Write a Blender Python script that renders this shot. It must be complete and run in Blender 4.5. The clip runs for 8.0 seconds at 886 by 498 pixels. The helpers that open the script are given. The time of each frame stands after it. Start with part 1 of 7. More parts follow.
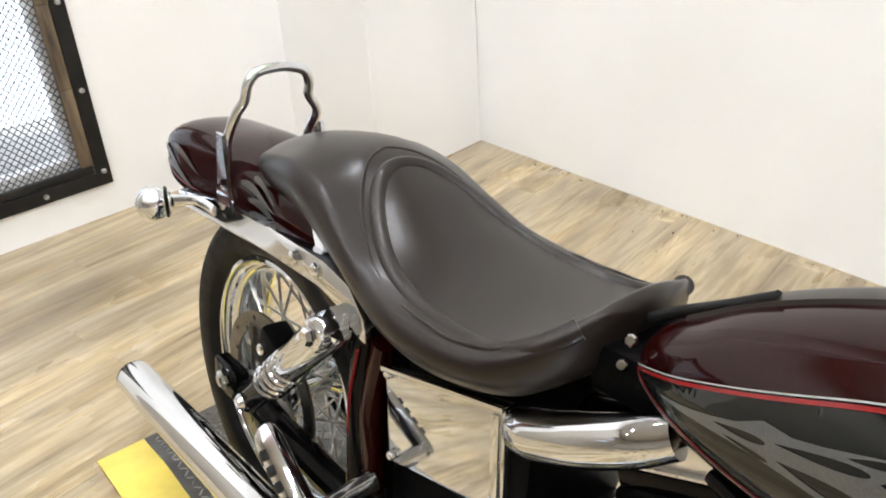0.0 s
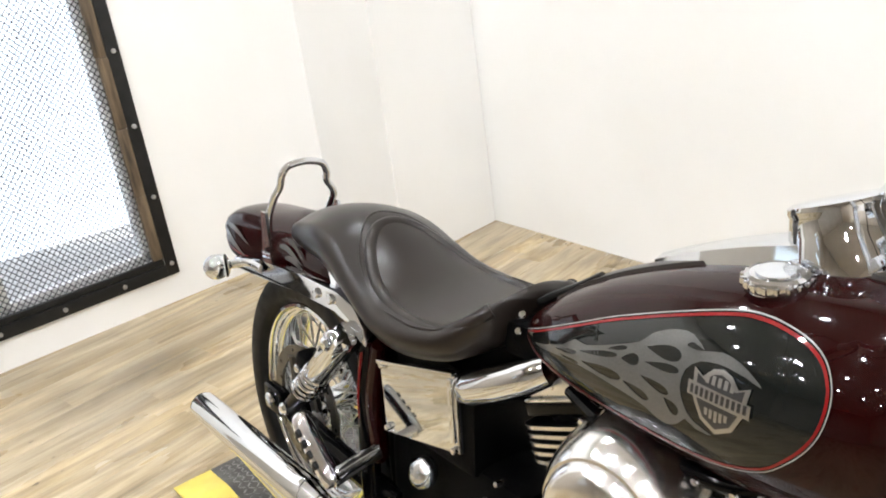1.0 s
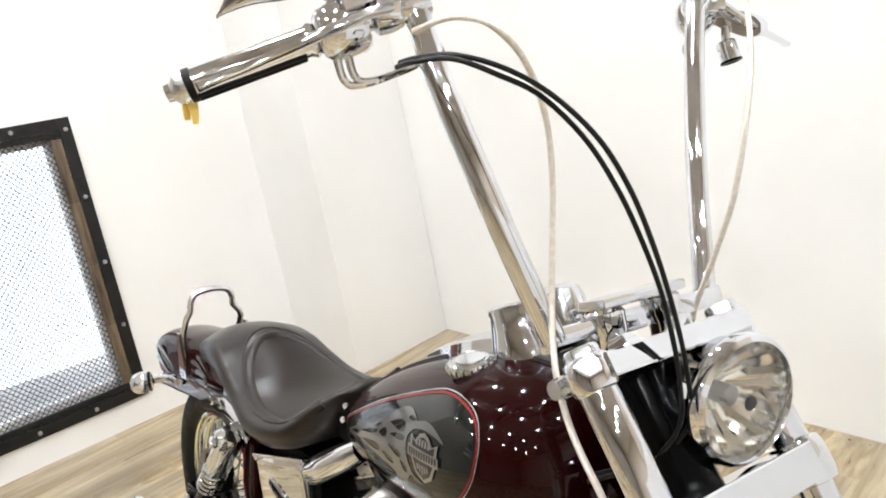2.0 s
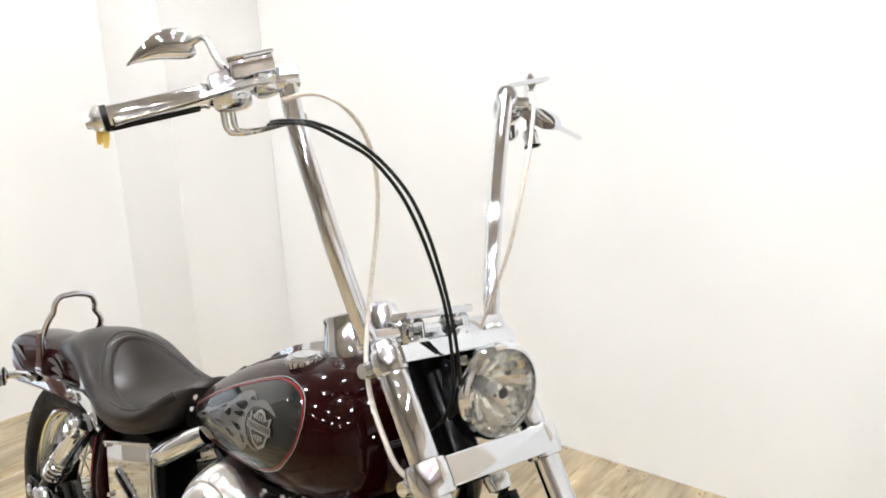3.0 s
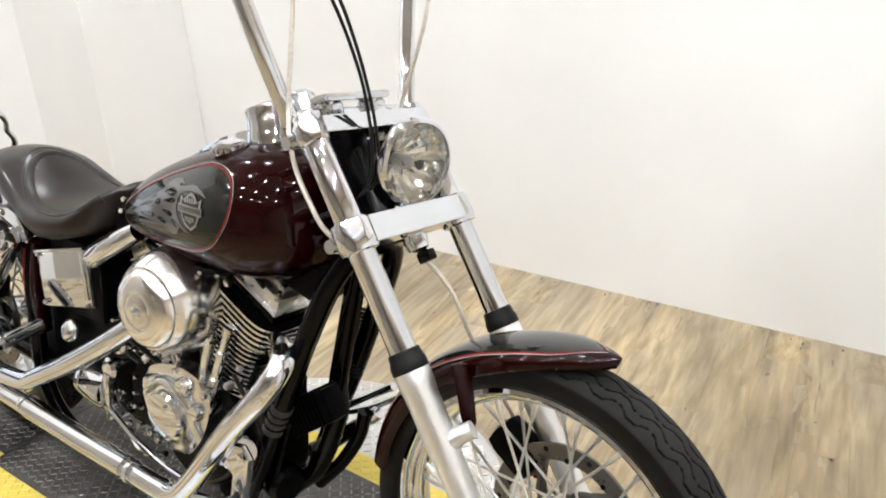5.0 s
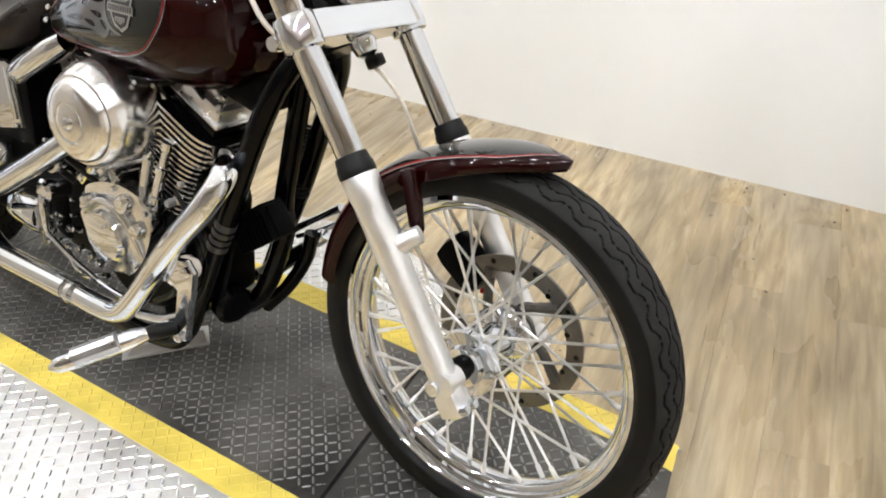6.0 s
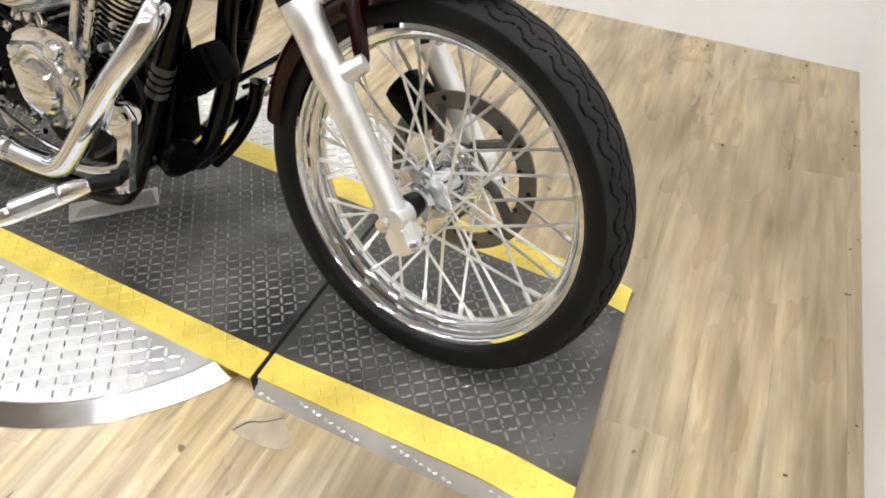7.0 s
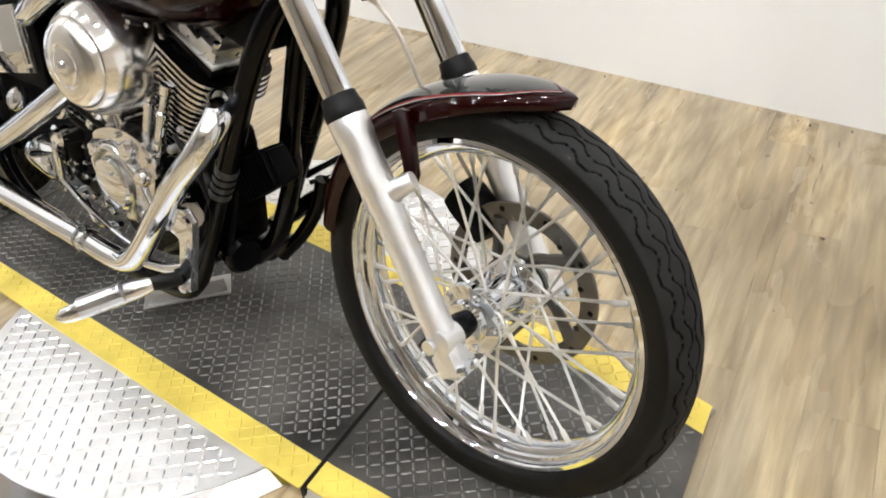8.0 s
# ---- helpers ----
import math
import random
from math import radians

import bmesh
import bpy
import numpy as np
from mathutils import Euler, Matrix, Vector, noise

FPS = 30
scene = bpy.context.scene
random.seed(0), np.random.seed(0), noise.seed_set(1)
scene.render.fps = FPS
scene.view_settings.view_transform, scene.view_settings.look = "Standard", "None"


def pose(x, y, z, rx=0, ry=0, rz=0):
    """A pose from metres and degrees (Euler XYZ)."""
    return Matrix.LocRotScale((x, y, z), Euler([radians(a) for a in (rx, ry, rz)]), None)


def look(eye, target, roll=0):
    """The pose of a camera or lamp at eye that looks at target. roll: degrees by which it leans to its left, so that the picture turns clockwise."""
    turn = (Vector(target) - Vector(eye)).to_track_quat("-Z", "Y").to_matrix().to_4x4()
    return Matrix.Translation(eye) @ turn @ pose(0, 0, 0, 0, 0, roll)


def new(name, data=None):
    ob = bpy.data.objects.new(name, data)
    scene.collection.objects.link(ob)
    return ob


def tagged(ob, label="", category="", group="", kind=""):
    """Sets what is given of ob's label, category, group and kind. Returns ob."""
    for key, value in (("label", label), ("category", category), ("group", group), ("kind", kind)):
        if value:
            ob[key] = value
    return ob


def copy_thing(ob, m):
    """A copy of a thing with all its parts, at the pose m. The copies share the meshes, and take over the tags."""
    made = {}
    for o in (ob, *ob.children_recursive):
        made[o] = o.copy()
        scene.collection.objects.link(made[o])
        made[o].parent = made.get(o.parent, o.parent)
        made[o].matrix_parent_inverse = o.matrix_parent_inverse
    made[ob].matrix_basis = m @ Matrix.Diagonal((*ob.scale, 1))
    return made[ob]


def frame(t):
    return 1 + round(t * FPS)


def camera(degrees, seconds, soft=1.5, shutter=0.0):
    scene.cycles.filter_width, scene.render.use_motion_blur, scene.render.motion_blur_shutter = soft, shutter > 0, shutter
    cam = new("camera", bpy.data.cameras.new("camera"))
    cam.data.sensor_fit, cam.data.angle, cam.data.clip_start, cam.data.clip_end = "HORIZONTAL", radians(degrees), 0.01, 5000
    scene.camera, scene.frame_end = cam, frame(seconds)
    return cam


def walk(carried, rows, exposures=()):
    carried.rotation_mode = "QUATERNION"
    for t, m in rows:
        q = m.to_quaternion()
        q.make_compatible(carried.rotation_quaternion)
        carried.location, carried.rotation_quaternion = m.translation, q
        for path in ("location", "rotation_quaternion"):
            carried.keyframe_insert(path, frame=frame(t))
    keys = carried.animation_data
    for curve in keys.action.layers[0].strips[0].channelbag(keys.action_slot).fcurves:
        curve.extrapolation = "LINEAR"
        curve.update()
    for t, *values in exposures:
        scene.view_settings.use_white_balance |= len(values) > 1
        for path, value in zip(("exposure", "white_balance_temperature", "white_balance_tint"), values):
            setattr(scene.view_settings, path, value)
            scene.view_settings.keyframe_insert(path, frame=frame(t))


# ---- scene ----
cam = camera(57.9, 8.0, soft=1.9)
PATH = [
    (0, (-0.595, -0.484, 1.131), (-2.01, 0.574, 0.194), -3.8),
    (0.5, (-0.408, -0.596, 1.164), (-1.977, 0.372, 0.388), -9.6),
    (1, (-0.204, -0.63, 1.205), (-1.761, 0.404, 0.494), -8.2),
    (1.5, (0.041, -0.559, 1.22), (-1.604, 0.438, 0.673), -5.6),
    (2, (0.194, -0.539, 1.242), (-1.426, 0.547, 0.798), -11.2),
    (2.2, (0.247, -0.576, 1.25), (-1.287, 0.645, 0.856), -10.0),
    (3.3, (0.51, -0.705, 1.267), (-0.9, 0.668, 0.912), -3.3),
    (3.5, (0.536, -0.679, 1.266), (-0.884, 0.687, 0.923), -3.2),
    (4, (0.543, -0.694, 1.254), (-0.815, 0.711, 0.827), -4.7),
    (4.5, (0.525, -0.759, 1.209), (-0.746, 0.674, 0.634), -3.6),
    (5, (0.524, -0.78, 1.171), (-0.69, 0.635, 0.448), -4.2),
    (5.2, (0.524, -0.786, 1.149), (-0.668, 0.61, 0.354), -3.6),
    (6.3, (0.539, -0.794, 1.053), (-0.44, 0.556, -0.05), -1.4),
    (6.5, (0.552, -0.796, 1.034), (-0.383, 0.537, -0.128), -1.4),
    (7, (0.56, -0.8, 0.998), (-0.33, 0.491, -0.244), -1.5),
    (7.5, (0.571, -0.788, 1.002), (-0.333, 0.503, -0.228), -3.6),
    (8, (0.556, -0.674, 1.036), (-0.579, 0.523, -0.095), -5.4),
]
walk(cam, [(t, look(eye, target, roll)) for t, eye, target, roll in PATH], [(0, 0.10), (1, 0.14), (2, 0.06), (3.3, 0.0), (5, 0.0), (8, 0.0)])

# ---------------------------------------------------------------- light
world = bpy.data.worlds.new("world")
scene.world = world
world.use_nodes = True
_wn = world.node_tree.nodes
_sky = _wn.new("ShaderNodeTexSky")
_sky.sky_type = "NISHITA"
_sky.sun_disc = False
_sky.sun_elevation, _sky.sun_rotation = radians(38), radians(200)
world.node_tree.links.new(_sky.outputs[0], _wn["Background"].inputs[0])
_wn["Background"].inputs[1].default_value = 0.15
_sun = new("sun", bpy.data.lights.new("sun", "SUN"))
_sun.data.energy, _sun.data.angle, _sun.data.color = 2.5, radians(0.6), (1, 0.96, 0.9)
_sun.matrix_world = look((4, 6, 9), (0, 0, 0))
LAMP = 635.0

# ---------------------------------------------------------------- materials
def material(name, color=(0.8, 0.8, 0.8), rough=0.5, metal=0.0, coat=0.0, vary=0.0, vscale=6.0, bump=0.0, bscale=80.0,
             rvary=0.0, glow=0.0, hue=None, spec=0.5, stretch=(1, 1, 1)):
    m = bpy.data.materials.new(name)
    m.use_nodes = True
    nt = m.node_tree
    b = nt.nodes["Principled BSDF"]
    b.inputs["Roughness"].default_value = rough
    b.inputs["Metallic"].default_value = metal
    b.inputs["Coat Weight"].default_value = coat
    b.inputs["Coat Roughness"].default_value = 0.03
    b.inputs["Specular IOR Level"].default_value = spec
    b.inputs["Base Color"].default_value = (*color, 1)
    tc = nt.nodes.new("ShaderNodeTexCoord")
    mp = nt.nodes.new("ShaderNodeMapping")
    mp.inputs["Scale"].default_value = stretch
    nt.links.new(tc.outputs["Object"], mp.inputs[0])

    def noise_at(scale, detail=4.0):
        n = nt.nodes.new("ShaderNodeTexNoise")
        n.inputs["Scale"].default_value = scale
        n.inputs["Detail"].default_value = detail
        nt.links.new(mp.outputs[0], n.inputs["Vector"])
        return n.outputs["Fac"]

    if vary:
        dark = tuple(c * (1 - vary) for c in color)
        light = hue or tuple(min(1, c * (1 + vary)) for c in color)
        mix = nt.nodes.new("ShaderNodeMix")
        mix.data_type = "RGBA"
        ramp = nt.nodes.new("ShaderNodeMapRange")
        ramp.inputs["From Min"].default_value, ramp.inputs["From Max"].default_value = 0.3, 0.7
        nt.links.new(noise_at(vscale, 6.0), ramp.inputs["Value"])
        nt.links.new(ramp.outputs[0], mix.inputs[0])
        mix.inputs[6].default_value, mix.inputs[7].default_value = (*dark, 1), (*light, 1)
        nt.links.new(mix.outputs[2], b.inputs["Base Color"])
    if rvary:
        rr = nt.nodes.new("ShaderNodeMapRange")
        rr.inputs["From Min"].default_value, rr.inputs["From Max"].default_value = 0.3, 0.7
        rr.inputs["To Min"].default_value, rr.inputs["To Max"].default_value = max(0.01, rough - rvary), rough + rvary
        nt.links.new(noise_at(vscale * 2.3), rr.inputs["Value"])
        nt.links.new(rr.outputs[0], b.inputs["Roughness"])
    if bump:
        bp = nt.nodes.new("ShaderNodeBump")
        bp.inputs["Strength"].default_value = bump
        bp.inputs["Distance"].default_value = 0.002
        nt.links.new(noise_at(bscale, 5.0), bp.inputs["Height"])
        nt.links.new(bp.outputs[0], b.inputs["Normal"])
    if glow:
        b.inputs["Emission Color"].default_value = (*color, 1)
        b.inputs["Emission Strength"].default_value = glow
    return m


CHROME = material("chrome", (0.71, 0.735, 0.775), 0.05, 1.0, rvary=0.03, vscale=9)
POLISHED = material("polished_casting", (0.77, 0.77, 0.775), 0.17, 1.0, vary=0.05, vscale=30, rvary=0.06, bump=0.05, bscale=120)
ALU = material("satin_aluminium", (0.86, 0.865, 0.87), 0.42, 1.0, vary=0.06, vscale=20, rvary=0.08, bump=0.05, bscale=260)
SPOKE = material("polished_spoke_steel", (0.94, 0.94, 0.94), 0.36, 1.0, vary=0.05, vscale=60)
STEEL = material("brushed_steel", (0.45, 0.45, 0.46), 0.35, 1.0, vary=0.12, vscale=14, rvary=0.1)
BURGUNDY = material("burgundy_paint", (0.0095, 0.0007, 0.0007), 0.22, 0.0, spec=0.02, coat=0.42, vary=0.15, vscale=900)
BLACKPAINT = material("black_paint", (0.0015, 0.0015, 0.0017), 0.12, 0.0, spec=0.14, rvary=0.05)
CHARCOAL = material("charcoal_paint", (0.0050, 0.0060, 0.0056), 0.22, 0.0, spec=0.03, coat=0.85, vary=0.2, vscale=800)
FLAME = material("silver_flame_paint", (0.070, 0.070, 0.067), 0.3, 0.0, spec=0.1, coat=1.0, vary=0.12, vscale=500)
PINRED = material("red_pinstripe_paint", (0.15, 0.005, 0.006), 0.3, 0.0, spec=0.1, coat=0.6, vary=0.1, vscale=60)
PINSILVER = material("silver_pinstripe_paint", (0.22, 0.22, 0.21), 0.3, 0.0, spec=0.2, coat=0.5, vary=0.1, vscale=60)
CRINKLE = material("black_crinkle_coat", (0.0016, 0.0016, 0.0017), 0.36, 0.0, spec=0.05, vary=0.3, vscale=40, bump=0.35, bscale=420)
VINYL = material("black_vinyl", (0.0105, 0.0074, 0.0058), 0.29, 0.0, spec=0.34, vary=0.10, vscale=12, bump=0.02, bscale=620)
RUBBER = material("tyre_rubber", (0.0042, 0.0042, 0.0043), 0.5, 0.0, spec=0.18, vary=0.3, vscale=14, bump=0.10, bscale=220, rvary=0.1)
TREADRUBBER = material("dusty_tread_rubber", (0.015, 0.0147, 0.0142), 0.7, 0.0, spec=0.15, vary=0.35, vscale=16, bump=0.15, bscale=260)
# tread rubber with the shade inside the grooves put into its colour
GROOVESHADE = material("groove_shade_rubber", (0.004, 0.004, 0.004), 0.7, 0.0, spec=0.05, vary=0.2, vscale=20)
HOSE = material("black_hose", (0.005, 0.005, 0.005), 0.35, 0.0, spec=0.2, vary=0.2, vscale=50)
BRAID = material("clear_braided_hose", (0.62, 0.57, 0.50), 0.28, 0.3, vary=0.12, vscale=160, bump=0.2, bscale=700)
DISC = material("brake_disc_steel", (0.15, 0.143, 0.13), 0.34, 1.0, vary=0.18, vscale=30, rvary=0.08)
AMBER = material("yellow_plastic", (0.76, 0.53, 0.12), 0.4, 0.0, vary=0.15, vscale=30)
BADGE = material("badge_silver", (0.46, 0.455, 0.45), 0.3, 1.0, vary=0.08, vscale=90)
BADGEDARK = material("badge_dark", (0.03, 0.03, 0.032), 0.35, 0.2, vary=0.2, vscale=90)
REFLECTOR = material("lamp_reflector", (0.93, 0.92, 0.89), 0.09, 1.0, vary=0.04, vscale=30)
REDLENS = material("red_plastic", (0.45, 0.02, 0.015), 0.25, 0.0, coat=0.5, vary=0.1, vscale=40)
WALLPAINT = material("white_wall_paint", (0.80, 0.792, 0.772), 0.55, 0.0, vary=0.035, vscale=1.1, hue=(0.84, 0.836, 0.826), bump=0.12, bscale=60)
CEILPAINT = material("pale_ceiling_paint", (0.52, 0.495, 0.46), 0.7, 0.0, vary=0.04, vscale=1.5)
DARKSTEEL = material("dark_steel_angle", (0.012, 0.0115, 0.011), 0.42, 0.2, spec=0.3, vary=0.35, vscale=16, bump=0.2, bscale=120, rvary=0.12)
OLDWOOD = material("weathered_wood", (0.085, 0.055, 0.030), 0.6, 0.0, vary=0.7, vscale=7, hue=(0.17, 0.12, 0.07), bump=0.4, bscale=60, stretch=(6, 6, 0.8))
MESHWIRE = material("expanded_steel", (0.035, 0.035, 0.036), 0.45, 0.0, spec=0.3, vary=0.2, vscale=30)
BLACKTREAD = material("black_tread_paint", (0.030, 0.0288, 0.027), 0.42, 0.0, spec=0.30, vary=0.65, vscale=5, hue=(0.115, 0.108, 0.098), bump=0.3, bscale=160, rvary=0.14)
YELLOW = material("yellow_tread_paint", (0.66, 0.515, 0.10), 0.45, 0.0, spec=0.3, vary=0.2, vscale=9, bump=0.2, bscale=150, rvary=0.1)
LUGS = material("burnished_tread_lugs", (0.92, 0.91, 0.90), 0.22, 1.0, vary=0.05, vscale=30)
TREAD = material("bare_tread_plate", (0.60, 0.592, 0.58), 0.50, 0.75, vary=0.12, vscale=8, bump=0.15, bscale=200, rvary=0.1)
EASTPAINT = material("warm_pale_paint", (0.62, 0.55, 0.465), 0.6, 0.0, vary=0.06, vscale=1.2)
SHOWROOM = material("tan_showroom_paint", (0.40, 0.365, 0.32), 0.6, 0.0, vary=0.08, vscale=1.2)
DAYLIGHT = material("daylight_backdrop", (0.91, 0.955, 1.0), 0.9, 0.0, glow=1.3)
WORNTREAD = material("worn_tread_lugs", (0.15, 0.147, 0.142), 0.34, 0.30, vary=0.75, vscale=14, rvary=0.1)
WINDOWFRAME = material("white_window_frame", (0.84, 0.835, 0.825), 0.4, 0.0, vary=0.04, vscale=8)
BRICKRED = material("red_brick", (0.33, 0.13, 0.085), 0.8, 0.0, vary=0.3, vscale=12, bump=0.4, bscale=60)
PAVING = material("pale_paving", (0.55, 0.54, 0.52), 0.8, 0.0, vary=0.12, vscale=3, bump=0.3, bscale=40)
LAMPGLOW = material("lamp_diffuser", (0.95, 0.972, 1.0), 0.5, 0.0, glow=LAMP)


def thin_glass(name, tint=(1, 1, 1)):
    """Thin clear sheet: what is behind shows straight through, the sheen grows towards the edge."""
    m = bpy.data.materials.new(name)
    m.use_nodes = True
    nt = m.node_tree
    nt.nodes.remove(nt.nodes["Principled BSDF"])
    clear, gloss, mix, edge, curve, lift = (nt.nodes.new(k) for k in ("ShaderNodeBsdfTransparent", "ShaderNodeBsdfGlossy", "ShaderNodeMixShader", "ShaderNodeLayerWeight", "ShaderNodeMath", "ShaderNodeMath"))
    clear.inputs[0].default_value = (*tint, 1)
    gloss.inputs["Roughness"].default_value = 0.01
    curve.operation, lift.operation = "POWER", "MULTIPLY_ADD"
    curve.inputs[1].default_value = 4.5
    lift.inputs[1].default_value, lift.inputs[2].default_value = 0.85, 0.035
    nt.links.new(edge.outputs["Facing"], curve.inputs[0])
    nt.links.new(curve.outputs[0], lift.inputs[0])
    nt.links.new(lift.outputs[0], mix.inputs[0])
    nt.links.new(clear.outputs[0], mix.inputs[1])
    nt.links.new(gloss.outputs[0], mix.inputs[2])
    nt.links.new(mix.outputs[0], nt.nodes["Material Output"].inputs[0])
    return m


GLASS = thin_glass("clear_lens", (0.97, 0.97, 0.96))
PANE = thin_glass("window_glass", (0.96, 0.98, 1.0))


def wood_material():
    m = bpy.data.materials.new("wood_plank")
    m.use_nodes = True
    nt = m.node_tree
    n, li = nt.nodes, nt.links
    b = n["Principled BSDF"]
    tc = n.new("ShaderNodeTexCoord")
    info = n.new("ShaderNodeObjectInfo")
    shift = n.new("ShaderNodeVectorMath")
    shift.operation = "MULTIPLY_ADD"
    comb = n.new("ShaderNodeCombineXYZ")
    li.new(info.outputs["Random"], comb.inputs[0])
    li.new(info.outputs["Random"], comb.inputs[1])
    shift.inputs[1].default_value = (37.0, 91.0, 0)
    li.new(comb.outputs[0], shift.inputs[0])
    li.new(tc.outputs["Object"], shift.inputs[2])

    geo = n.new("ShaderNodeNewGeometry")
    laid = n.new("ShaderNodeMapping")
    laid.inputs["Rotation"].default_value = (0, 0, -radians(12.1))
    li.new(geo.outputs["Position"], laid.inputs[0])

    def noise_of(scale, stretch, detail=6.0, distort=0.0, whole=False):
        mp = n.new("ShaderNodeMapping")
        mp.inputs["Scale"].default_value = stretch
        li.new((laid if whole else shift).outputs[0], mp.inputs[0])
        t = n.new("ShaderNodeTexNoise")
        t.inputs["Scale"].default_value = scale
        t.inputs["Detail"].default_value = detail
        t.inputs["Distortion"].default_value = distort
        li.new(mp.outputs[0], t.inputs["Vector"])
        return t.outputs["Fac"]

    def mixed(fac, a, c):
        mx = n.new("ShaderNodeMix")
        mx.data_type = "RGBA"
        li.new(fac, mx.inputs[0])
        for s, v in ((6, a), (7, c)):
            if isinstance(v, tuple):
                mx.inputs[s].default_value = (*v, 1)
            else:
                li.new(v, mx.inputs[s])
        return mx.outputs[2]

    def ranged(fac, lo, hi, a=0.0, c=1.0):
        r = n.new("ShaderNodeMapRange")
        for k, v in (("From Min", lo), ("From Max", hi), ("To Min", a), ("To Max", c)):
            r.inputs[k].default_value = v
        li.new(fac, r.inputs["Value"])
        return r.outputs[0]

    grain = ranged(noise_of(5.0, (9, 0.8, 1), 9, 0.35), 0.36, 0.64)
    big = ranged(noise_of(1.6, (3.2, 0.7, 1), 4, 0.2, True), 0.38, 0.64)
    fine = ranged(noise_of(26, (9, 0.4, 1), 5), 0.3, 0.7)
    tan = mixed(grain, (0.600, 0.468, 0.272), (0.375, 0.276, 0.146))
    pale = mixed(grain, (0.510, 0.432, 0.305), (0.360, 0.292, 0.192))
    base = mixed(big, tan, pale)
    toned = mixed(ranged(info.outputs["Random"], 0, 1, 0.0, 0.14), base, (0.290, 0.230, 0.145))
    # feathered grey-brown patches running with the planks, over their ends
    grey = mixed(grain, (0.335, 0.262, 0.165), (0.225, 0.170, 0.102))
    streak = mixed(ranged(noise_of(2.6, (4.6, 0.42, 1), 9, 0.1, True), 0.46, 0.66, 0, 0.85), toned, grey)
    streak = mixed(ranged(noise_of(1.5, (1.5, 0.8, 1), 9, 0.0, True), 0.48, 0.68, 0, 0.62), streak, mixed(grain, (0.195, 0.145, 0.082), (0.095, 0.070, 0.040)))
    streak = mixed(ranged(noise_of(4.2, (7, 0.5, 1), 8, 0.2), 0.57, 0.70, 0, 0.5), streak, (0.120, 0.090, 0.052))
    # a darker area by the front wheel, with a noise-broken edge
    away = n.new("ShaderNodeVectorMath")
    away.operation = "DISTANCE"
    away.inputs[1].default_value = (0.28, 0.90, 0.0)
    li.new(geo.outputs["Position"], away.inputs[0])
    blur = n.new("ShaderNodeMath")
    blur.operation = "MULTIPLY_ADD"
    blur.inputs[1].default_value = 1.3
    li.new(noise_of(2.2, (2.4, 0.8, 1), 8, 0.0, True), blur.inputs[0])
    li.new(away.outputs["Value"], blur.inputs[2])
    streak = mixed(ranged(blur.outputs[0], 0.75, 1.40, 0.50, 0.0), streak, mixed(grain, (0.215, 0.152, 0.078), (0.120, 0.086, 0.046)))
    # dark checks and specks
    streak = mixed(ranged(noise_of(6.5, (11, 0.6, 1), 3, 0.3), 0.70, 0.735, 0, 0.8), streak, (0.035, 0.027, 0.019))
    streak = mixed(ranged(noise_of(16.0, (1.5, 0.9, 1), 2, 0.0), 0.735, 0.765, 0, 0.8), streak, (0.05, 0.038, 0.024))
    li.new(mixed(ranged(fine, 0, 1, 0, 0.20), streak, (0.175, 0.135, 0.088)), b.inputs["Base Color"])
    li.new(ranged(big, 0, 1, 0.24, 0.38), b.inputs["Roughness"])
    bp = n.new("ShaderNodeBump")
    bp.inputs["Strength"].default_value = 0.12
    bp.inputs["Distance"].default_value = 0.001
    li.new(fine, bp.inputs["Height"])
    li.new(bp.outputs[0], b.inputs["Normal"])
    return m


WOOD = wood_material()


# ---------------------------------------------------------------- mesh tools
def thing(name, label, category, group="", kind="", at=None):
    ob = new(name)
    ob.empty_display_size = 0.05
    if at is not None:
        ob.matrix_world = at
    return tagged(ob, label, category, group, kind)


def mesh_of(name, bm, mat, sharp=35):
    me = bpy.data.meshes.new(name)
    bmesh.ops.recalc_face_normals(bm, faces=bm.faces)
    bm.to_mesh(me)
    bm.free()
    for p in me.polygons:
        p.use_smooth = True
    me.set_sharp_from_angle(angle=radians(sharp))
    for m in (mat if isinstance(mat, (list, tuple)) else [mat]):
        me.materials.append(m)
    return me


def part(name, bm, mat, parent, label="", sharp=35):
    ob = new(name, mesh_of(name, bm, mat, sharp))
    ob.parent = parent
    if label:
        ob["label"] = label
    return ob


def solo(name, bm, mat, label, category, group="", kind="", at=None, sharp=35):
    ob = new(name, mesh_of(name, bm, mat, sharp))
    if at is not None:
        ob.matrix_world = at
    return tagged(ob, label, category, group, kind)


def smooth_path(pts, per=8):
    """Catmull-Rom points through pts."""
    p = [Vector(q) for q in pts]
    if len(p) < 3:
        return p
    p = [2 * p[0] - p[1]] + p + [2 * p[-1] - p[-2]]
    out = []
    for i in range(1, len(p) - 2):
        a, b, c, d = p[i - 1:i + 3]
        for k in range(per):
            t = k / per
            out.append(0.5 * (2 * b + (c - a) * t + (2 * a - 5 * b + 4 * c - d) * t * t + (3 * b - a - 3 * c + d) * t ** 3))
    return out + [p[-2]]


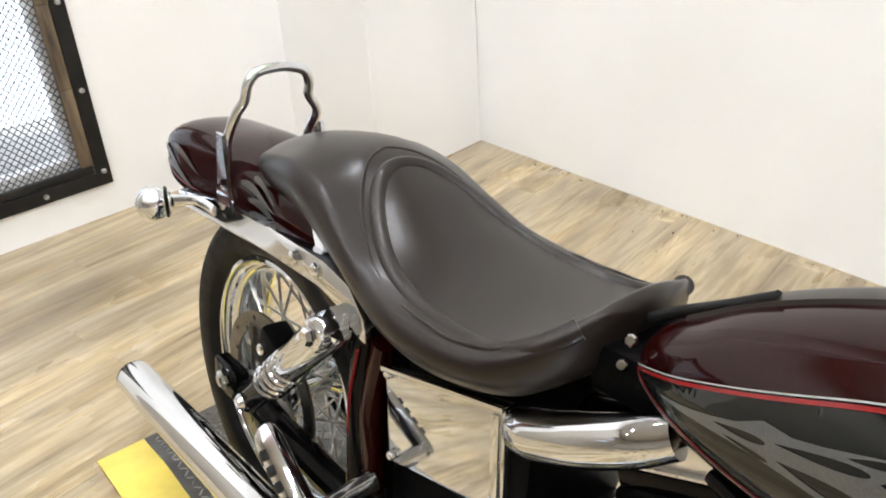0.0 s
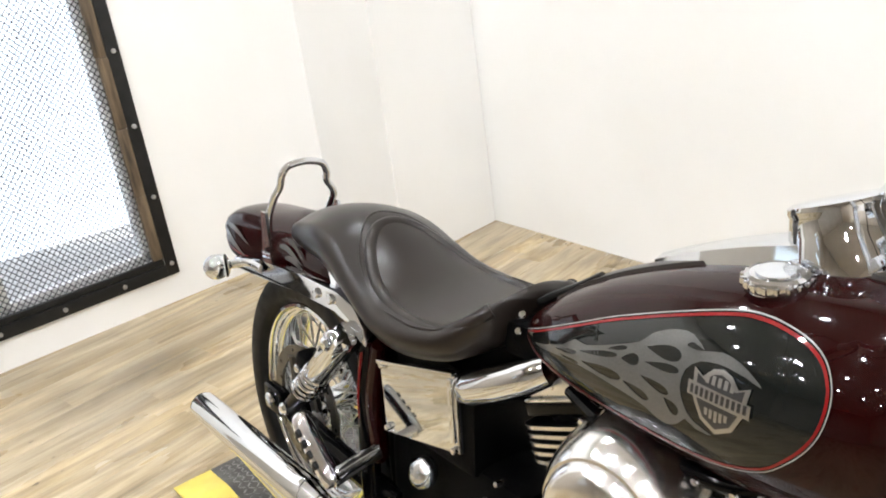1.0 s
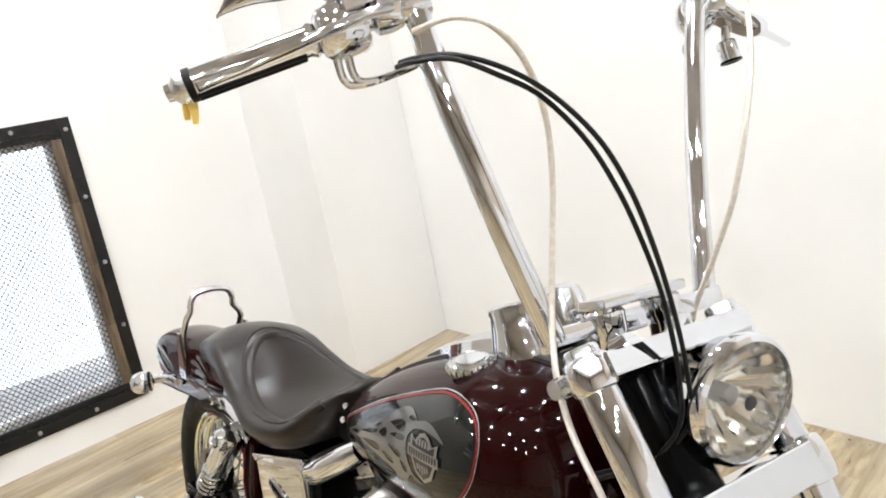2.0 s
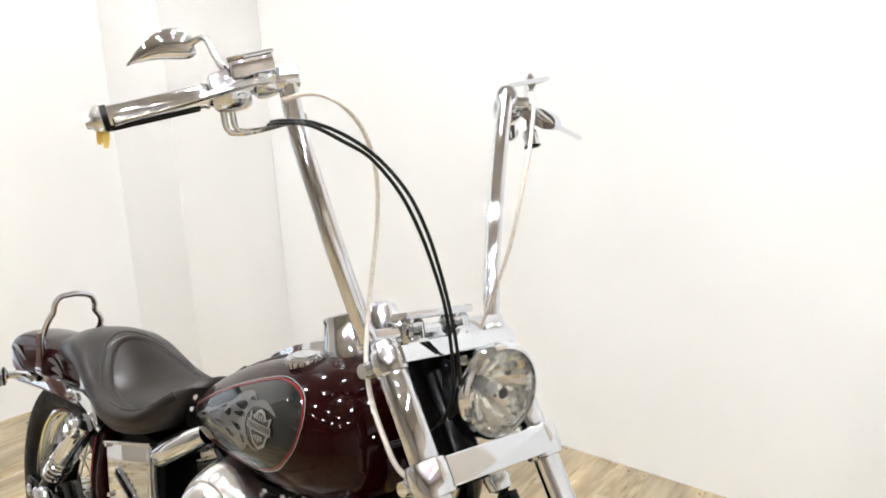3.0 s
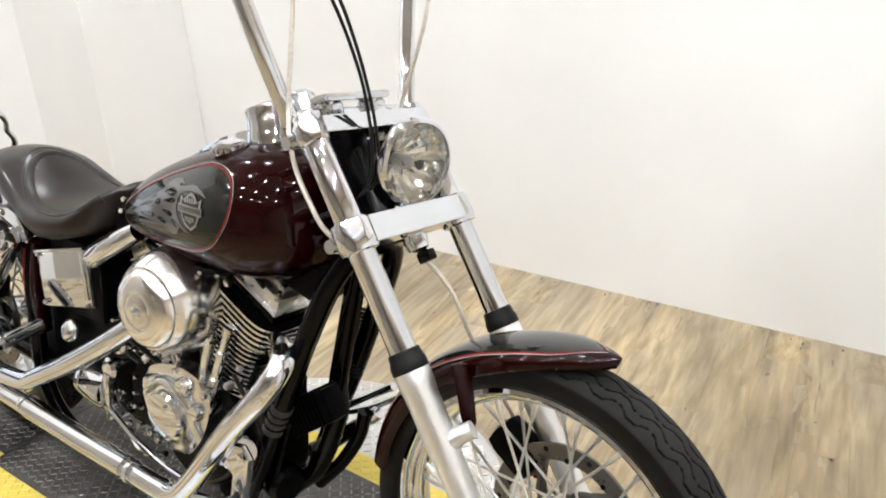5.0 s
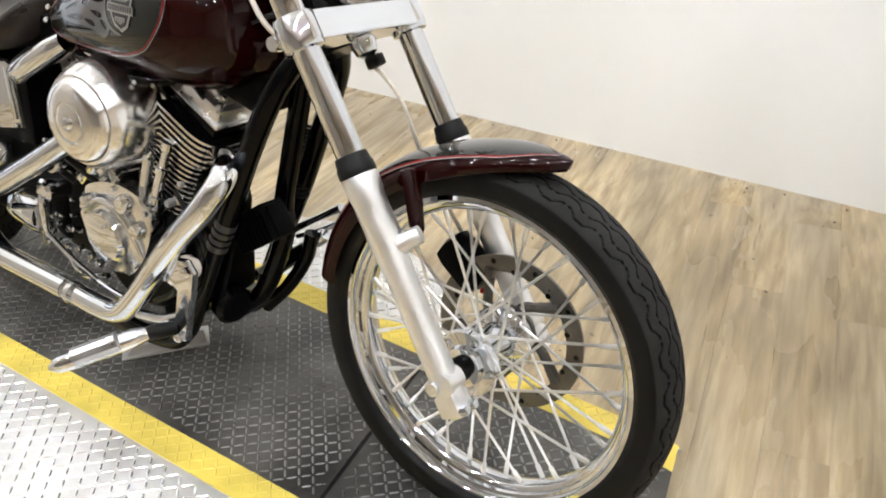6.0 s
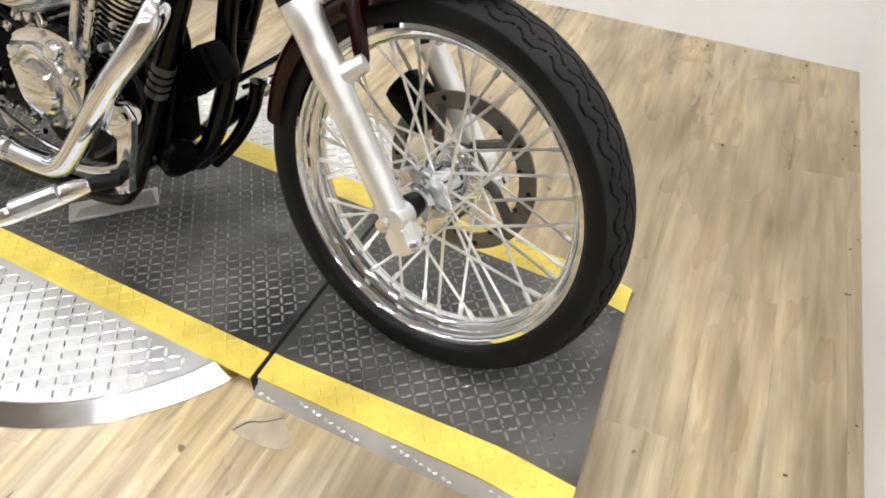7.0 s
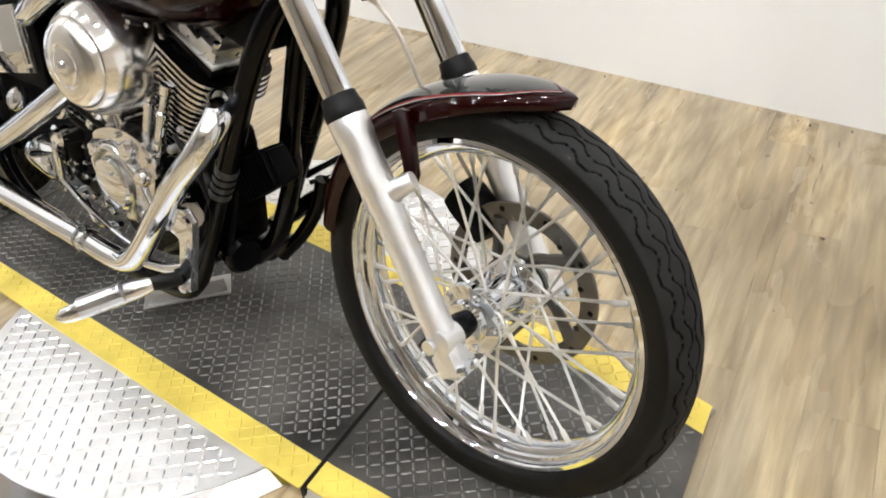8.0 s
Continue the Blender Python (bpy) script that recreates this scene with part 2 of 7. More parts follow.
def tube(bm, pts, r, n=12, per=8, smooth=True, closed=False, flat=1.0, hollow=0.0):
    """A round bar along pts; r may be a list, one for each point."""
    path = smooth_path(pts, per) if smooth else [Vector(q) for q in pts]
    if isinstance(r, (list, tuple)):
        m = len(path) - 1
        rad = [r[min(len(r) - 2, int(i / m * (len(r) - 1)))] * (1 - (f := (i / m * (len(r) - 1)) - min(len(r) - 2, int(i / m * (len(r) - 1)))))
               + r[min(len(r) - 2, int(i / m * (len(r) - 1))) + 1] * f for i in range(m + 1)]
    else:
        rad = [r] * len(path)
    rings, up = [], None
    for i, p in enumerate(path):
        t = (path[min(i + 1, len(path) - 1)] - path[max(i - 1, 0)]).normalized()
        if up is None:
            up = t.orthogonal().normalized()
            if abs(t.z) < 0.9:
                up = (Vector((0, 0, 1)) - t * t.z).normalized()
        else:
            up = (up - t * up.dot(t)).normalized()
        side = t.cross(up)
        rings.append([bm.verts.new(p + rad[i] * (math.cos(a) * side + flat * math.sin(a) * up)) for a in (2 * math.pi * k / n for k in range(n))])
    for a, b in zip(rings, rings[1:]):
        for k in range(n):
            bm.faces.new((a[k], a[(k + 1) % n], b[(k + 1) % n], b[k]))
    if hollow:
        inner = [bm.verts.new(path[-1] + (v.co - path[-1]) * 0.86) for v in rings[-1]]
        t = (path[-2] - path[-1]).normalized() * hollow
        deep = [bm.verts.new(v.co + t) for v in inner]
        for k in range(n):
            bm.faces.new((rings[-1][k], rings[-1][(k + 1) % n], inner[(k + 1) % n], inner[k]))
            bm.faces.new((inner[k], inner[(k + 1) % n], deep[(k + 1) % n], deep[k]))
        bm.faces.new(deep)
        bm.faces.new(rings[0])
    else:
        bm.faces.new(rings[0])
        bm.faces.new(rings[-1])
    return bm


def lathe(bm, profile, n=32, m=None, cap=True):
    """Turns (radius, height) pairs round z, then moves them by m."""
    m = m or Matrix()
    rings = []
    for r, h in profile:
        if r < 1e-6:
            rings.append([bm.verts.new(m @ Vector((0, 0, h)))])
        else:
            rings.append([bm.verts.new(m @ Vector((r * math.cos(2 * math.pi * k / n), r * math.sin(2 * math.pi * k / n), h))) for k in range(n)])
    for a, b in zip(rings, rings[1:]):
        for k in range(n):
            q = [a[k % len(a)], a[(k + 1) % len(a)], b[(k + 1) % len(b)], b[k % len(b)]]
            q = list(dict.fromkeys(q))
            if len(q) > 2:
                bm.faces.new(q)
    if cap:
        for ring in (rings[0], rings[-1]):
            if len(ring) > 2:
                bm.faces.new(ring)
    return bm


def box(bm, c, size, m=None, bevel=0.0):
    m = m or Matrix()
    sx, sy, sz = (s / 2 for s in size)
    v = [bm.verts.new(Vector((c[0] + x * sx, c[1] + y * sy, c[2] + z * sz))) for x in (-1, 1) for y in (-1, 1) for z in (-1, 1)]
    f = [bm.faces.new([v[i] for i in q]) for q in ((0, 1, 3, 2), (4, 6, 7, 5), (0, 4, 5, 1), (2, 3, 7, 6), (0, 2, 6, 4), (1, 5, 7, 3))]
    if bevel:
        e = list({e for q in f for e in q.edges})
        out = bmesh.ops.bevel(bm, geom=e, offset=bevel, segments=2, affect="EDGES", profile=0.6)
        v = list({w for q in out["faces"] for w in q.verts} | {w for w in v if w.is_valid})
    bmesh.ops.transform(bm, matrix=m, verts=[w for w in v if w.is_valid])
    return bm


def prism(bm, outline, depth, m=None, bevel=0.0):
    """An outline in x, y pulled depth along z, then moved by m."""
    m = m or Matrix()
    a = [bm.verts.new((x, y, 0)) for x, y in outline]
    b = [bm.verts.new((x, y, depth)) for x, y in outline]
    f = [bm.faces.new(a[::-1]), bm.faces.new(b)]
    k = len(a)
    f += [bm.faces.new((a[i], a[(i + 1) % k], b[(i + 1) % k], b[i])) for i in range(k)]
    vs = a + b
    if bevel:
        e = list(set(f[0].edges) | set(f[1].edges))
        out = bmesh.ops.bevel(bm, geom=e, offset=bevel, segments=2, affect="EDGES", profile=0.6)
        vs = list({w for q in out["faces"] for w in q.verts} | {w for w in vs if w.is_valid})
    bmesh.ops.transform(bm, matrix=m, verts=[w for w in vs if w.is_valid])
    return bm


def loft(bm, rings, ends=True):
    vs = [[bm.verts.new(p) for p in ring] for ring in rings]
    n = len(vs[0])
    for a, b in zip(vs, vs[1:]):
        for k in range(n):
            bm.faces.new((a[k], a[(k + 1) % n], b[(k + 1) % n], b[k]))
    if ends:
        bm.faces.new(vs[0])
        bm.faces.new(vs[-1])
    return bm


def curve_at(table, x):
    """Smooth values of a table of (x, a, b, ...) rows at x."""
    k = 0
    while k < len(table) - 2 and x > table[k + 1][0]:
        k += 1
    p1, p2 = table[k], table[k + 1]
    p0, p3 = table[max(k - 1, 0)], table[min(k + 2, len(table) - 1)]
    h = p2[0] - p1[0]
    t = min(1, max(0, (x - p1[0]) / h))
    out = []
    for c in range(1, len(p1)):
        m1 = (p2[c] - p0[c]) / (p2[0] - p0[0]) * h if p2[0] != p0[0] else 0
        m2 = (p3[c] - p1[c]) / (p3[0] - p1[0]) * h if p3[0] != p1[0] else 0
        out.append((2 * t ** 3 - 3 * t * t + 1) * p1[c] + (t ** 3 - 2 * t * t + t) * m1 + (3 * t * t - 2 * t ** 3) * p2[c] + (t ** 3 - t * t) * m2)
    return out


def along(axis, at):
    """A pose whose z runs along axis."""
    return Matrix.Translation(at) @ Vector(axis).to_track_quat("Z", "Y").to_matrix().to_4x4()


def bolt(parent, at, axis, r=0.008, h=0.006, mat=None, name="bolt"):
    return part(name, lathe(bmesh.new(), [(r, 0), (r, h * 0.7), (r * 0.75, h), (0.0, h * 1.05)], 8, along(axis, at)), mat or CHROME, parent)


# ---------------------------------------------------------------- the room
NORTH, SOUTH, CEIL, SLANT = 1.485, -6.0, 2.95, -0.13


def slab(name, corners, z0, z1, mat, label, category):
    """An upright or flat slab over a plan of corners."""
    bm = prism(bmesh.new(), corners, z1 - z0, Matrix.Translation((0, 0, z0)))
    return solo(name, bm, mat, label, category, kind="structure", sharp=30)


def west_x(y):
    return -3.305 + SLANT * y


def east_x(y):
    return 0.375 - 0.21 * (y - NORTH)


slab("floor_base", [(-4.2, -6.3), (6.2, -6.3), (6.2, 1.8), (-4.2, 1.8)], -0.06, -0.007, PAVING, "grey concrete slab under the wooden floor", "floor")
slab("wall_north", [(west_x(NORTH) - 0.4, NORTH), (east_x(NORTH) + 0.4, NORTH), (east_x(NORTH) + 0.4, NORTH + 0.14), (west_x(NORTH) - 0.4, NORTH + 0.14)], -0.05, CEIL, WALLPAINT,
     "smooth white painted wall behind the motorcycle", "wall")
slab("wall_east", [(east_x(NORTH), NORTH - 0.002), (east_x(NORTH) + 0.14, NORTH - 0.002), (east_x(-0.55) + 0.14, -0.55), (east_x(-0.55), -0.55)], -0.05, 1.12, WALLPAINT,
     "low white painted side wall beside the front wheel", "wall")
slab("wall_south", [(-3.6, SOUTH), (3.54, SOUTH), (3.54, SOUTH - 0.14), (-3.6, SOUTH - 0.14)], -0.05, CEIL, SHOWROOM, "plain tan painted wall, added out of view", "wall")
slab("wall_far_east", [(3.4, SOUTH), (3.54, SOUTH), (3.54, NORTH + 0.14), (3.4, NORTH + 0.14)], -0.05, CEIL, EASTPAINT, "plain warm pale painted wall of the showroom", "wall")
slab("wall_return", [(east_x(NORTH) + 0.4, NORTH), (3.4, NORTH), (3.4, NORTH + 0.14), (east_x(NORTH) + 0.4, NORTH + 0.14)], -0.05, CEIL, EASTPAINT, "plain warm pale painted wall of the showroom", "wall")
slab("ceiling", [(-4.2, -6.2), (6.2, -6.2), (6.2, 1.7), (-4.2, 1.7)], CEIL, CEIL + 0.1, CEILPAINT, "plain pale painted ceiling", "ceiling")
slab("wall_pilaster", [(-2.925, NORTH - 0.002), (west_x(NORTH) - 0.1, NORTH - 0.002), (west_x(0.93) - 0.1, 0.93), (-2.825, 0.93)], -0.05, CEIL, WALLPAINT,
     "boxed-out white corner pier beside the mesh window", "wall")

# the west wall with its window opening
WY0, WY1, WZ0, WZ1 = -1.02, 0.115, 0.165, 1.275
WM = Matrix.Translation((-3.305, 0, 0)) @ pose(0, 0, 0, 0, 0, math.degrees(math.atan(-SLANT)))
bm = bmesh.new()
TH = 0.24
SY0, SY1, SZ0, SZ1 = -4.4, -3.4, 1.35, 2.45
for y0, y1, z0, z1 in ((-1.45, WY0, -0.05, CEIL), (WY1, 1.62, -0.05, CEIL), (WY0, WY1, -0.05, WZ0), (WY0, WY1, WZ1, CEIL)):
    box(bm, (-TH / 2, (y0 + y1) / 2, (z0 + z1) / 2), (TH, y1 - y0, z1 - z0))
bmesh.ops.remove_doubles(bm, verts=bm.verts, dist=0.0005)
wall_bm = bm
# unseen stretch of this wall, coloured tan to darken what the chrome mirrors
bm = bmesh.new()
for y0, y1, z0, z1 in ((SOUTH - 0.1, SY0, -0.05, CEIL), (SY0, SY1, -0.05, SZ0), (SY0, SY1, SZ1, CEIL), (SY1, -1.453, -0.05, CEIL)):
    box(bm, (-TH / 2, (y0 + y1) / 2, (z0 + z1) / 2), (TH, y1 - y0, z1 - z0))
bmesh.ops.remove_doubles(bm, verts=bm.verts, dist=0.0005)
solo("wall_west_far", bm, SHOWROOM, "plain tan painted wall, added out of view", "wall", kind="structure", at=WM)
solo("wall_west", wall_bm, WALLPAINT, "white painted wall with a low window opening", "wall", kind="structure", at=WM)

win = thing("window_1", "low window guarded by black expanded mesh in a bolted steel and wood frame", "window", kind="structure", at=WM)
FW = 0.048
bm = bmesh.new()
for y0, y1, z0, z1 in ((WY0 - FW, WY0, WZ0 - FW, WZ1 + FW), (WY1, WY1 + FW, WZ0 - FW, WZ1 + FW), (WY0, WY1, WZ0 - FW, WZ0), (WY0, WY1, WZ1, WZ1 + FW)):
    box(bm, (0.009, (y0 + y1) / 2, (z0 + z1) / 2), (0.012, y1 - y0, z1 - z0), bevel=0.0015)
part("steel_frame", bm, DARKSTEEL, win, "black steel angle frame")
bm = bmesh.new()
for y in (WY0 + 0.02, WY1 - 0.022):
    for k in range(4):
        z0 = WZ0 + 0.03 + k * (WZ1 - WZ0 - 0.06) / 4
        box(bm, (0.004, y + random.uniform(-0.003, 0.003), z0 + 0.13), (0.022, 0.040, 0.262), bevel=0.003)
part("wood_strip", bm, OLDWOOD, win, "weathered brown wooden batten")
bm = bmesh.new()
for z in (WZ0 + 0.014, WZ1 - 0.014):
    box(bm, (0.0, (WY0 + WY1) / 2, z), (0.02, WY1 - WY0 - 0.004, 0.026), bevel=0.003)
part("batten", bm, DARKSTEEL, win)
for k in range(5):
    for y in (WY1 + FW / 2, WY0 - FW / 2):
        bolt(win, (0.015, y, WZ0 + 0.0 + k * (WZ1 - WZ0 + 0.0) / 4), (1, 0, 0), 0.009, 0.008, STEEL)
for k in range(1, 5):
    for z in (WZ0 - FW / 2, WZ1 + FW / 2):
        bolt(win, (0.015, WY0 + k * (WY1 - WY0) / 5 + 0.05, z), (1, 0, 0), 0.009, 0.008, STEEL)
# expanded mesh: zigzag strands
verts, faces = [], []
PY, PZ, SW = 0.046, 0.0255, 0.0021
rows_n, cols_n = int((WZ1 - WZ0) / PZ), int((WY1 - WY0) / PY * 2)
for r_ in range(rows_n):
    for up in (0, 1):
        base = len(verts)
        for k in range(cols_n + 1):
            y = WY0 + k * PY / 2
            hi = (k + up) % 2
            z = WZ0 + (r_ + 0.5) * PZ + (PZ * 0.46 if hi else -PZ * 0.46)
            verts += [(-0.012, y, z - SW), (-0.009, y, z + SW), (-0.0135, y, z + SW)]
        for k in range(cols_n):
            a, b = base + 3 * k, base + 3 * k + 3
            faces += [(a, b, b + 1, a + 1), (a + 1, b + 1, b + 2, a + 2), (a + 2, b + 2, b, a)]
me = bpy.data.meshes.new("mesh_screen")
me.from_pydata(verts, [], faces)
me.materials.append(MESHWIRE)
screen = new("mesh_screen", me)
screen.parent = win
tagged(screen, "black expanded steel mesh screen", kind="stuff")
# white inner window behind the mesh
bm = bmesh.new()
for y0, y1, z0, z1 in ((WY0, WY0 + 0.05, WZ0, WZ1), (WY1 - 0.05, WY1, WZ0, WZ1), (WY0, WY1, WZ0, WZ0 + 0.05), (WY0, WY1, WZ1 - 0.05, WZ1), (-0.48, -0.44, WZ0, WZ1)):
    box(bm, (-0.065, (y0 + y1) / 2, (z0 + z1) / 2), (0.05, y1 - y0 - 0.002, z1 - z0 - 0.002), bevel=0.004)
part("window_frame", bm, WINDOWFRAME, win, "white window frame")
pane = part("pane", box(bmesh.new(), (-0.075, (WY0 + WY1) / 2, (WZ0 + WZ1) / 2), (0.005, WY1 - WY0 - 0.09, WZ1 - WZ0 - 0.09)), PANE, win)
pane.visible_shadow = False

shop = thing("window_2", "high window with three narrow bright panes", "window", kind="structure", at=WM)
for z0, z1 in ((SZ0 + 0.001, 1.40), (1.54, 1.83), (1.97, 2.26), (2.40, SZ1 - 0.001)):
    part("transom", box(bmesh.new(), (-0.16, (SY0 + SY1) / 2, (z0 + z1) / 2), (0.06, SY1 - SY0 - 0.002, z1 - z0), bevel=0.004), SHOWROOM, shop)
for z in (1.47, 1.90, 2.33):
    part("pane", box(bmesh.new(), (-0.16, (SY0 + SY1) / 2, z), (0.006, SY1 - SY0 - 0.002, 0.139)), PANE, shop).visible_shadow = False
# bright hazy daylight beyond the windows
solo("backdrop", box(bmesh.new(), (-5.1, -2.0, 1.6), (0.1, 9.0, 3.9)), DAYLIGHT, "bright hazy white daylight beyond the windows", "backdrop", kind="structure")

# outdoors beyond the window
solo("ground", prism(bmesh.new(), [(-400, -400), (400, -400), (400, 400), (-400, 400)], 0.1, Matrix.Translation((0, 0, -0.2))), PAVING, "pale sunlit paving outside the window", "ground", kind="structure")
bm = bmesh.new()
box(bm, (-4.55, -1.42, 1.2), (0.35, 0.55, 2.8), bevel=0.01)
solo("brick_pier", bm, BRICKRED, "red brick pier standing outside the window", "pier")

# ceiling lamps
first = None
for i in range(5):
    for j in range(4):
        at = Matrix.Translation((-2.55 + i * 1.15, -2.75 + j * 1.12, CEIL))
        if first is None:
            first = thing("ceiling_lamp", "small round recessed white ceiling lamp, switched on", "lamp", "ceiling lamps", at=at)
            part("rim", lathe(bmesh.new(), [(0.050, -0.001), (0.068, -0.001), (0.068, -0.008), (0.056, -0.016), (0.050, -0.012), (0.050, -0.001)], 28, cap=False), WINDOWFRAME, first)
            part("diffuser", lathe(bmesh.new(), [(0.049, -0.004), (0.049, -0.008), (0, -0.0081)], 28), LAMPGLOW, first)
        else:
            copy_thing(first, at)

# ---------------------------------------------------------------- the turntable
TOP = 0.033
YR0, YR1, YL0, YL1 = -0.242, -0.182, 0.235, 0.300


def lug_mesh(name, keep, x0, x1, y0, y1, z, mat, parent, label, pitch=0.0172):
    """Raised lens-shaped lugs in alternating directions wherever keep(x, y) holds."""
    vs, fs = [], []
    nx, ny = int((x1 - x0) / pitch) + 2, int((y1 - y0) / pitch) + 2
    for i in range(nx):
        for j in range(ny):
            x, y = x0 + i * pitch, y0 + j * pitch
            if not keep(x, y):
                continue
            a = radians(45 if (i + j) % 2 else -45)
            c, s = math.cos(a), math.sin(a)
            h, w, t = 0.60 * pitch, 0.0025, 0.0016
            zz = z(x, y) if callable(z) else z
            b = len(vs)
            for u, v, k in ((-h, 0, 0), (-h * 0.5, -w, 0), (h * 0.5, -w, 0), (h, 0, 0), (h * 0.5, w, 0), (-h * 0.5, w, 0), (-h * 0.62, 0, 1), (h * 0.62, 0, 1)):
                vs.append((x + u * c - v * s, y + u * s + v * c, zz + t * k - 0.0002))
            fs += [(b, b + 1, b + 6), (b + 1, b + 2, b + 7, b + 6), (b + 2, b + 3, b + 7), (b + 3, b + 4, b + 7), (b + 4, b + 5, b + 6, b + 7), (b + 5, b, b + 6)]
    m_ = bpy.data.meshes.new(name)
    m_.from_pydata(vs, [], fs)
    m_.materials.append(mat)
    ob = new(name, m_)
    ob.parent = parent
    return tagged(ob, label, kind="stuff")


def joint_x(y, x=-0.2):
    return x - 0.055 - 0.2 * y


DX, DY, DR = -0.765, 0.03, 0.553
table = thing("turntable", "round aluminium tread-plate turntable with a black and yellow painted lane", "turntable")
disc_top = TOP - 0.003
NX, NY, NR = -0.687, -0.110, 0.420          # the near lobe of the plate


def plate_edge(grow):
    """The plate's outline: one arc on the near side of the lane, one on the far side."""
    r = NR + grow
    a1 = math.asin((-0.235 - NY) / r)
    near = [(NX + r * math.cos(a), NY + r * math.sin(a)) for a in [a1 - (math.pi + 2 * a1) * k / 60 for k in range(61)]]
    r = DR + grow
    b1 = math.asin((0.295 - DY) / r)
    far = [(DX + r * math.cos(b), DY + r * math.sin(b)) for b in [math.pi - b1 - (math.pi - 2 * b1) * k / 60 for k in range(61)]]
    return near + far


part("plate", prism(bmesh.new(), plate_edge(0.0), disc_top - 0.001, Matrix.Translation((0, 0, 0.001))), TREAD, table, "bare aluminium tread plate")
bm = loft(bmesh.new(), [[(*p, z) for p in plate_edge(g)] for g, z in ((0.030, 0.0), (0.0295, 0.003), (0.0015, disc_top - 0.0015), (0.0005, disc_top - 0.006))], ends=False)
part("skirt", bm, POLISHED, table, "polished sloping skirt round the plate")


def lane(name, y0, y1, x0f, x1f, mat, parent, label, z=TOP, thick=0.0035, steps=1, zf=None, yf=None):
    """A painted strip of deck between two y, with slanting ends."""
    bm = bmesh.new()
    rows = []
    for k in range(steps + 1):
        ring = []
        for y in (y0, y1):
            a, b = x0f(y), x1f(y)
            x = a + (b - a) * k / steps
            zz = zf(x, y) if zf else z
            ring.append((x, yf(x, y) if yf else y, zz))
        (xa, ya, za), (xb, yb, zb) = ring
        rows.append([(xa, ya, za), (xb, yb, zb), (xb, yb, zb - thick), (xa, ya, za - thick)])
    loft(bm, rows)
    return part(name, bm, mat, parent, label, sharp=20)


rear_j = lambda y: -1.485 - 0.1 * y
in_disc = lambda x, y: (x - DX) ** 2 + (y - DY) ** 2 < (DR - 0.014) ** 2 if y > 0 else (x - NX) ** 2 + (y - NY) ** 2 < (NR - 0.014) ** 2
edge_t = lambda x, y: y - 0.005 + 0.048 * (x + 0.25) if y < 0 else y
lane("black_lane", YR1, YL0, rear_j, lambda y: joint_x(y) - 0.004, BLACKTREAD, table, "worn black painted lane", yf=edge_t)
lane("yellow_stripe", YR0, YR1, rear_j, lambda y: joint_x(y) - 0.004, YELLOW, table, "yellow painted edge stripe", yf=edge_t)
lane("yellow_stripe", YL0, YL1, rear_j, lambda y: joint_x(y) - 0.004, YELLOW, table, "yellow painted edge stripe")
lug_mesh("plate_relief", lambda x, y: in_disc(x, y) and not (edge_t(x, YR0) - 0.008 < y < YL1 + 0.008), DX - DR, DX + DR, DY - DR, DY + DR, disc_top, LUGS, table, "raised tread relief", pitch=0.0205)
lug_mesh("black_relief", lambda x, y: edge_t(x, YR1) + 0.01 < y < YL0 - 0.008 and rear_j(y) + 0.012 < x < joint_x(y) - 0.016, -1.5, -0.1, YR0 - 0.075, YL1, TOP, WORNTREAD, table, "raised tread relief")
lug_mesh("yellow_relief", lambda x, y: (edge_t(x, YR0) + 0.008 < y < edge_t(x, YR1) - 0.004 or YL0 + 0.008 < y < YL1 - 0.006) and rear_j(y) + 0.012 < x < joint_x(y) - 0.016, -1.5, -0.1, YR0 - 0.075, YL1, TOP, YELLOW, table, "raised tread relief")
# the side skirt of the lane where it leaves the disc
for k in range(9):
    a = radians(-36 - k * 17)
    bolt(table, (NX + (NR - 0.035) * math.cos(a), NY + (NR - 0.035) * math.sin(a), disc_top), (0, 0, 1), 0.006, 0.002, STEEL, "screw")


def ramp_z(x, y):
    t = (x - (0.185 - 0.1 * y)) / 0.14
    return TOP - min(1, max(0, t)) * 0.024


near_y = lambda x, y: y + (0.001 + 0.092 * max(0, x + 0.2) if y > -0.2 else 0.006 + 0.075 * max(0, x + 0.2)) if y < 0 else y
front_x = lambda y: 0.283 - 0.21 * y
fdeck = thing("front_deck", "black tread-plate deck with yellow edges, under the front wheel", "deck")
fj = lambda y: joint_x(y) + 0.004
for nm, y0, y1, mt, lb in (("black_lane", YR1, YL0, BLACKTREAD, "worn black painted lane"), ("yellow_stripe", YR0, YR1, YELLOW, "yellow painted edge stripe"), ("yellow_stripe", YL0, YL1, YELLOW, "yellow painted edge stripe")):
    lane(nm, y0, y1, fj, front_x, mt, fdeck, lb, steps=24, zf=ramp_z, yf=near_y)
FLARE = 0.017
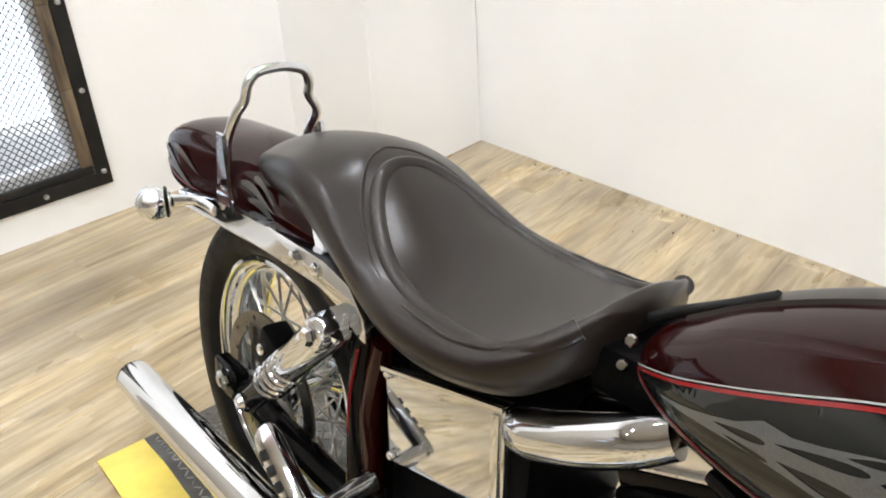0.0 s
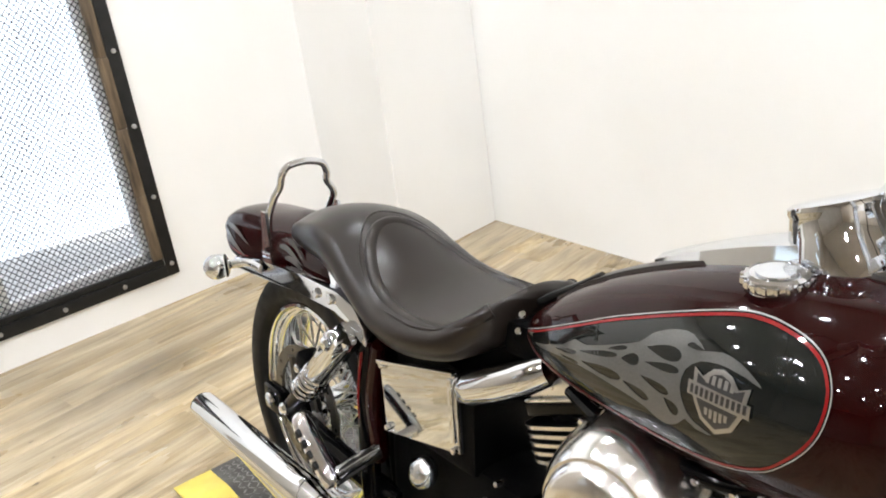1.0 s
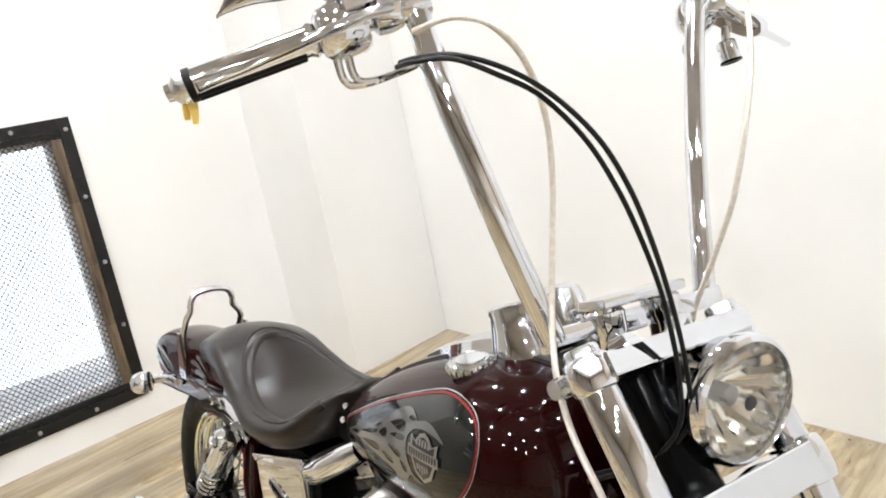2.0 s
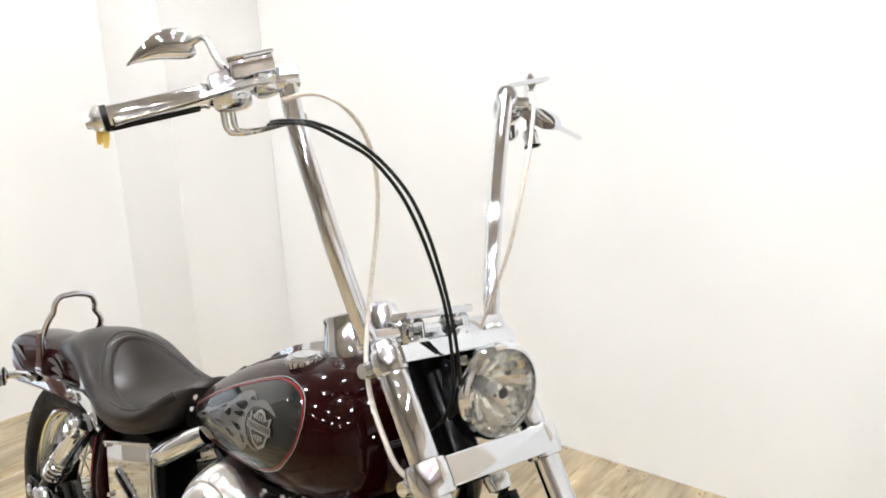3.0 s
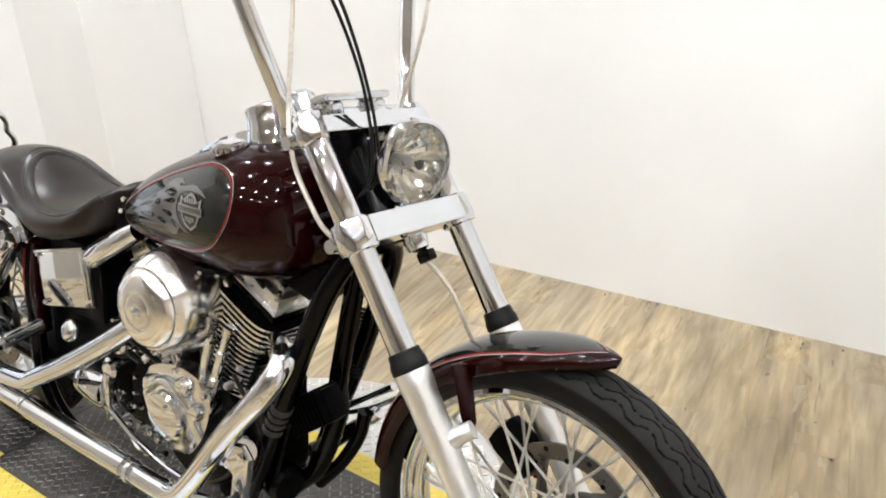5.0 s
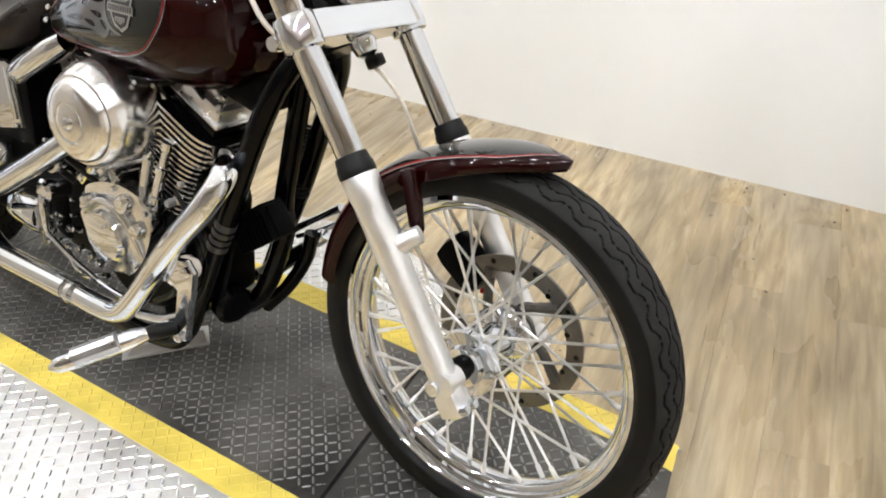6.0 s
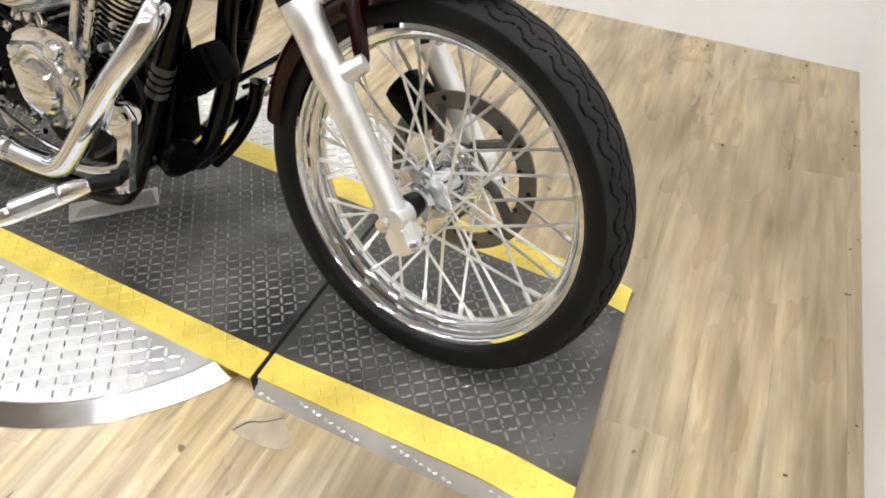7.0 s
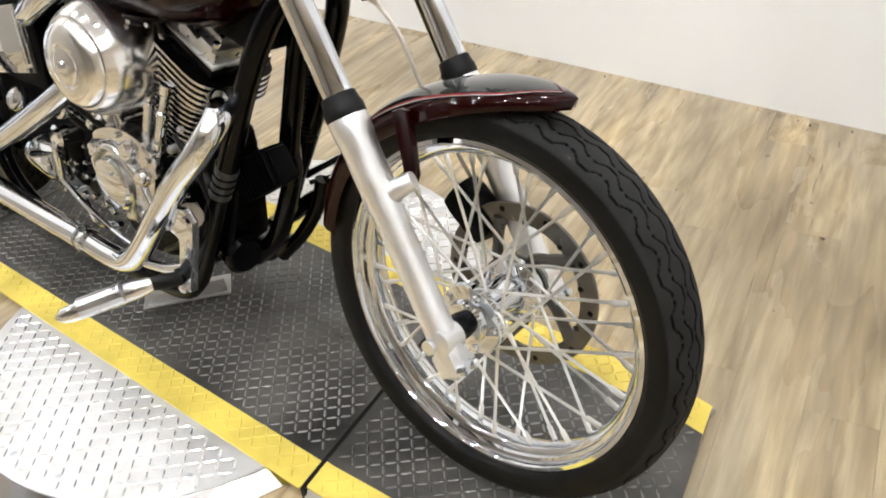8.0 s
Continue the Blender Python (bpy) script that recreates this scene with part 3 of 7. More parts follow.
for y, out in ((YR0 + 0.001, -1), (YL1 - 0.007, 1)):
    xs_ = [fj(y) + (front_x(y) - fj(y)) * k / 20 for k in range(21)]
    sy = lambda x: near_y(x, y) if out < 0 else near_y(x, y) + 0.006
    bm = loft(bmesh.new(), [[(x, sy(x) - out * 0.006, 0.0), (x, sy(x) + out * FLARE, 0.0), (x, sy(x) + out * (FLARE - 0.001), 0.003), (x, sy(x), max(0.005, ramp_z(x, y) - 0.0045)), (x, sy(x) - out * 0.006, max(0.005, ramp_z(x, y) - 0.0045))] for x in xs_])
    part("skirt", bm, TREAD, fdeck, "bare tread-plate skirt")
    lug_mesh("skirt_relief", lambda px, py: 0.004 < out * (py - sy(px)) < FLARE - 0.004 and fj(y) + 0.01 < px < front_x(y) - 0.01, -0.3, 0.36, min(sy(0) + out * 0.05, sy(0) - out * 0.05), max(sy(0) + out * 0.05, sy(0) - out * 0.05), lambda px, py: max(0.004, (ramp_z(px, y) - 0.0045) * (1 - out * (py - sy(px)) / FLARE)), TREAD, fdeck, "raised tread relief", pitch=0.0125)
lug_mesh("black_relief", lambda x, y: near_y(x, YR1) + 0.01 < y < YL0 - 0.008 and fj(y) + 0.014 < x < front_x(y) - 0.014, -0.3, 0.36, YR0, YL1, ramp_z, WORNTREAD, fdeck, "raised tread relief")
lug_mesh("yellow_relief", lambda x, y: (near_y(x, YR0) + 0.008 < y < near_y(x, YR1) - 0.004 or YL0 + 0.008 < y < YL1 - 0.006) and fj(y) + 0.014 < x < front_x(y) - 0.014, -0.3, 0.36, YR0, YL1, ramp_z, YELLOW, fdeck, "raised tread relief")
lane("joint_strip", YR0, YL1, lambda y: joint_x(y) - 0.006, lambda y: joint_x(y) + 0.006, RUBBER, fdeck, "black joint between the decks", z=TOP - 0.0018, thick=0.030)
rdeck = thing("rear_deck", "tread-plate ramp behind the turntable, black with yellow edges", "deck")


def rear_z(x, y):
    return TOP - min(1, max(0, (-1.93 - x) / 0.13)) * 0.026


rear_x = lambda y: -2.075 - 0.02 * y
for nm, y0, y1, mt, lb in (("black_lane", YR1 - 0.03, YL0 + 0.03, BLACKTREAD, "worn black painted lane"), ("yellow_stripe", YR0 - 0.07, YR1 - 0.03, YELLOW, "yellow painted edge stripe"), ("yellow_stripe", YL0 + 0.03, YL1 + 0.07, YELLOW, "yellow painted edge stripe")):
    lane(nm, y0, y1, rear_x, lambda y: rear_j(y) - 0.008, mt, rdeck, lb, steps=24, zf=rear_z)
lug_mesh("black_relief", lambda x, y: YR1 - 0.02 < y < YL0 + 0.02 and rear_x(y) + 0.014 < x < rear_j(y) - 0.02, -2.1, -1.45, YR0, YL1, rear_z, WORNTREAD, rdeck, "raised tread relief")

# tread-plate block lying under the engine
bm = bmesh.new()
BM_ = Matrix.Translation((-0.782, -0.058, TOP + 0.001)) @ pose(0, 0, 0, 0, 0, 53)
prism(bm, [(-0.085, 0), (0.085, 0), (0.083, 0.036), (-0.060, 0.026)], 0.005, BM_ @ pose(0, 0, 0, 90, 0, 0), bevel=0.0015)
prism(bm, [(-0.090, 0), (0.090, 0), (0.090, 0.004), (-0.090, 0.004)], 0.07, BM_ @ pose(0, -0.012, 0, 90, 0, 0) @ Matrix.Translation((0, 0, -0.07)), bevel=0.001)
block = thing("tread_plate_block", "small wedge of bare tread plate lying on the black deck", "block")
part("body", bm, TREAD, block)
bm = bmesh.new()
for i in range(8):
    for j in range(2):
        a = 45 if (i + j) % 2 else -45
        prism(bm, [(-0.008, 0), (-0.004, -0.002), (0.004, -0.002), (0.008, 0), (0.004, 0.002), (-0.004, 0.002)], 0.0016, BM_ @ pose(0, 0, 0, 90, 0, 0) @ Matrix.Translation((-0.055 + i * 0.0185, 0.008 + j * 0.014, 0.0045)) @ pose(0, 0, 0, 0, 0, a))
part("relief", bm, TREAD, block, "raised tread relief")


# ---------------------------------------------------------------- the motorcycle
BIKE = pose(0, -0.038, TOP, -8.0, 0, 1.3)
bike = thing("motorcycle", "burgundy cruiser motorcycle with tall chrome handlebars, leaning on its stand", "motorcycle", at=BIKE)
AX, AZ = 0.0, 0.306          # front axle
RX, RZ = -1.60, 0.305        # rear axle
RAKE = Vector((-0.518, 0, 0.855))
FORK_Y = 0.115


def leg_at(s, y, ahead=0.0):
    """A point s metres up a fork leg from its foot."""
    return Vector((0.010, y, 0.300)) + RAKE * s + Vector((0.855, 0, 0.518)) * ahead


def tyre(parent, c, r, w, groove=True, rim=0.24):
    """A road tyre with zigzag grooves cut into its crown."""
    nu = 928
    crown = [0.97 - 1.94 * k / 92 for k in range(93)]
    ring = [math.acos(math.copysign(abs(u) ** 1.25, u)) for u in crown]
    last = 2 * math.pi - 2 * ring[0]
    ring += [math.pi + ring[0] + (last - math.pi) * (k + 1) / 25 for k in range(24)]
    nv = len(ring)
    rt = (r - rim) / 2 + 0.0015
    mid = r - rt
    verts, faces, deep = [], [], []
    for i in range(nu):
        th = 2 * math.pi * i / nu
        f = (th / (2 * math.pi) * 35) % 1.0
        zig = 2 * abs(2 * f - 1) - 1
        zig = max(-1.0, min(1.0, zig * 2.3))
        for a in ring:
            y = math.copysign(abs(math.cos(a)) ** 0.8, math.cos(a)) * w / 2
            rad = mid + math.copysign(abs(math.sin(a)) ** 0.85, math.sin(a)) * rt
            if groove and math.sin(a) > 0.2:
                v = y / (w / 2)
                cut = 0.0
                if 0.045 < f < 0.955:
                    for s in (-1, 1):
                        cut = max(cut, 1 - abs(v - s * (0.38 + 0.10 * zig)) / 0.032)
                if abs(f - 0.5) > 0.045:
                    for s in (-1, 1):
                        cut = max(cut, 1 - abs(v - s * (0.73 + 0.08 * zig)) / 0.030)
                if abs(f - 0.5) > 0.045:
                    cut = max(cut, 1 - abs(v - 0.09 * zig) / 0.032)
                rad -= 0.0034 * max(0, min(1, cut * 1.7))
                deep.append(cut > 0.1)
            else:
                deep.append(False)
            verts.append((c[0] + rad * math.cos(th), c[1] + y, c[2] + rad * math.sin(th)))
    for i in range(nu):
        for j in range(nv):
            faces.append((i * nv + j, i * nv + (j + 1) % nv, ((i + 1) % nu) * nv + (j + 1) % nv, ((i + 1) % nu) * nv + j))
    m_ = bpy.data.meshes.new("tyre")
    m_.from_pydata(verts, [], faces)
    for p in m_.polygons:
        p.use_smooth = True
    m_.set_sharp_from_angle(angle=radians(40))
    for mt in (RUBBER, TREADRUBBER, GROOVESHADE):
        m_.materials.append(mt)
    # groove faces get the near-black rubber, painting in the shade of the cuts
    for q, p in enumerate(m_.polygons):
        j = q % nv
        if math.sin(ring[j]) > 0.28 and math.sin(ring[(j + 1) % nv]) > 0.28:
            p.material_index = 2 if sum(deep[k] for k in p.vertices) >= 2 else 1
    ob = new("tyre", m_)
    ob.parent = parent
    ob["label"] = "black tyre with zigzag tread grooves"
    return ob


def wheel(name, c, r, w, rim, disc_side, label, spokes=40, disc_r=0.128):
    hubm = Matrix.Translation(c) @ pose(0, 0, 0, -90, 0, 0)      # z runs along +y
    wh = new(name)
    wh.parent = bike
    wh["label"] = label
    tyre(wh, c, r, w, True, rim)
    hw = w * 0.36
    half = [(rim + 0.005, hw - 0.002), (rim + 0.003, hw + 0.002), (rim - 0.003, hw + 0.003), (rim - 0.0065, hw), (rim - 0.0075, hw - 0.007), (rim - 0.012, hw - 0.009), (rim - 0.013, hw - 0.015), (rim - 0.020, hw - 0.018), (rim - 0.023, hw - 0.023)]
    prof = [(rr, -h) for rr, h in half] + [(rim - 0.024, 0)] + half[::-1] + [(rim - 0.004, 0), (rim + 0.005, -hw + 0.002)]
    part("rim", lathe(bmesh.new(), prof, 120, hubm, cap=False), CHROME, wh, "polished chrome rim", sharp=50)
    part("hub", lathe(bmesh.new(), [(0.014, -0.072), (0.030, -0.070), (0.032, -0.058), (0.050, -0.055), (0.052, -0.045), (0.049, -0.041), (0.030, -0.034), (0.026, 0.0), (0.030, 0.034), (0.049, 0.041), (0.052, 0.045), (0.050, 0.055), (0.032, 0.058), (0.030, 0.070), (0.014, 0.072)], 40, hubm), CHROME, wh, "chrome hub")
    for k in range(5):
        a = 2 * math.pi * k / 5
        p = hubm @ Vector((0.041 * math.cos(a), 0.041 * math.sin(a), -0.055))
        bolt(wh, p, hubm.to_3x3() @ Vector((0, 0, -1)), 0.006, 0.006, CHROME)
    # laced spokes, all from one mesh
    sm = None
    for k in range(spokes):
        side = -1 if k % 2 else 1
        a1 = 2 * math.pi * (k + 0.5) / spokes
        lead = 1 if (k // 2) % 2 else -1
        a0 = a1 + lead * radians(52)
        p0 = hubm @ Vector((0.047 * math.cos(a0), 0.047 * math.sin(a0), side * (0.046 if (k // 2) % 2 else 0.041)))
        p1 = hubm @ Vector(((rim - 0.024) * math.cos(a1), (rim - 0.024) * math.sin(a1), side * 0.006))
        if sm is None:
            bm_ = lathe(bmesh.new(), [(0.0023, 0), (0.0023, 0.89), (0.0040, 0.895), (0.0040, 1.0)], 8)
            sm = mesh_of("spoke", bm_, SPOKE)
        sp = new("spoke", sm)
        sp.parent = wh
        d = p1 - p0
        q = d.to_track_quat("Z", "Y").to_matrix().to_4x4()
        sp.matrix_local = Matrix.Translation(p0) @ q @ Matrix.Diagonal((1, 1, d.length, 1))
    # brake disc with round painted-on drillings and curved windows
    dy = disc_side * 0.066
    bm = bmesh.new()
    n = 96
    inner, outer = disc_r * 0.79, disc_r
    for k in range(n):
        a, b = 2 * math.pi * k / n, 2 * math.pi * (k + 1) / n
        q = [hubm @ Vector((rr * math.cos(t), rr * math.sin(t), dy + dz)) for rr, t, dz in
             ((inner, a, -0.0025), (outer, a, -0.0025), (outer, b, -0.0025), (inner, b, -0.0025), (inner, a, 0.0025), (outer, a, 0.0025), (outer, b, 0.0025), (inner, b, 0.0025))]
        v = [bm.verts.new(p) for p in q]
        for f in ((0, 1, 2, 3), (7, 6, 5, 4), (1, 5, 6, 2), (0, 3, 7, 4)):
            bm.faces.new([v[i] for i in f])
    bmesh.ops.remove_doubles(bm, verts=bm.verts, dist=0.0002)
    part("disc_carrier", lathe(bmesh.new(), [(0.030, dy - 0.003), (0.048, dy - 0.003), (0.048, dy + 0.003), (0.030, dy + 0.003)], 40, hubm), DISC, wh)
    part("brake_disc", bm, DISC, wh, "steel brake disc with swept spokes")
    for k in range(5):
        a = 2 * math.pi * k / 5
        pts = [hubm @ Vector((rr * math.cos(a + t), rr * math.sin(a + t), dy)) for rr, t in ((0.036, 0), (0.055, 0.10), (0.072, 0.32), (inner + 0.006, 0.55))]
        part("disc_spoke", tube(bmesh.new(), pts, [0.011, 0.009, 0.008, 0.010], 8, 4, flat=1.0), DISC, wh)
    # flat black discs on both faces paint in the holes' dark insides
    for k in range(20):
        a = 2 * math.pi * k / 20
        rr = disc_r * (0.81 if k % 2 else 0.92)
        for s in (-1, 1):
            p = hubm @ Vector((rr * math.cos(a), rr * math.sin(a), dy + s * 0.0026))
            part("drilling_dark", lathe(bmesh.new(), [(0.0046, 0), (0.0042, 0.0003)], 12, along(hubm.to_3x3() @ Vector((0, 0, s)), p)), BLACKPAINT, wh)
    return wh


front_wheel = wheel("front_wheel", (AX, 0, AZ), 0.297, 0.088, 0.243, 1, "wire-spoked front wheel with a chrome rim")
rear_wheel = wheel("rear_wheel", (RX, 0, RZ), 0.298, 0.130, 0.215, -1, "wire-spoked rear wheel", disc_r=0.135)

# ---- belt drive on the far side of the rear wheel
pulley = part("drive_pulley", lathe(bmesh.new(), [(0.020, 0.074), (0.112, 0.074), (0.116, 0.078), (0.116, 0.100), (0.112, 0.104), (0.020, 0.104)], 64, Matrix.Translation((RX, 0, RZ)) @ pose(0, 0, 0, -90, 0, 0)), BLACKPAINT, bike, "black rear drive pulley")
bm = loft(bmesh.new(), [[(x, 0.078, z), (x, 0.100, z), (x, 0.100, z + 0.006), (x, 0.078, z + 0.006)] for x, z in ((RX, RZ + 0.113), (-1.38, 0.390), (-1.10, 0.362))])
part("drive_belt", bm, RUBBER, bike, "black drive belt")
bm = loft(bmesh.new(), [[(x, 0.078, z), (x, 0.100, z), (x, 0.100, z + 0.006), (x, 0.078, z + 0.006)] for x, z in ((RX, RZ - 0.119), (-1.38, 0.215), (-1.10, 0.240))])
part("drive_belt", bm, RUBBER, bike, "black drive belt")
part("belt_guard", prism(bmesh.new(), [(-1.72, 0.395), (-1.62, 0.448), (-1.45, 0.452), (-1.30, 0.425), (-1.28, 0.390), (-1.45, 0.412), (-1.60, 0.405), (-1.69, 0.365)], 0.014, Matrix(((1, 0, 0, 0), (0, 0, 1, 0.092), (0, 1, 0, 0), (0, 0, 0, 1))), 0.004), CRINKLE, bike, "black belt guard")
part("inner_fender", prism(bmesh.new(), [(-1.290, 0.230), (-1.225, 0.240), (-1.225, 0.600), (-1.300, 0.600), (-1.345, 0.520), (-1.310, 0.400)], 0.120, Matrix(((1, 0, 0, 0), (0, 0, 1, -0.060), (0, 1, 0, 0), (0, 0, 0, 1))), 0.008), CRINKLE, bike, "black splash guard ahead of the rear wheel")
cal = part("rear_caliper", box(bmesh.new(), (0, 0, 0), (0.075, 0.045, 0.070), Matrix.Translation((-1.520, -0.088, 0.420)) @ pose(0, 0, 0, 0, 25, 0), 0.012), CRINKLE, bike, "black rear brake caliper")
bolt(cal, (-1.53, -0.110, 0.432), (0, -1, 0), 0.010, 0.008)
bolt(cal, (-1.50, -0.110, 0.410), (0, -1, 0), 0.008, 0.008)
# ---- fork
for side in (-1, 1):
    y = side * FORK_Y
    leg = part("fork_leg", lathe(bmesh.new(), [(0.0, -0.042), (0.014, -0.042), (0.0190, -0.036), (0.0205, 0.0), (0.0208, 0.06), (0.0212, 0.190), (0.0236, 0.202), (0.0240, 0.285), (0.0258, 0.294), (0.0262, 0.316), (0.025, 0.322), (0.0, 0.324)], 36, along(RAKE, leg_at(0, y))), ALU, bike, "satin aluminium lower fork leg")
    part("dust_boot", lathe(bmesh.new(), [(0.022, 0.317), (0.0262, 0.318), (0.0270, 0.321), (0.0268, 0.331), (0.0248, 0.335), (0.0240, 0.342), (0.0228, 0.347), (0.0216, 0.348)], 36, along(RAKE, leg_at(0, y))), RUBBER, bike, "black rubber fork boot")
    part("fork_tube", lathe(bmesh.new(), [(0.0200, 0.33), (0.0200, 0.524), (0.0206, 0.525), (0.0206, 0.700), (0.018, 0.705), (0, 0.706)], 36, along(RAKE, leg_at(0, y))), CHROME, bike, "chrome fork tube")
    # axle clamp and fender lug on the leg
    bm = bmesh.new()
    lathe(bm, [(0.014, -0.0195), (0.0190, -0.017), (0.0190, 0.017), (0.014, 0.0195)], 28, along((0, 1, 0), leg_at(0.010, y, 0.004)))
    box(bm, (0, 0, 0), (0.038, 0.036, 0.034), Matrix.Translation(leg_at(-0.022, y, 0.0)) @ RAKE.to_track_quat("Z", "Y").to_matrix().to_4x4(), 0.006)
    part("axle_clamp", bm, ALU, leg)
    bolt(leg, leg_at(-0.032, y + side * 0.010, 0.016), (0.855, 0, 0.518), 0.008, 0.012, CHROME, "nut")
    bolt(leg, leg_at(-0.032, y - side * 0.010, 0.016), (0.855, 0, 0.518), 0.008, 0.012, CHROME, "nut")
    bm = tube(bmesh.new(), [leg_at(0.205, y), leg_at(0.212, y - side * 0.008, 0.026), leg_at(0.214, y - side * 0.018, 0.047)], [0.017, 0.0135, 0.0125], 18, 4)
    part("fender_lug", bm, ALU, leg)
    part("axle_spacer", lathe(bmesh.new(), [(0.016, 0), (0.019, 0.003), (0.019, 0.022), (0.016, 0.025)], 24, along((0, -side, 0), (AX, y - side * 0.024, AZ))), BLACKPAINT, leg, "black axle spacer")
part("front_axle", tube(bmesh.new(), [(AX, -0.142, AZ), (AX, 0.142, AZ)], 0.010, 16, smooth=False), CHROME, bike)


def yoke(name, s, half_h, reach, label):
    """A chrome fork yoke: a flat bar between two round clamps, with a stem boss behind."""
    yo = new(name)
    yo.parent = bike
    yo["label"] = label
    up = Matrix.Translation(leg_at(s, 0)) @ Matrix(((0.855, 0, -0.518, 0), (0, 1, 0, 0), (0.518, 0, 0.855, 0), (0, 0, 0, 1)))
    bm = bmesh.new()
    e = reach
    back = -0.016 if e == 0 else -0.006
    outline = [(0.029, -0.104 - e), (0.029, 0.104 + e), (back, 0.104 + e), (back - 0.006, 0.050), (back - 0.006, -0.050), (back, -0.104 - e)]
    prism(bm, outline, 2 * half_h, Matrix.Translation(leg_at(s, 0)) @ pose(0, 0, 0, 0, -31.2, 0) @ Matrix.Translation((0, 0, -half_h)), 0.0025)
    part("bar", bm, CHROME, yo, sharp=12)
    for side in (-1, 1):
        cr = 0.0300 if reach == 0 else 0.0255
        bm = lathe(bmesh.new(), [(0.0206, -half_h - 0.006), (cr - 0.0025, -half_h - 0.004), (cr, -half_h + 0.006), (cr, half_h - 0.006), (cr - 0.0025, half_h + 0.002), (0.0206, half_h + 0.004)], 32, up @ Matrix.Translation((0, side * FORK_Y, 0)))
        part("clamp", bm, CHROME, yo)
        bm = lathe(bmesh.new(), [(0.0, -0.03), (0.010, -0.03), (0.012, -0.02), (0.012, 0.020), (0.008, 0.024), (0, 0.025)], 16, up @ along((0, 1, 0), (-0.030, side * (FORK_Y - 0.004), 0)))
        part("pinch_bolt", bm, CHROME, yo)
    return yo


lower_yoke = yoke("lower_yoke", 0.522, 0.020, 0, "chrome lower fork yoke")
upper_yoke = yoke("upper_yoke", 0.684, 0.0130, 0.008, "chrome upper fork yoke")
for side in (-1, 1):
    part("fork_cap", lathe(bmesh.new(), [(0.019, 0.700), (0.019, 0.708), (0.017, 0.711), (0.010, 0.712), (0, 0.713)], 28, along(RAKE, leg_at(0, side * FORK_Y))), CHROME, upper_yoke)
part("steering_head", tube(bmesh.new(), [leg_at(0.50, 0, -0.055), leg_at(0.70, 0, -0.055)], 0.034, 24, smooth=False), BLACKPAINT, bike, "black steering head")
part("stem_nut", lathe(bmesh.new(), [(0.022, 0), (0.022, 0.012), (0.016, 0.02), (0, 0.021)], 6, along(RAKE, leg_at(0.699, 0, -0.055))), CHROME, upper_yoke)
# hose junction under the lower yoke
bm = lathe(bmesh.new(), [(0.018, 0), (0.020, -0.006), (0.016, -0.022), (0.008, -0.028), (0, -0.029)], 20, along(RAKE, leg_at(0.500, 0.0, 0.0)))
part("stem_boss", bm, CHROME, lower_yoke)
part("brake_union", box(bmesh.new(), (0, 0, 0), (0.018, 0.026, 0.018), along(RAKE, leg_at(0.464, 0.005, 0.004)), 0.004), BLACKPAINT, lower_yoke, "black brake line union")

# ---- headlamp
HC = Vector((-0.290, 0.046, 0.829))
HD = Vector((1, -0.15, -0.05)).normalized()
lamp = new("headlamp")
lamp.parent = bike
lamp["label"] = "round chrome headlamp with a clear lens"
hm = along(HD, HC) @ Matrix.Scale(0.985, 4)
part("bucket", lathe(bmesh.new(), [(0.0, -0.098), (0.018, -0.096), (0.040, -0.082), (0.056, -0.055), (0.064, -0.020), (0.066, 0.0)], 48, hm, cap=False), CHROME, lamp, "chrome headlamp shell")
part("trim_ring", lathe(bmesh.new(), [(0.060, -0.006), (0.067, -0.010), (0.072, -0.004), (0.0735, 0.004), (0.071, 0.012), (0.066, 0.0155), (0.0635, 0.012), (0.0625, 0.004), (0.060, -0.006)], 64, hm, cap=False), CHROME, lamp, "chrome trim ring")
bm = bmesh.new()
NF = 22
for k in range(NF):
    a0, a1 = 2 * math.pi * k / NF, 2 * math.pi * (k + 1) / NF
    prev = None
    for rr, h in ((0.012, -0.040), (0.024, -0.034), (0.040, -0.022), (0.052, -0.008), (0.062, 0.004)):
        mid = (a0 + a1) / 2
        bulge = 0.0026 * (1 + (k * 7 + int(rr * 900)) % 4)
        cur = [bm.verts.new(hm @ Vector((rr * math.cos(t), rr * math.sin(t), h + e))) for t, e in ((a0, 0), (mid, -bulge), (a1, 0))]
        if prev:
            for i in (0, 1):
                bm.faces.new((prev[i], prev[i + 1], cur[i + 1], cur[i]))
        prev = cur
part("reflector", bm, REFLECTOR, lamp, "faceted mirror reflector", sharp=12)
part("bulb_shield", lathe(bmesh.new(), [(0.0, -0.042), (0.011, -0.040), (0.012, -0.020), (0.0115, -0.010), (0.006, -0.006), (0, -0.0055)], 24, hm), STEEL, lamp, "metal bulb shield")
part("lens", lathe(bmesh.new(), [(0.0, 0.0165), (0.020, 0.0158), (0.040, 0.0135), (0.0545, 0.0095), (0.0630, 0.006), (0.0630, 0.0035), (0.0545, 0.007), (0.040, 0.011), (0.020, 0.0133), (0, 0.014)], 48, hm, cap=False), GLASS, lamp, "clear curved lens", sharp=60).visible_shadow = False
part("lens_mark", lathe(bmesh.new(), [(0.0, 0.0172), (0.0075, 0.0170), (0.0085, 0.0160), (0.0085, 0.0150), (0.0, 0.0150)], 20, hm @ Matrix.Translation((0.0, 0.0, 0.0006))), BADGEDARK, lamp, "small round dark lens mark")
bm = bmesh.new()
tube(bm, [HC + Vector((-0.05, 0, 0.05)), HC + Vector((-0.07, 0, 0.075)), leg_at(0.68, 0, 0.0)], 0.010, 12)
part("headlamp_bracket", bm, CHROME, lamp)

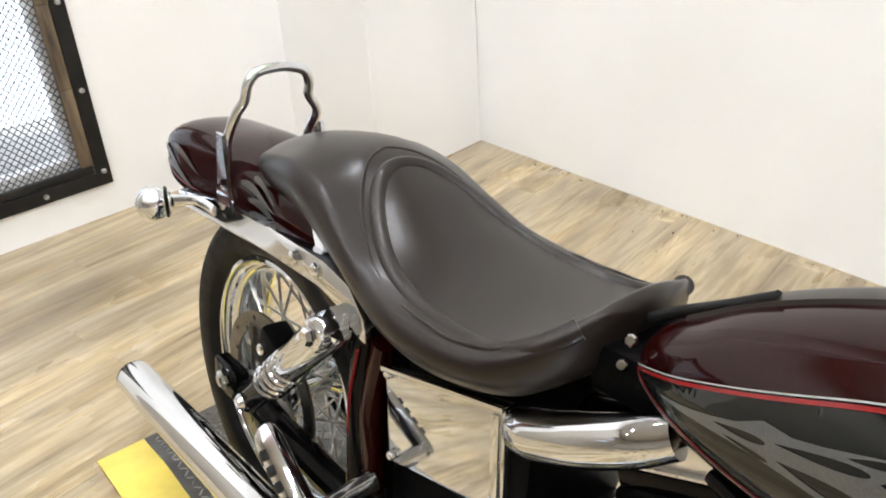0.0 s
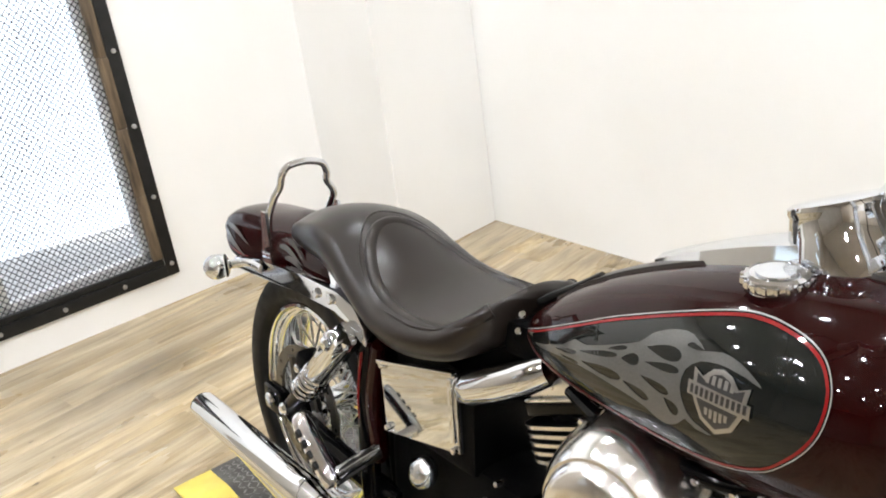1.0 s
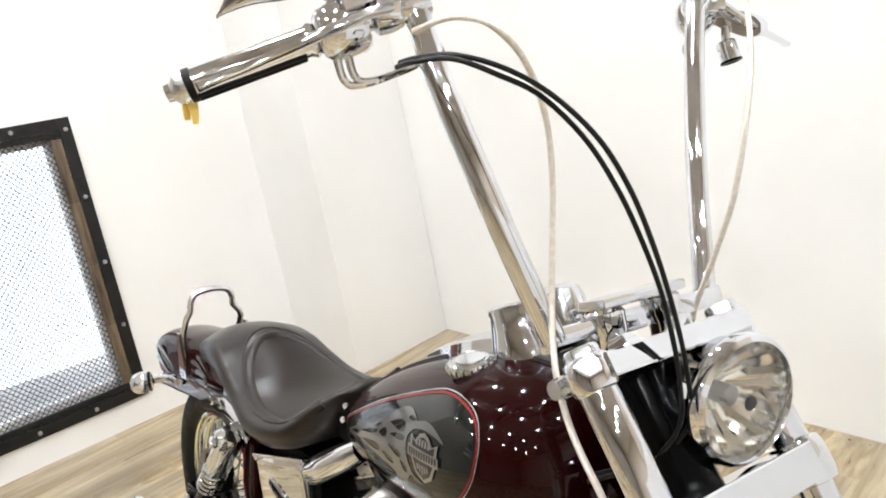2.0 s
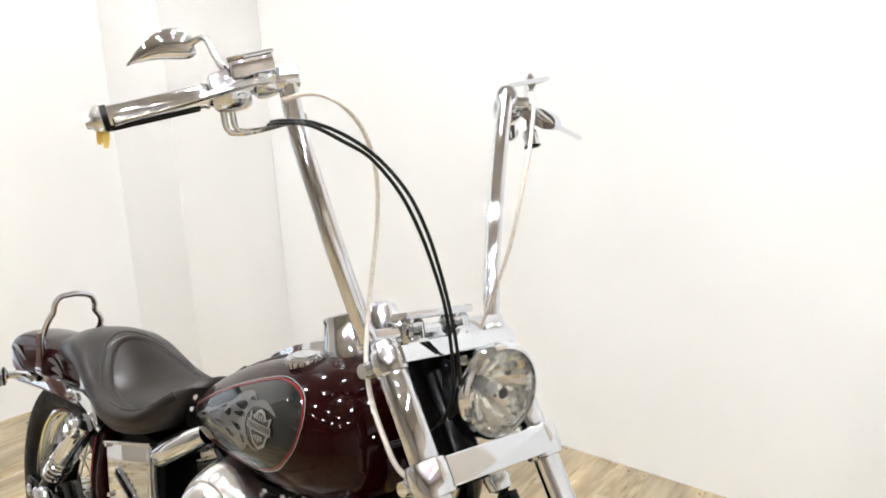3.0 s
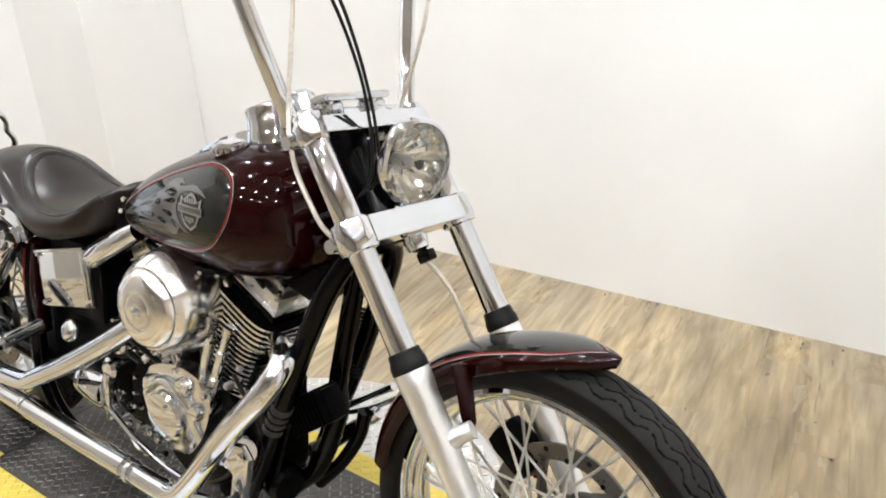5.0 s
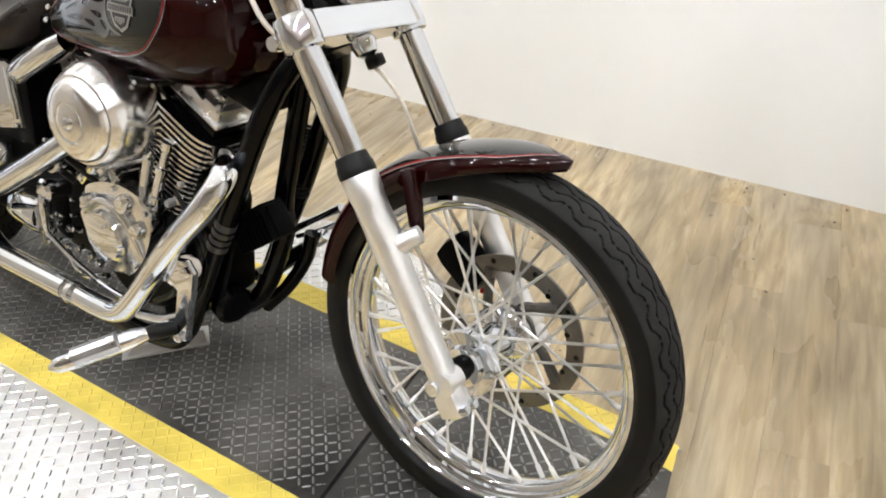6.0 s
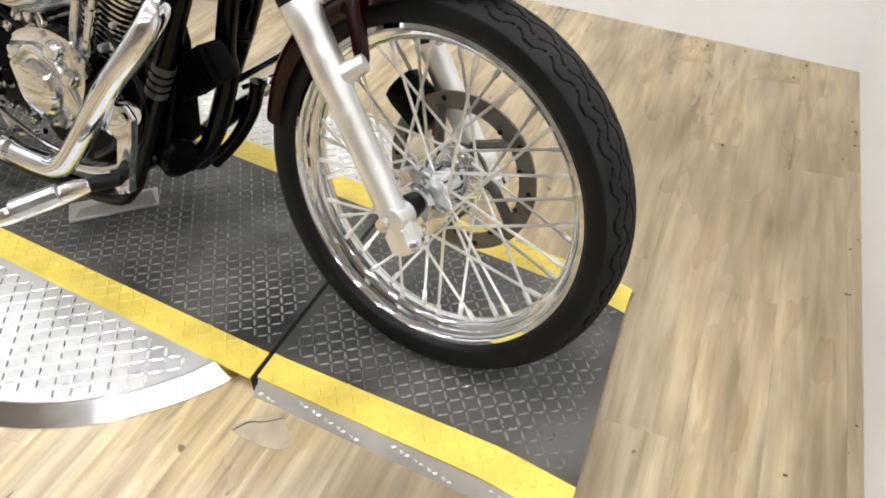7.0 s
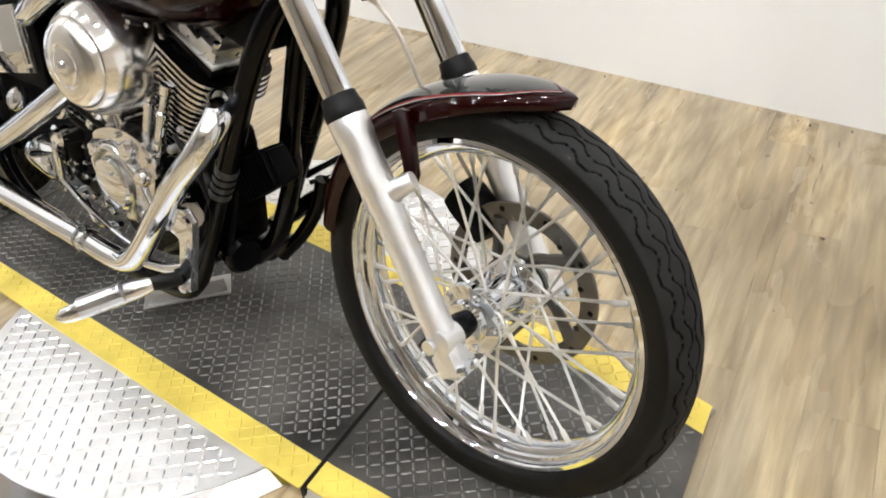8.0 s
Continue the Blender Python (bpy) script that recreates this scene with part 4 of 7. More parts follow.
# ---- front fender
FA0, FA1 = radians(72), radians(170)


def fender_r(a):
    """Fender radius from the axle by angle; the tip flicks away from the tyre."""
    t = (a - FA0) / (FA1 - FA0)
    return 0.318 + 0.016 * max(0, 1 - t * 3.2) ** 1.5 - 0.013 * t


def fender_ring(a, inset=0.0, half=0.066, deep=0.042):
    r = fender_r(a) - inset
    t = (a - FA0) / (FA1 - FA0)
    taper = math.sin(min(1, max(0, t / 0.30)) * math.pi / 2) ** 0.62 * 0.95 + 0.05 if t < 0.30 else 1
    hw = (half - 0.008 * max(0.0, t - 0.4) / 0.6 - inset) * taper
    dp = deep * (0.30 + 0.70 * min(1.0, t / 0.42) ** 0.9)
    prof = []
    for k in range(17):
        u = -1 + 2 * k / 16
        ang = u * math.pi / 2
        yy = hw * math.copysign(abs(math.sin(ang)) ** 0.85, u)
        dd = (1 - abs(math.cos(ang)) ** 0.7) * dp if abs(u) < 1 else dp
        prof.append((yy, r - dd))
    return [Vector((AX + rr * math.cos(a), yy, AZ + rr * math.sin(a))) for yy, rr in prof]


def shell(rings_out, rings_in):
    """A thin double shell from open outer and inner strips."""
    bm = bmesh.new()
    o = [[bm.verts.new(p) for p in r] for r in rings_out]
    i_ = [[bm.verts.new(p) for p in r] for r in rings_in]
    n, k = len(o), len(o[0])
    for a in range(n - 1):
        for b in range(k - 1):
            bm.faces.new((o[a][b], o[a][b + 1], o[a + 1][b + 1], o[a + 1][b]))
            bm.faces.new((i_[a][b + 1], i_[a][b], i_[a + 1][b], i_[a + 1][b + 1]))
        for b in (0, k - 1):
            bm.faces.new((o[a][b], o[a + 1][b], i_[a + 1][b], i_[a][b]))
    for a in (0, n - 1):
        for b in range(k - 1):
            bm.faces.new((o[a][b], o[a][b + 1], i_[a][b + 1], i_[a][b]))
    return bm


angles = [FA0 + (FA1 - FA0) * k / 60 for k in range(61)]
ffender = part("front_fender", shell([fender_ring(a) for a in angles], [fender_ring(a, 0.003) for a in angles]), BURGUNDY, bike, "burgundy front fender", sharp=50)


def fender_strip(name, u0, u1, a0, a1, mat, lift=0.0009, label=""):
    """A painted band on the fender between two fractions of its width."""
    bm = bmesh.new()
    rows = []
    for k in range(49):
        a = a0 + (a1 - a0) * k / 48
        ring = fender_ring(a)
        c = Vector((AX, 0, AZ))
        row = []
        lo, hi = u0(k / 48), u1(k / 48)
        for j in range(9):
            f = (lo + (hi - lo) * j / 8 + 1) / 2 * 16
            i0 = min(15, max(0, int(f)))
            p = ring[i0].lerp(ring[i0 + 1], f - i0)
            nrm = (Vector((p.x - AX, 0, p.z - AZ)).normalized() + Vector((0, p.y / 0.066, 0)) * 0.8).normalized()
            row.append(bm.verts.new(p + nrm * lift))
        rows.append(row)
    for a, b in zip(rows, rows[1:]):
        for j in range(8):
            bm.faces.new((a[j], a[j + 1], b[j + 1], b[j]))
    return part(name, bm, mat, ffender, label)


tip = lambda k: 0.56 * math.sin(min(1, k / 0.16) * math.pi / 2)
fender_strip("top_panel", lambda k: -tip(k), lambda k: tip(k), FA0 + 0.07, FA1 - 0.3, CHARCOAL, 0.0009, "charcoal panel along the crown")
for sgn in (-1, 1):
    fender_strip("pinstripe", lambda k: sgn * tip(k), lambda k: sgn * (tip(k) + 0.055), FA0 + 0.06, FA1 - 0.3, PINRED, 0.0012)
    fender_strip("thin_pinstripe", lambda k: sgn * (tip(k) + 0.055), lambda k: sgn * (tip(k) + 0.085), FA0 + 0.055, FA1 - 0.3, PINSILVER, 0.0013)
for side in (-1, 1):
    blade = [(-0.117, 0.578), (-0.104, 0.584), (-0.089, 0.584), (-0.083, 0.540), (-0.076, 0.500), (-0.080, 0.488), (-0.092, 0.488), (-0.097, 0.506), (-0.106, 0.545)]
    part("fender_stay", prism(bmesh.new(), blade, 0.012, Matrix(((1, 0, 0, 0), (0, 0, -1, side * 0.070 + 0.006), (0, 1, 0, 0), (0, 0, 0, 1))), 0.004), BURGUNDY, ffender, "dark burgundy fender stay")
    bolt(ffender, (-0.085, side * 0.080, 0.494), (0, side, 0), 0.009, 0.01, BLACKPAINT)

# ---- front brake caliper, behind the wheel
bm = box(bmesh.new(), (0, 0, 0), (0.062, 0.055, 0.095), Matrix.Translation((-0.095, 0.082, 0.392)) @ pose(0, 0, 0, 0, -52, 0), 0.024)
part("brake_caliper", bm, CRINKLE, bike, "black front brake caliper")
part("reflector_plate", box(bmesh.new(), (0, 0, 0), (0.016, 0.004, 0.03), Matrix.Translation((-0.08, 0.118, 0.34)), 0.002), REDLENS, bike, "small red reflector")

# ---- tank
TANK = [(-0.957, 0.026, 0.690, 0.674, 0.658), (-0.947, 0.052, 0.702, 0.676, 0.650), (-0.915, 0.078, 0.724, 0.679, 0.637), (-0.87, 0.100, 0.752, 0.686, 0.626), (-0.80, 0.121, 0.784, 0.700, 0.618), (-0.70, 0.140, 0.817, 0.714, 0.612),
        (-0.60, 0.152, 0.838, 0.722, 0.610), (-0.52, 0.150, 0.842, 0.724, 0.612), (-0.47, 0.137, 0.832, 0.724, 0.622), (-0.435, 0.110, 0.808, 0.722, 0.640), (-0.415, 0.075, 0.778, 0.718, 0.662), (-0.408, 0.030, 0.745, 0.714, 0.690)]
TN = 2.35


def tank_side(x, z):
    """Half width of the tank at a station and height."""
    w, top, zc, bot = curve_at(TANK, x)
    h = (top - zc) if z > zc else (zc - bot)
    t = min(1, abs(z - zc) / max(h, 1e-4))
    return w * max(0.0, 1 - t ** TN) ** (1 / TN)


rings = []
for k in range(61):
    x = -0.957 + 0.549 * k / 60
    w, top, zc, bot = curve_at(TANK, x)
    ring = []
    for j in range(56):
        a = 2 * math.pi * j / 56
        c, s = math.cos(a), math.sin(a)
        h = (top - zc) if s > 0 else (zc - bot)
        ring.append((x, w * math.copysign(abs(c) ** (2 / TN), c), zc + h * math.copysign(abs(s) ** (2 / TN), s)))
    rings.append(ring)
tank = part("fuel_tank", loft(bmesh.new(), rings), BURGUNDY, bike, "burgundy teardrop fuel tank with a dark side panel", sharp=60)


def on_tank(name, loops, mat, lift, label="", side=-1, fine=0.012, thick=0.0):
    """Lays a flat outline in x, z, with holes, onto the tank's flank."""
    bm = bmesh.new()
    edges = []
    for loop in loops:
        vs = [bm.verts.new((x, 0, z)) for x, z in loop]
        edges += [bm.edges.new((vs[i], vs[(i + 1) % len(vs)])) for i in range(len(vs))]
    bmesh.ops.triangle_fill(bm, use_beauty=True, use_dissolve=False, edges=edges)
    for _ in range(5):
        long = [e for e in bm.edges if e.calc_length() > fine]
        if not long:
            break
        bmesh.ops.subdivide_edges(bm, edges=long, cuts=1)
        bmesh.ops.triangulate(bm, faces=bm.faces)
    for v in bm.verts:
        x, z = v.co.x, v.co.z
        e = 0.002
        y = tank_side(x, z)
        gx = (tank_side(x + e, z) - tank_side(x - e, z)) / (2 * e)
        gz = (tank_side(x, z + e) - tank_side(x, z - e)) / (2 * e)
        nrm = Vector((-gx, 1, -gz))
        nrm = nrm / max(1.0, nrm.length)
        nrm.normalize()
        p = Vector((x, y, z)) + nrm * lift
        v.co = Vector((p.x, side * p.y, p.z))
    ob = part(name, bm, mat, tank, label)
    return ob


def ring_path(pts, w0, w1):
    """Offsets a closed outline inwards by w0 and w1 and gives both loops."""
    p = [Vector((x, z, 0)) for x, z in pts]
    cen = sum(p, Vector()) / len(p)
    out = []
    for w in (w0, w1):
        loop = []
        for i in range(len(p)):
            t = (p[(i + 1) % len(p)] - p[i - 1]).normalized()
            n = Vector((-t.y, t.x, 0))
            if n.dot(cen - p[i]) < 0:
                n = -n
            q = p[i] + n * w
            loop.append((q.x, q.y))
        out.append(loop)
    return out


def dense(pts, per=5):
    q = [Vector((x, z, 0)) for x, z in pts]
    q = [q[-1]] + q + [q[0], q[1]]
    out = []
    for i in range(1, len(q) - 2):
        a, b, c, d = q[i - 1:i + 3]
        for k in range(per):
            t = k / per
            v = 0.5 * (2 * b + (c - a) * t + (2 * a - 5 * b + 4 * c - d) * t * t + (3 * b - a - 3 * c + d) * t ** 3)
            out.append((v.x, v.y))
    return out


PANEL = [(-0.944, 0.676), (-0.882, 0.705), (-0.795, 0.744), (-0.741, 0.767), (-0.670, 0.792), (-0.611, 0.809), (-0.580, 0.813), (-0.553, 0.811), (-0.529, 0.805), (-0.512, 0.794), (-0.502, 0.776), (-0.501, 0.755), (-0.507, 0.734), (-0.523, 0.711), (-0.553, 0.686), (-0.610, 0.669), (-0.69, 0.663), (-0.78, 0.662), (-0.86, 0.666), (-0.92, 0.671)]
BADGE_AT = (-0.593, 0.741)


def teardrop(x0, z0, x1, z1, w):
    """A drop-shaped gap from its tail to its round head."""
    d = Vector((x1 - x0, z1 - z0, 0))
    L = d.length
    d.normalize()
    out = []
    for k in range(20):
        a = 2 * math.pi * k / 20
        u = L * (0.5 - 0.5 * math.cos(a))
        h = w * 0.62 * math.sin(a) * math.sin(a / 2) ** 1.3
        out.append((x0 + d.x * u - d.y * h, z0 + d.y * u + d.x * h))
    return out


FLAME_EDGE = [(-0.900, 0.682), (-0.867, 0.693), (-0.821, 0.712), (-0.801, 0.725), (-0.778, 0.727), (-0.737, 0.742), (-0.699, 0.758), (-0.685, 0.771), (-0.659, 0.782), (-0.637, 0.784), (-0.619, 0.776), (-0.634, 0.7785), (-0.640, 0.774),
              (-0.625, 0.774), (-0.601, 0.780), (-0.582, 0.778), (-0.565, 0.771), (-0.555, 0.764), (-0.571, 0.768), (-0.588, 0.770), (-0.602, 0.770), (-0.621, 0.766), (-0.634, 0.754), (-0.637, 0.737), (-0.631, 0.721), (-0.619, 0.709),
              (-0.597, 0.703), (-0.615, 0.702), (-0.628, 0.707), (-0.637, 0.698), (-0.653, 0.690), (-0.668, 0.692), (-0.684, 0.697), (-0.708, 0.699), (-0.740, 0.700), (-0.774, 0.700), (-0.819, 0.696), (-0.867, 0.687)]
FLAME_GAPS = [(-0.688, 0.757, -0.642, 0.763, 0.015), (-0.686, 0.743, -0.641, 0.750, 0.009), (-0.720, 0.734, -0.694, 0.742, 0.013), (-0.785, 0.706, -0.718, 0.713, 0.012), (-0.715, 0.712, -0.676, 0.707, 0.010), (-0.690, 0.728, -0.650, 0.724, 0.010),
              (-0.656, 0.718, -0.637, 0.708, 0.013), (-0.790, 0.716, -0.726, 0.735, 0.007), (-0.743, 0.736, -0.714, 0.747, 0.005), (-0.840, 0.700, -0.795, 0.712, 0.006), (-0.830, 0.697, -0.790, 0.701, 0.004)]
for sd in (-1, 1):
    outline = dense(PANEL)
    on_tank("side_panel", [outline], CHARCOAL, 0.0010, "dark charcoal side panel", sd)
    a, b = ring_path(outline, 0.0003, 0.0028)
    on_tank("pinstripe", [a, b], PINRED, 0.0016, "red pinstripe", sd)
    a, b = ring_path(outline, -0.0009, -0.002)
    on_tank("thin_pinstripe", [a, b], PINSILVER, 0.0015, "silver pinstripe", sd)
    on_tank("flame", [dense(FLAME_EDGE, 2)] + [teardrop(*g) for g in FLAME_GAPS], FLAME, 0.0017, "pale grey flame licks", sd)
    bx, bz = BADGE_AT
    S = 0.001
    shield = [(-30, 20), (-19, 15), (-10, 24), (0, 27), (10, 24), (19, 15), (30, 20), (27, -6), (17, -25), (0, -34), (-17, -25), (-27, -6)]
    on_tank("badge", [[(bx + u * S, bz + v * S) for u, v in shield]], BADGE, 0.0030, "silver shield badge", sd, 0.008)
    inset = [(u * 0.84, v * 0.84 - 0.5) for u, v in shield]
    on_tank("badge_field", [[(bx + u * S, bz + v * S) for u, v in inset]], BADGEDARK, 0.0034, "", sd, 0.008)
    band = [(-33, 8), (33, 6), (33, -7), (-33, -5)]
    on_tank("badge_band", [[(bx + u * S, bz + v * S) for u, v in band]], BADGE, 0.0040, "silver band across the shield", sd, 0.008)
    for k in range(11):
        u = -28 + k * 5.6
        on_tank("badge_bar", [[(bx + (u + p) * S, bz + (q + 0.5) * S) for p, q in ((-1.7, 4.6), (1.7, 4.6), (1.7, -3.8), (-1.7, -3.8))]], BADGEDARK, 0.0044, "", sd, 0.02)
    for k in range(5):
        u = -13 + k * 6.5
        on_tank("badge_bar", [[(bx + (u + p) * S, bz + (q + 15) * S) for p, q in ((-1.9, 4.2), (1.9, 4.2), (1.9, -4), (-1.9, -4))]], BADGE, 0.0040, "", sd, 0.02)
        on_tank("badge_bar", [[(bx + (u * 0.8 + p) * S, bz + (q - 17) * S) for p, q in ((-1.8, 6.0), (1.8, 6.0), (1.5, -5 + abs(k - 2) * 2), (-1.5, -5 + abs(k - 2) * 2))]], BADGE, 0.0040, "", sd, 0.02)
# dash strip and caps on top of the tank
rings = []
for k in range(25):
    x = -0.93 + 0.47 * k / 24
    top = curve_at(TANK, x)[1]
    rings.append([(x, -0.020, top - 0.004), (x, -0.017, top + 0.004), (x, 0.0, top + 0.007), (x, 0.017, top + 0.004), (x, 0.020, top - 0.004)])
part("tank_strap", loft(bmesh.new(), rings), VINYL, tank, "black strap along the tank's crown")
for y, nm in ((-0.062, "fuel_cap"), (0.062, "gauge_cap")):
    cm = along((0, y * 2.2, 1), (-0.598, y, curve_at(TANK, -0.598)[1] - 0.021))
    part(nm, lathe(bmesh.new(), [(0.026, 0.0), (0.027, 0.006), (0.026, 0.010), (0.0300, 0.012), (0.0310, 0.018), (0.0295, 0.024), (0.0255, 0.0265), (0.0250, 0.0255), (0.020, 0.0255), (0.0195, 0.0275), (0.010, 0.0285), (0.0, 0.0285)], 40, cm), CHROME, tank, "polished chrome tank cap")
for k in range(18):
    a = 2 * math.pi * k / 18
    part("cap_grip", box(bmesh.new(), (0.0305 * math.cos(a), 0.0305 * math.sin(a), 0.0180), (0.005, 0.005, 0.009), along((0, -0.136, 1), (-0.598, -0.062, curve_at(TANK, -0.598)[1] - 0.021)), 0.0015), CHROME, tank)

under = part("tank_seam", tube(bmesh.new(), [(-0.850, -0.074, 0.628), (-0.780, -0.092, 0.621), (-0.690, -0.100, 0.617), (-0.610, -0.094, 0.620), (-0.570, -0.070, 0.628)], [0.008, 0.011, 0.012, 0.010, 0.006], 14), BLACKPAINT, tank, "black seam cover under the tank")
for k in range(6):
    bolt(under, (-0.80 + k * 0.04, -0.092 - 0.018 * math.sin(math.pi * (k + 1.2) / 7), 0.617), (0, -1, -0.1), 0.0055, 0.007)
# ---- seat
SEAT = [(-1.640, 0.024, 0.690, 0.682, 0.664), (-1.625, 0.052, 0.703, 0.690, 0.662), (-1.59, 0.074, 0.720, 0.702, 0.660), (-1.53, 0.088, 0.740, 0.718, 0.662), (-1.45, 0.105, 0.752, 0.730, 0.664), (-1.38, 0.115, 0.747, 0.718, 0.642),
        (-1.32, 0.125, 0.722, 0.690, 0.624), (-1.26, 0.135, 0.688, 0.664, 0.606), (-1.20, 0.146, 0.664, 0.652, 0.596), (-1.13, 0.148, 0.654, 0.649, 0.597), (-1.065, 0.139, 0.656, 0.656, 0.608), (-1.030, 0.126, 0.668, 0.672, 0.618), (-1.010, 0.111, 0.690, 0.686, 0.630), (-0.996, 0.094, 0.709, 0.700, 0.640), (-0.985, 0.072, 0.720, 0.708, 0.656), (-0.977, 0.046, 0.721, 0.708, 0.676), (-0.972, 0.022, 0.714, 0.704, 0.692)]


def seat_ring(x):
    """A section: bottom, flared flank, rolled edge, then the cushion."""
    w, top, edge, bot = curve_at(SEAT, x)
    wb = w * 0.86
    half = [(0, bot - 0.002), (wb * 0.6, bot - 0.002), (wb, bot), (w * 0.955, bot + (edge - bot) * 0.30), (w, bot + (edge - bot) * 0.58), (w * 0.985, bot + (edge - bot) * 0.80), (w * 0.93, bot + (edge - bot) * 0.97), (w * 0.86, edge + 0.002)]
    for u in (0.74, 0.60, 0.45, 0.30, 0.15):
        half.append((w * u, edge + (top - edge) * (1 - (u / 0.86) ** 2.2)))
    half.append((0, top))
    return [(x, -y, z) for y, z in half] + [(x, y, z) for y, z in half[-2:0:-1]]


seat = part("seat", loft(bmesh.new(), [seat_ring(-1.640 + 0.668 * k / 84) for k in range(85)]), VINYL, bike, "black vinyl two-up seat with a dished rider's part", sharp=70)
# rolled welt round the rider's dish
welt = []
for k in range(41):
    a = math.pi * (-0.5 + k / 40) + math.pi
    x = -1.130 + 0.232 * math.cos(a)
    y = 0.112 * math.sin(a)
    w, top, edge, bot = curve_at(SEAT, x)
    u = min(0.86, abs(y) / w)
    welt.append((x, y, edge + (top - edge) * (1 - (u / 0.86) ** 2.2) - 0.0062))
fore = []
for k in range(1, 16):
    x = -1.130 + 0.135 * k / 15
    w, top, edge, bot = curve_at(SEAT, x)
    y = 0.112 + (0.84 * w - 0.112) * k / 15
    u = min(0.86, y / w)
    fore.append((x, y, edge + (top - edge) * (1 - (u / 0.86) ** 2.2) - 0.0062))
if welt[0][1] > 0:
    welt = welt[::-1]
line = [(x, -y, z) for x, y, z in fore[::-1]] + welt + fore
part("welt", tube(bmesh.new(), line, 0.0110, 20, 2), VINYL, seat, "rolled welt round the rider's seat")

seam = []
for x, y, z in line:
    w, top, edge, bot = curve_at(SEAT, x)
    out_y = math.copysign(min(abs(y) * 1.16, w * 0.90), y)
    out_x = x - 0.026 * max(0.0, 1 - abs(y) / 0.106) - 0.006
    w, top, edge, bot = curve_at(SEAT, out_x)
    f = min(0.93, abs(out_y) / w)
    seam.append((out_x, out_y if abs(out_y) < w * 0.93 else math.copysign(w * 0.93, out_y), (edge + (top - edge) * (1 - (f / 0.86) ** 2.2) if f < 0.86 else edge + 0.002 - (f - 0.86) * 0.25 * (edge - bot)) - 0.0004))
part("seam", tube(bmesh.new(), seam, 0.0022, 8, 2), VINYL, seat, "stitched seam outside the welt")
brk = part("seat_bracket", box(bmesh.new(), (-0.955, 0, 0.655), (0.075, 0.120, 0.050), bevel=0.010), CRINKLE, bike, "black bracket between seat and tank")
for y, z in ((-0.062, 0.672), (-0.055, 0.694), (0.062, 0.672)):
    bolt(brk, (-0.955, y, z), (0.2, math.copysign(1, y), 0.5), 0.006, 0.006)
part("tank_hose", tube(bmesh.new(), [(-0.965, -0.015, 0.700), (-0.940, -0.012, 0.716), (-0.90, -0.010, 0.738), (-0.86, -0.008, 0.762)], 0.006, 12), HOSE, bike, "black vent hose on the tank's crown")
# ---- rear fender
RF = [(-1.958, 0.050, 0.650, 0.622), (-1.945, 0.064, 0.663, 0.606), (-1.91, 0.077, 0.677, 0.590), (-1.86, 0.084, 0.685, 0.583), (-1.79, 0.086, 0.690, 0.582), (-1.70, 0.086, 0.694, 0.590), (-1.60, 0.086, 0.690, 0.594), (-1.50, 0.086, 0.680, 0.585), (-1.40, 0.086, 0.655, 0.555), (-1.32, 0.086, 0.600, 0.470), (-1.275, 0.084, 0.52, 0.36)]


def rf_ring(x, inset=0.0):
    w, top, bot = curve_at(RF, x)
    w, top = w - inset, top - inset
    pts = [(-w * 0.98, bot), (-w, bot + (top - bot) * 0.4)]
    for k in range(1, 12):
        a = math.pi - math.pi * k / 12
        pts.append((w * math.copysign(abs(math.cos(a)) ** 0.75, math.cos(a)), bot + (top - bot) * (0.4 + 0.6 * math.sin(a) ** 0.8)))
    pts += [(w, bot + (top - bot) * 0.4), (w * 0.98, bot)]
    return [Vector((x, y, z)) for y, z in pts]


xs = [-1.958 + 0.683 * k / 60 for k in range(61)]
rfender = part("rear_fender", shell([rf_ring(x) for x in xs], [rf_ring(x, 0.004) for x in xs]), BURGUNDY, bike, "burgundy rear fender with a kicked-up tail", sharp=50)
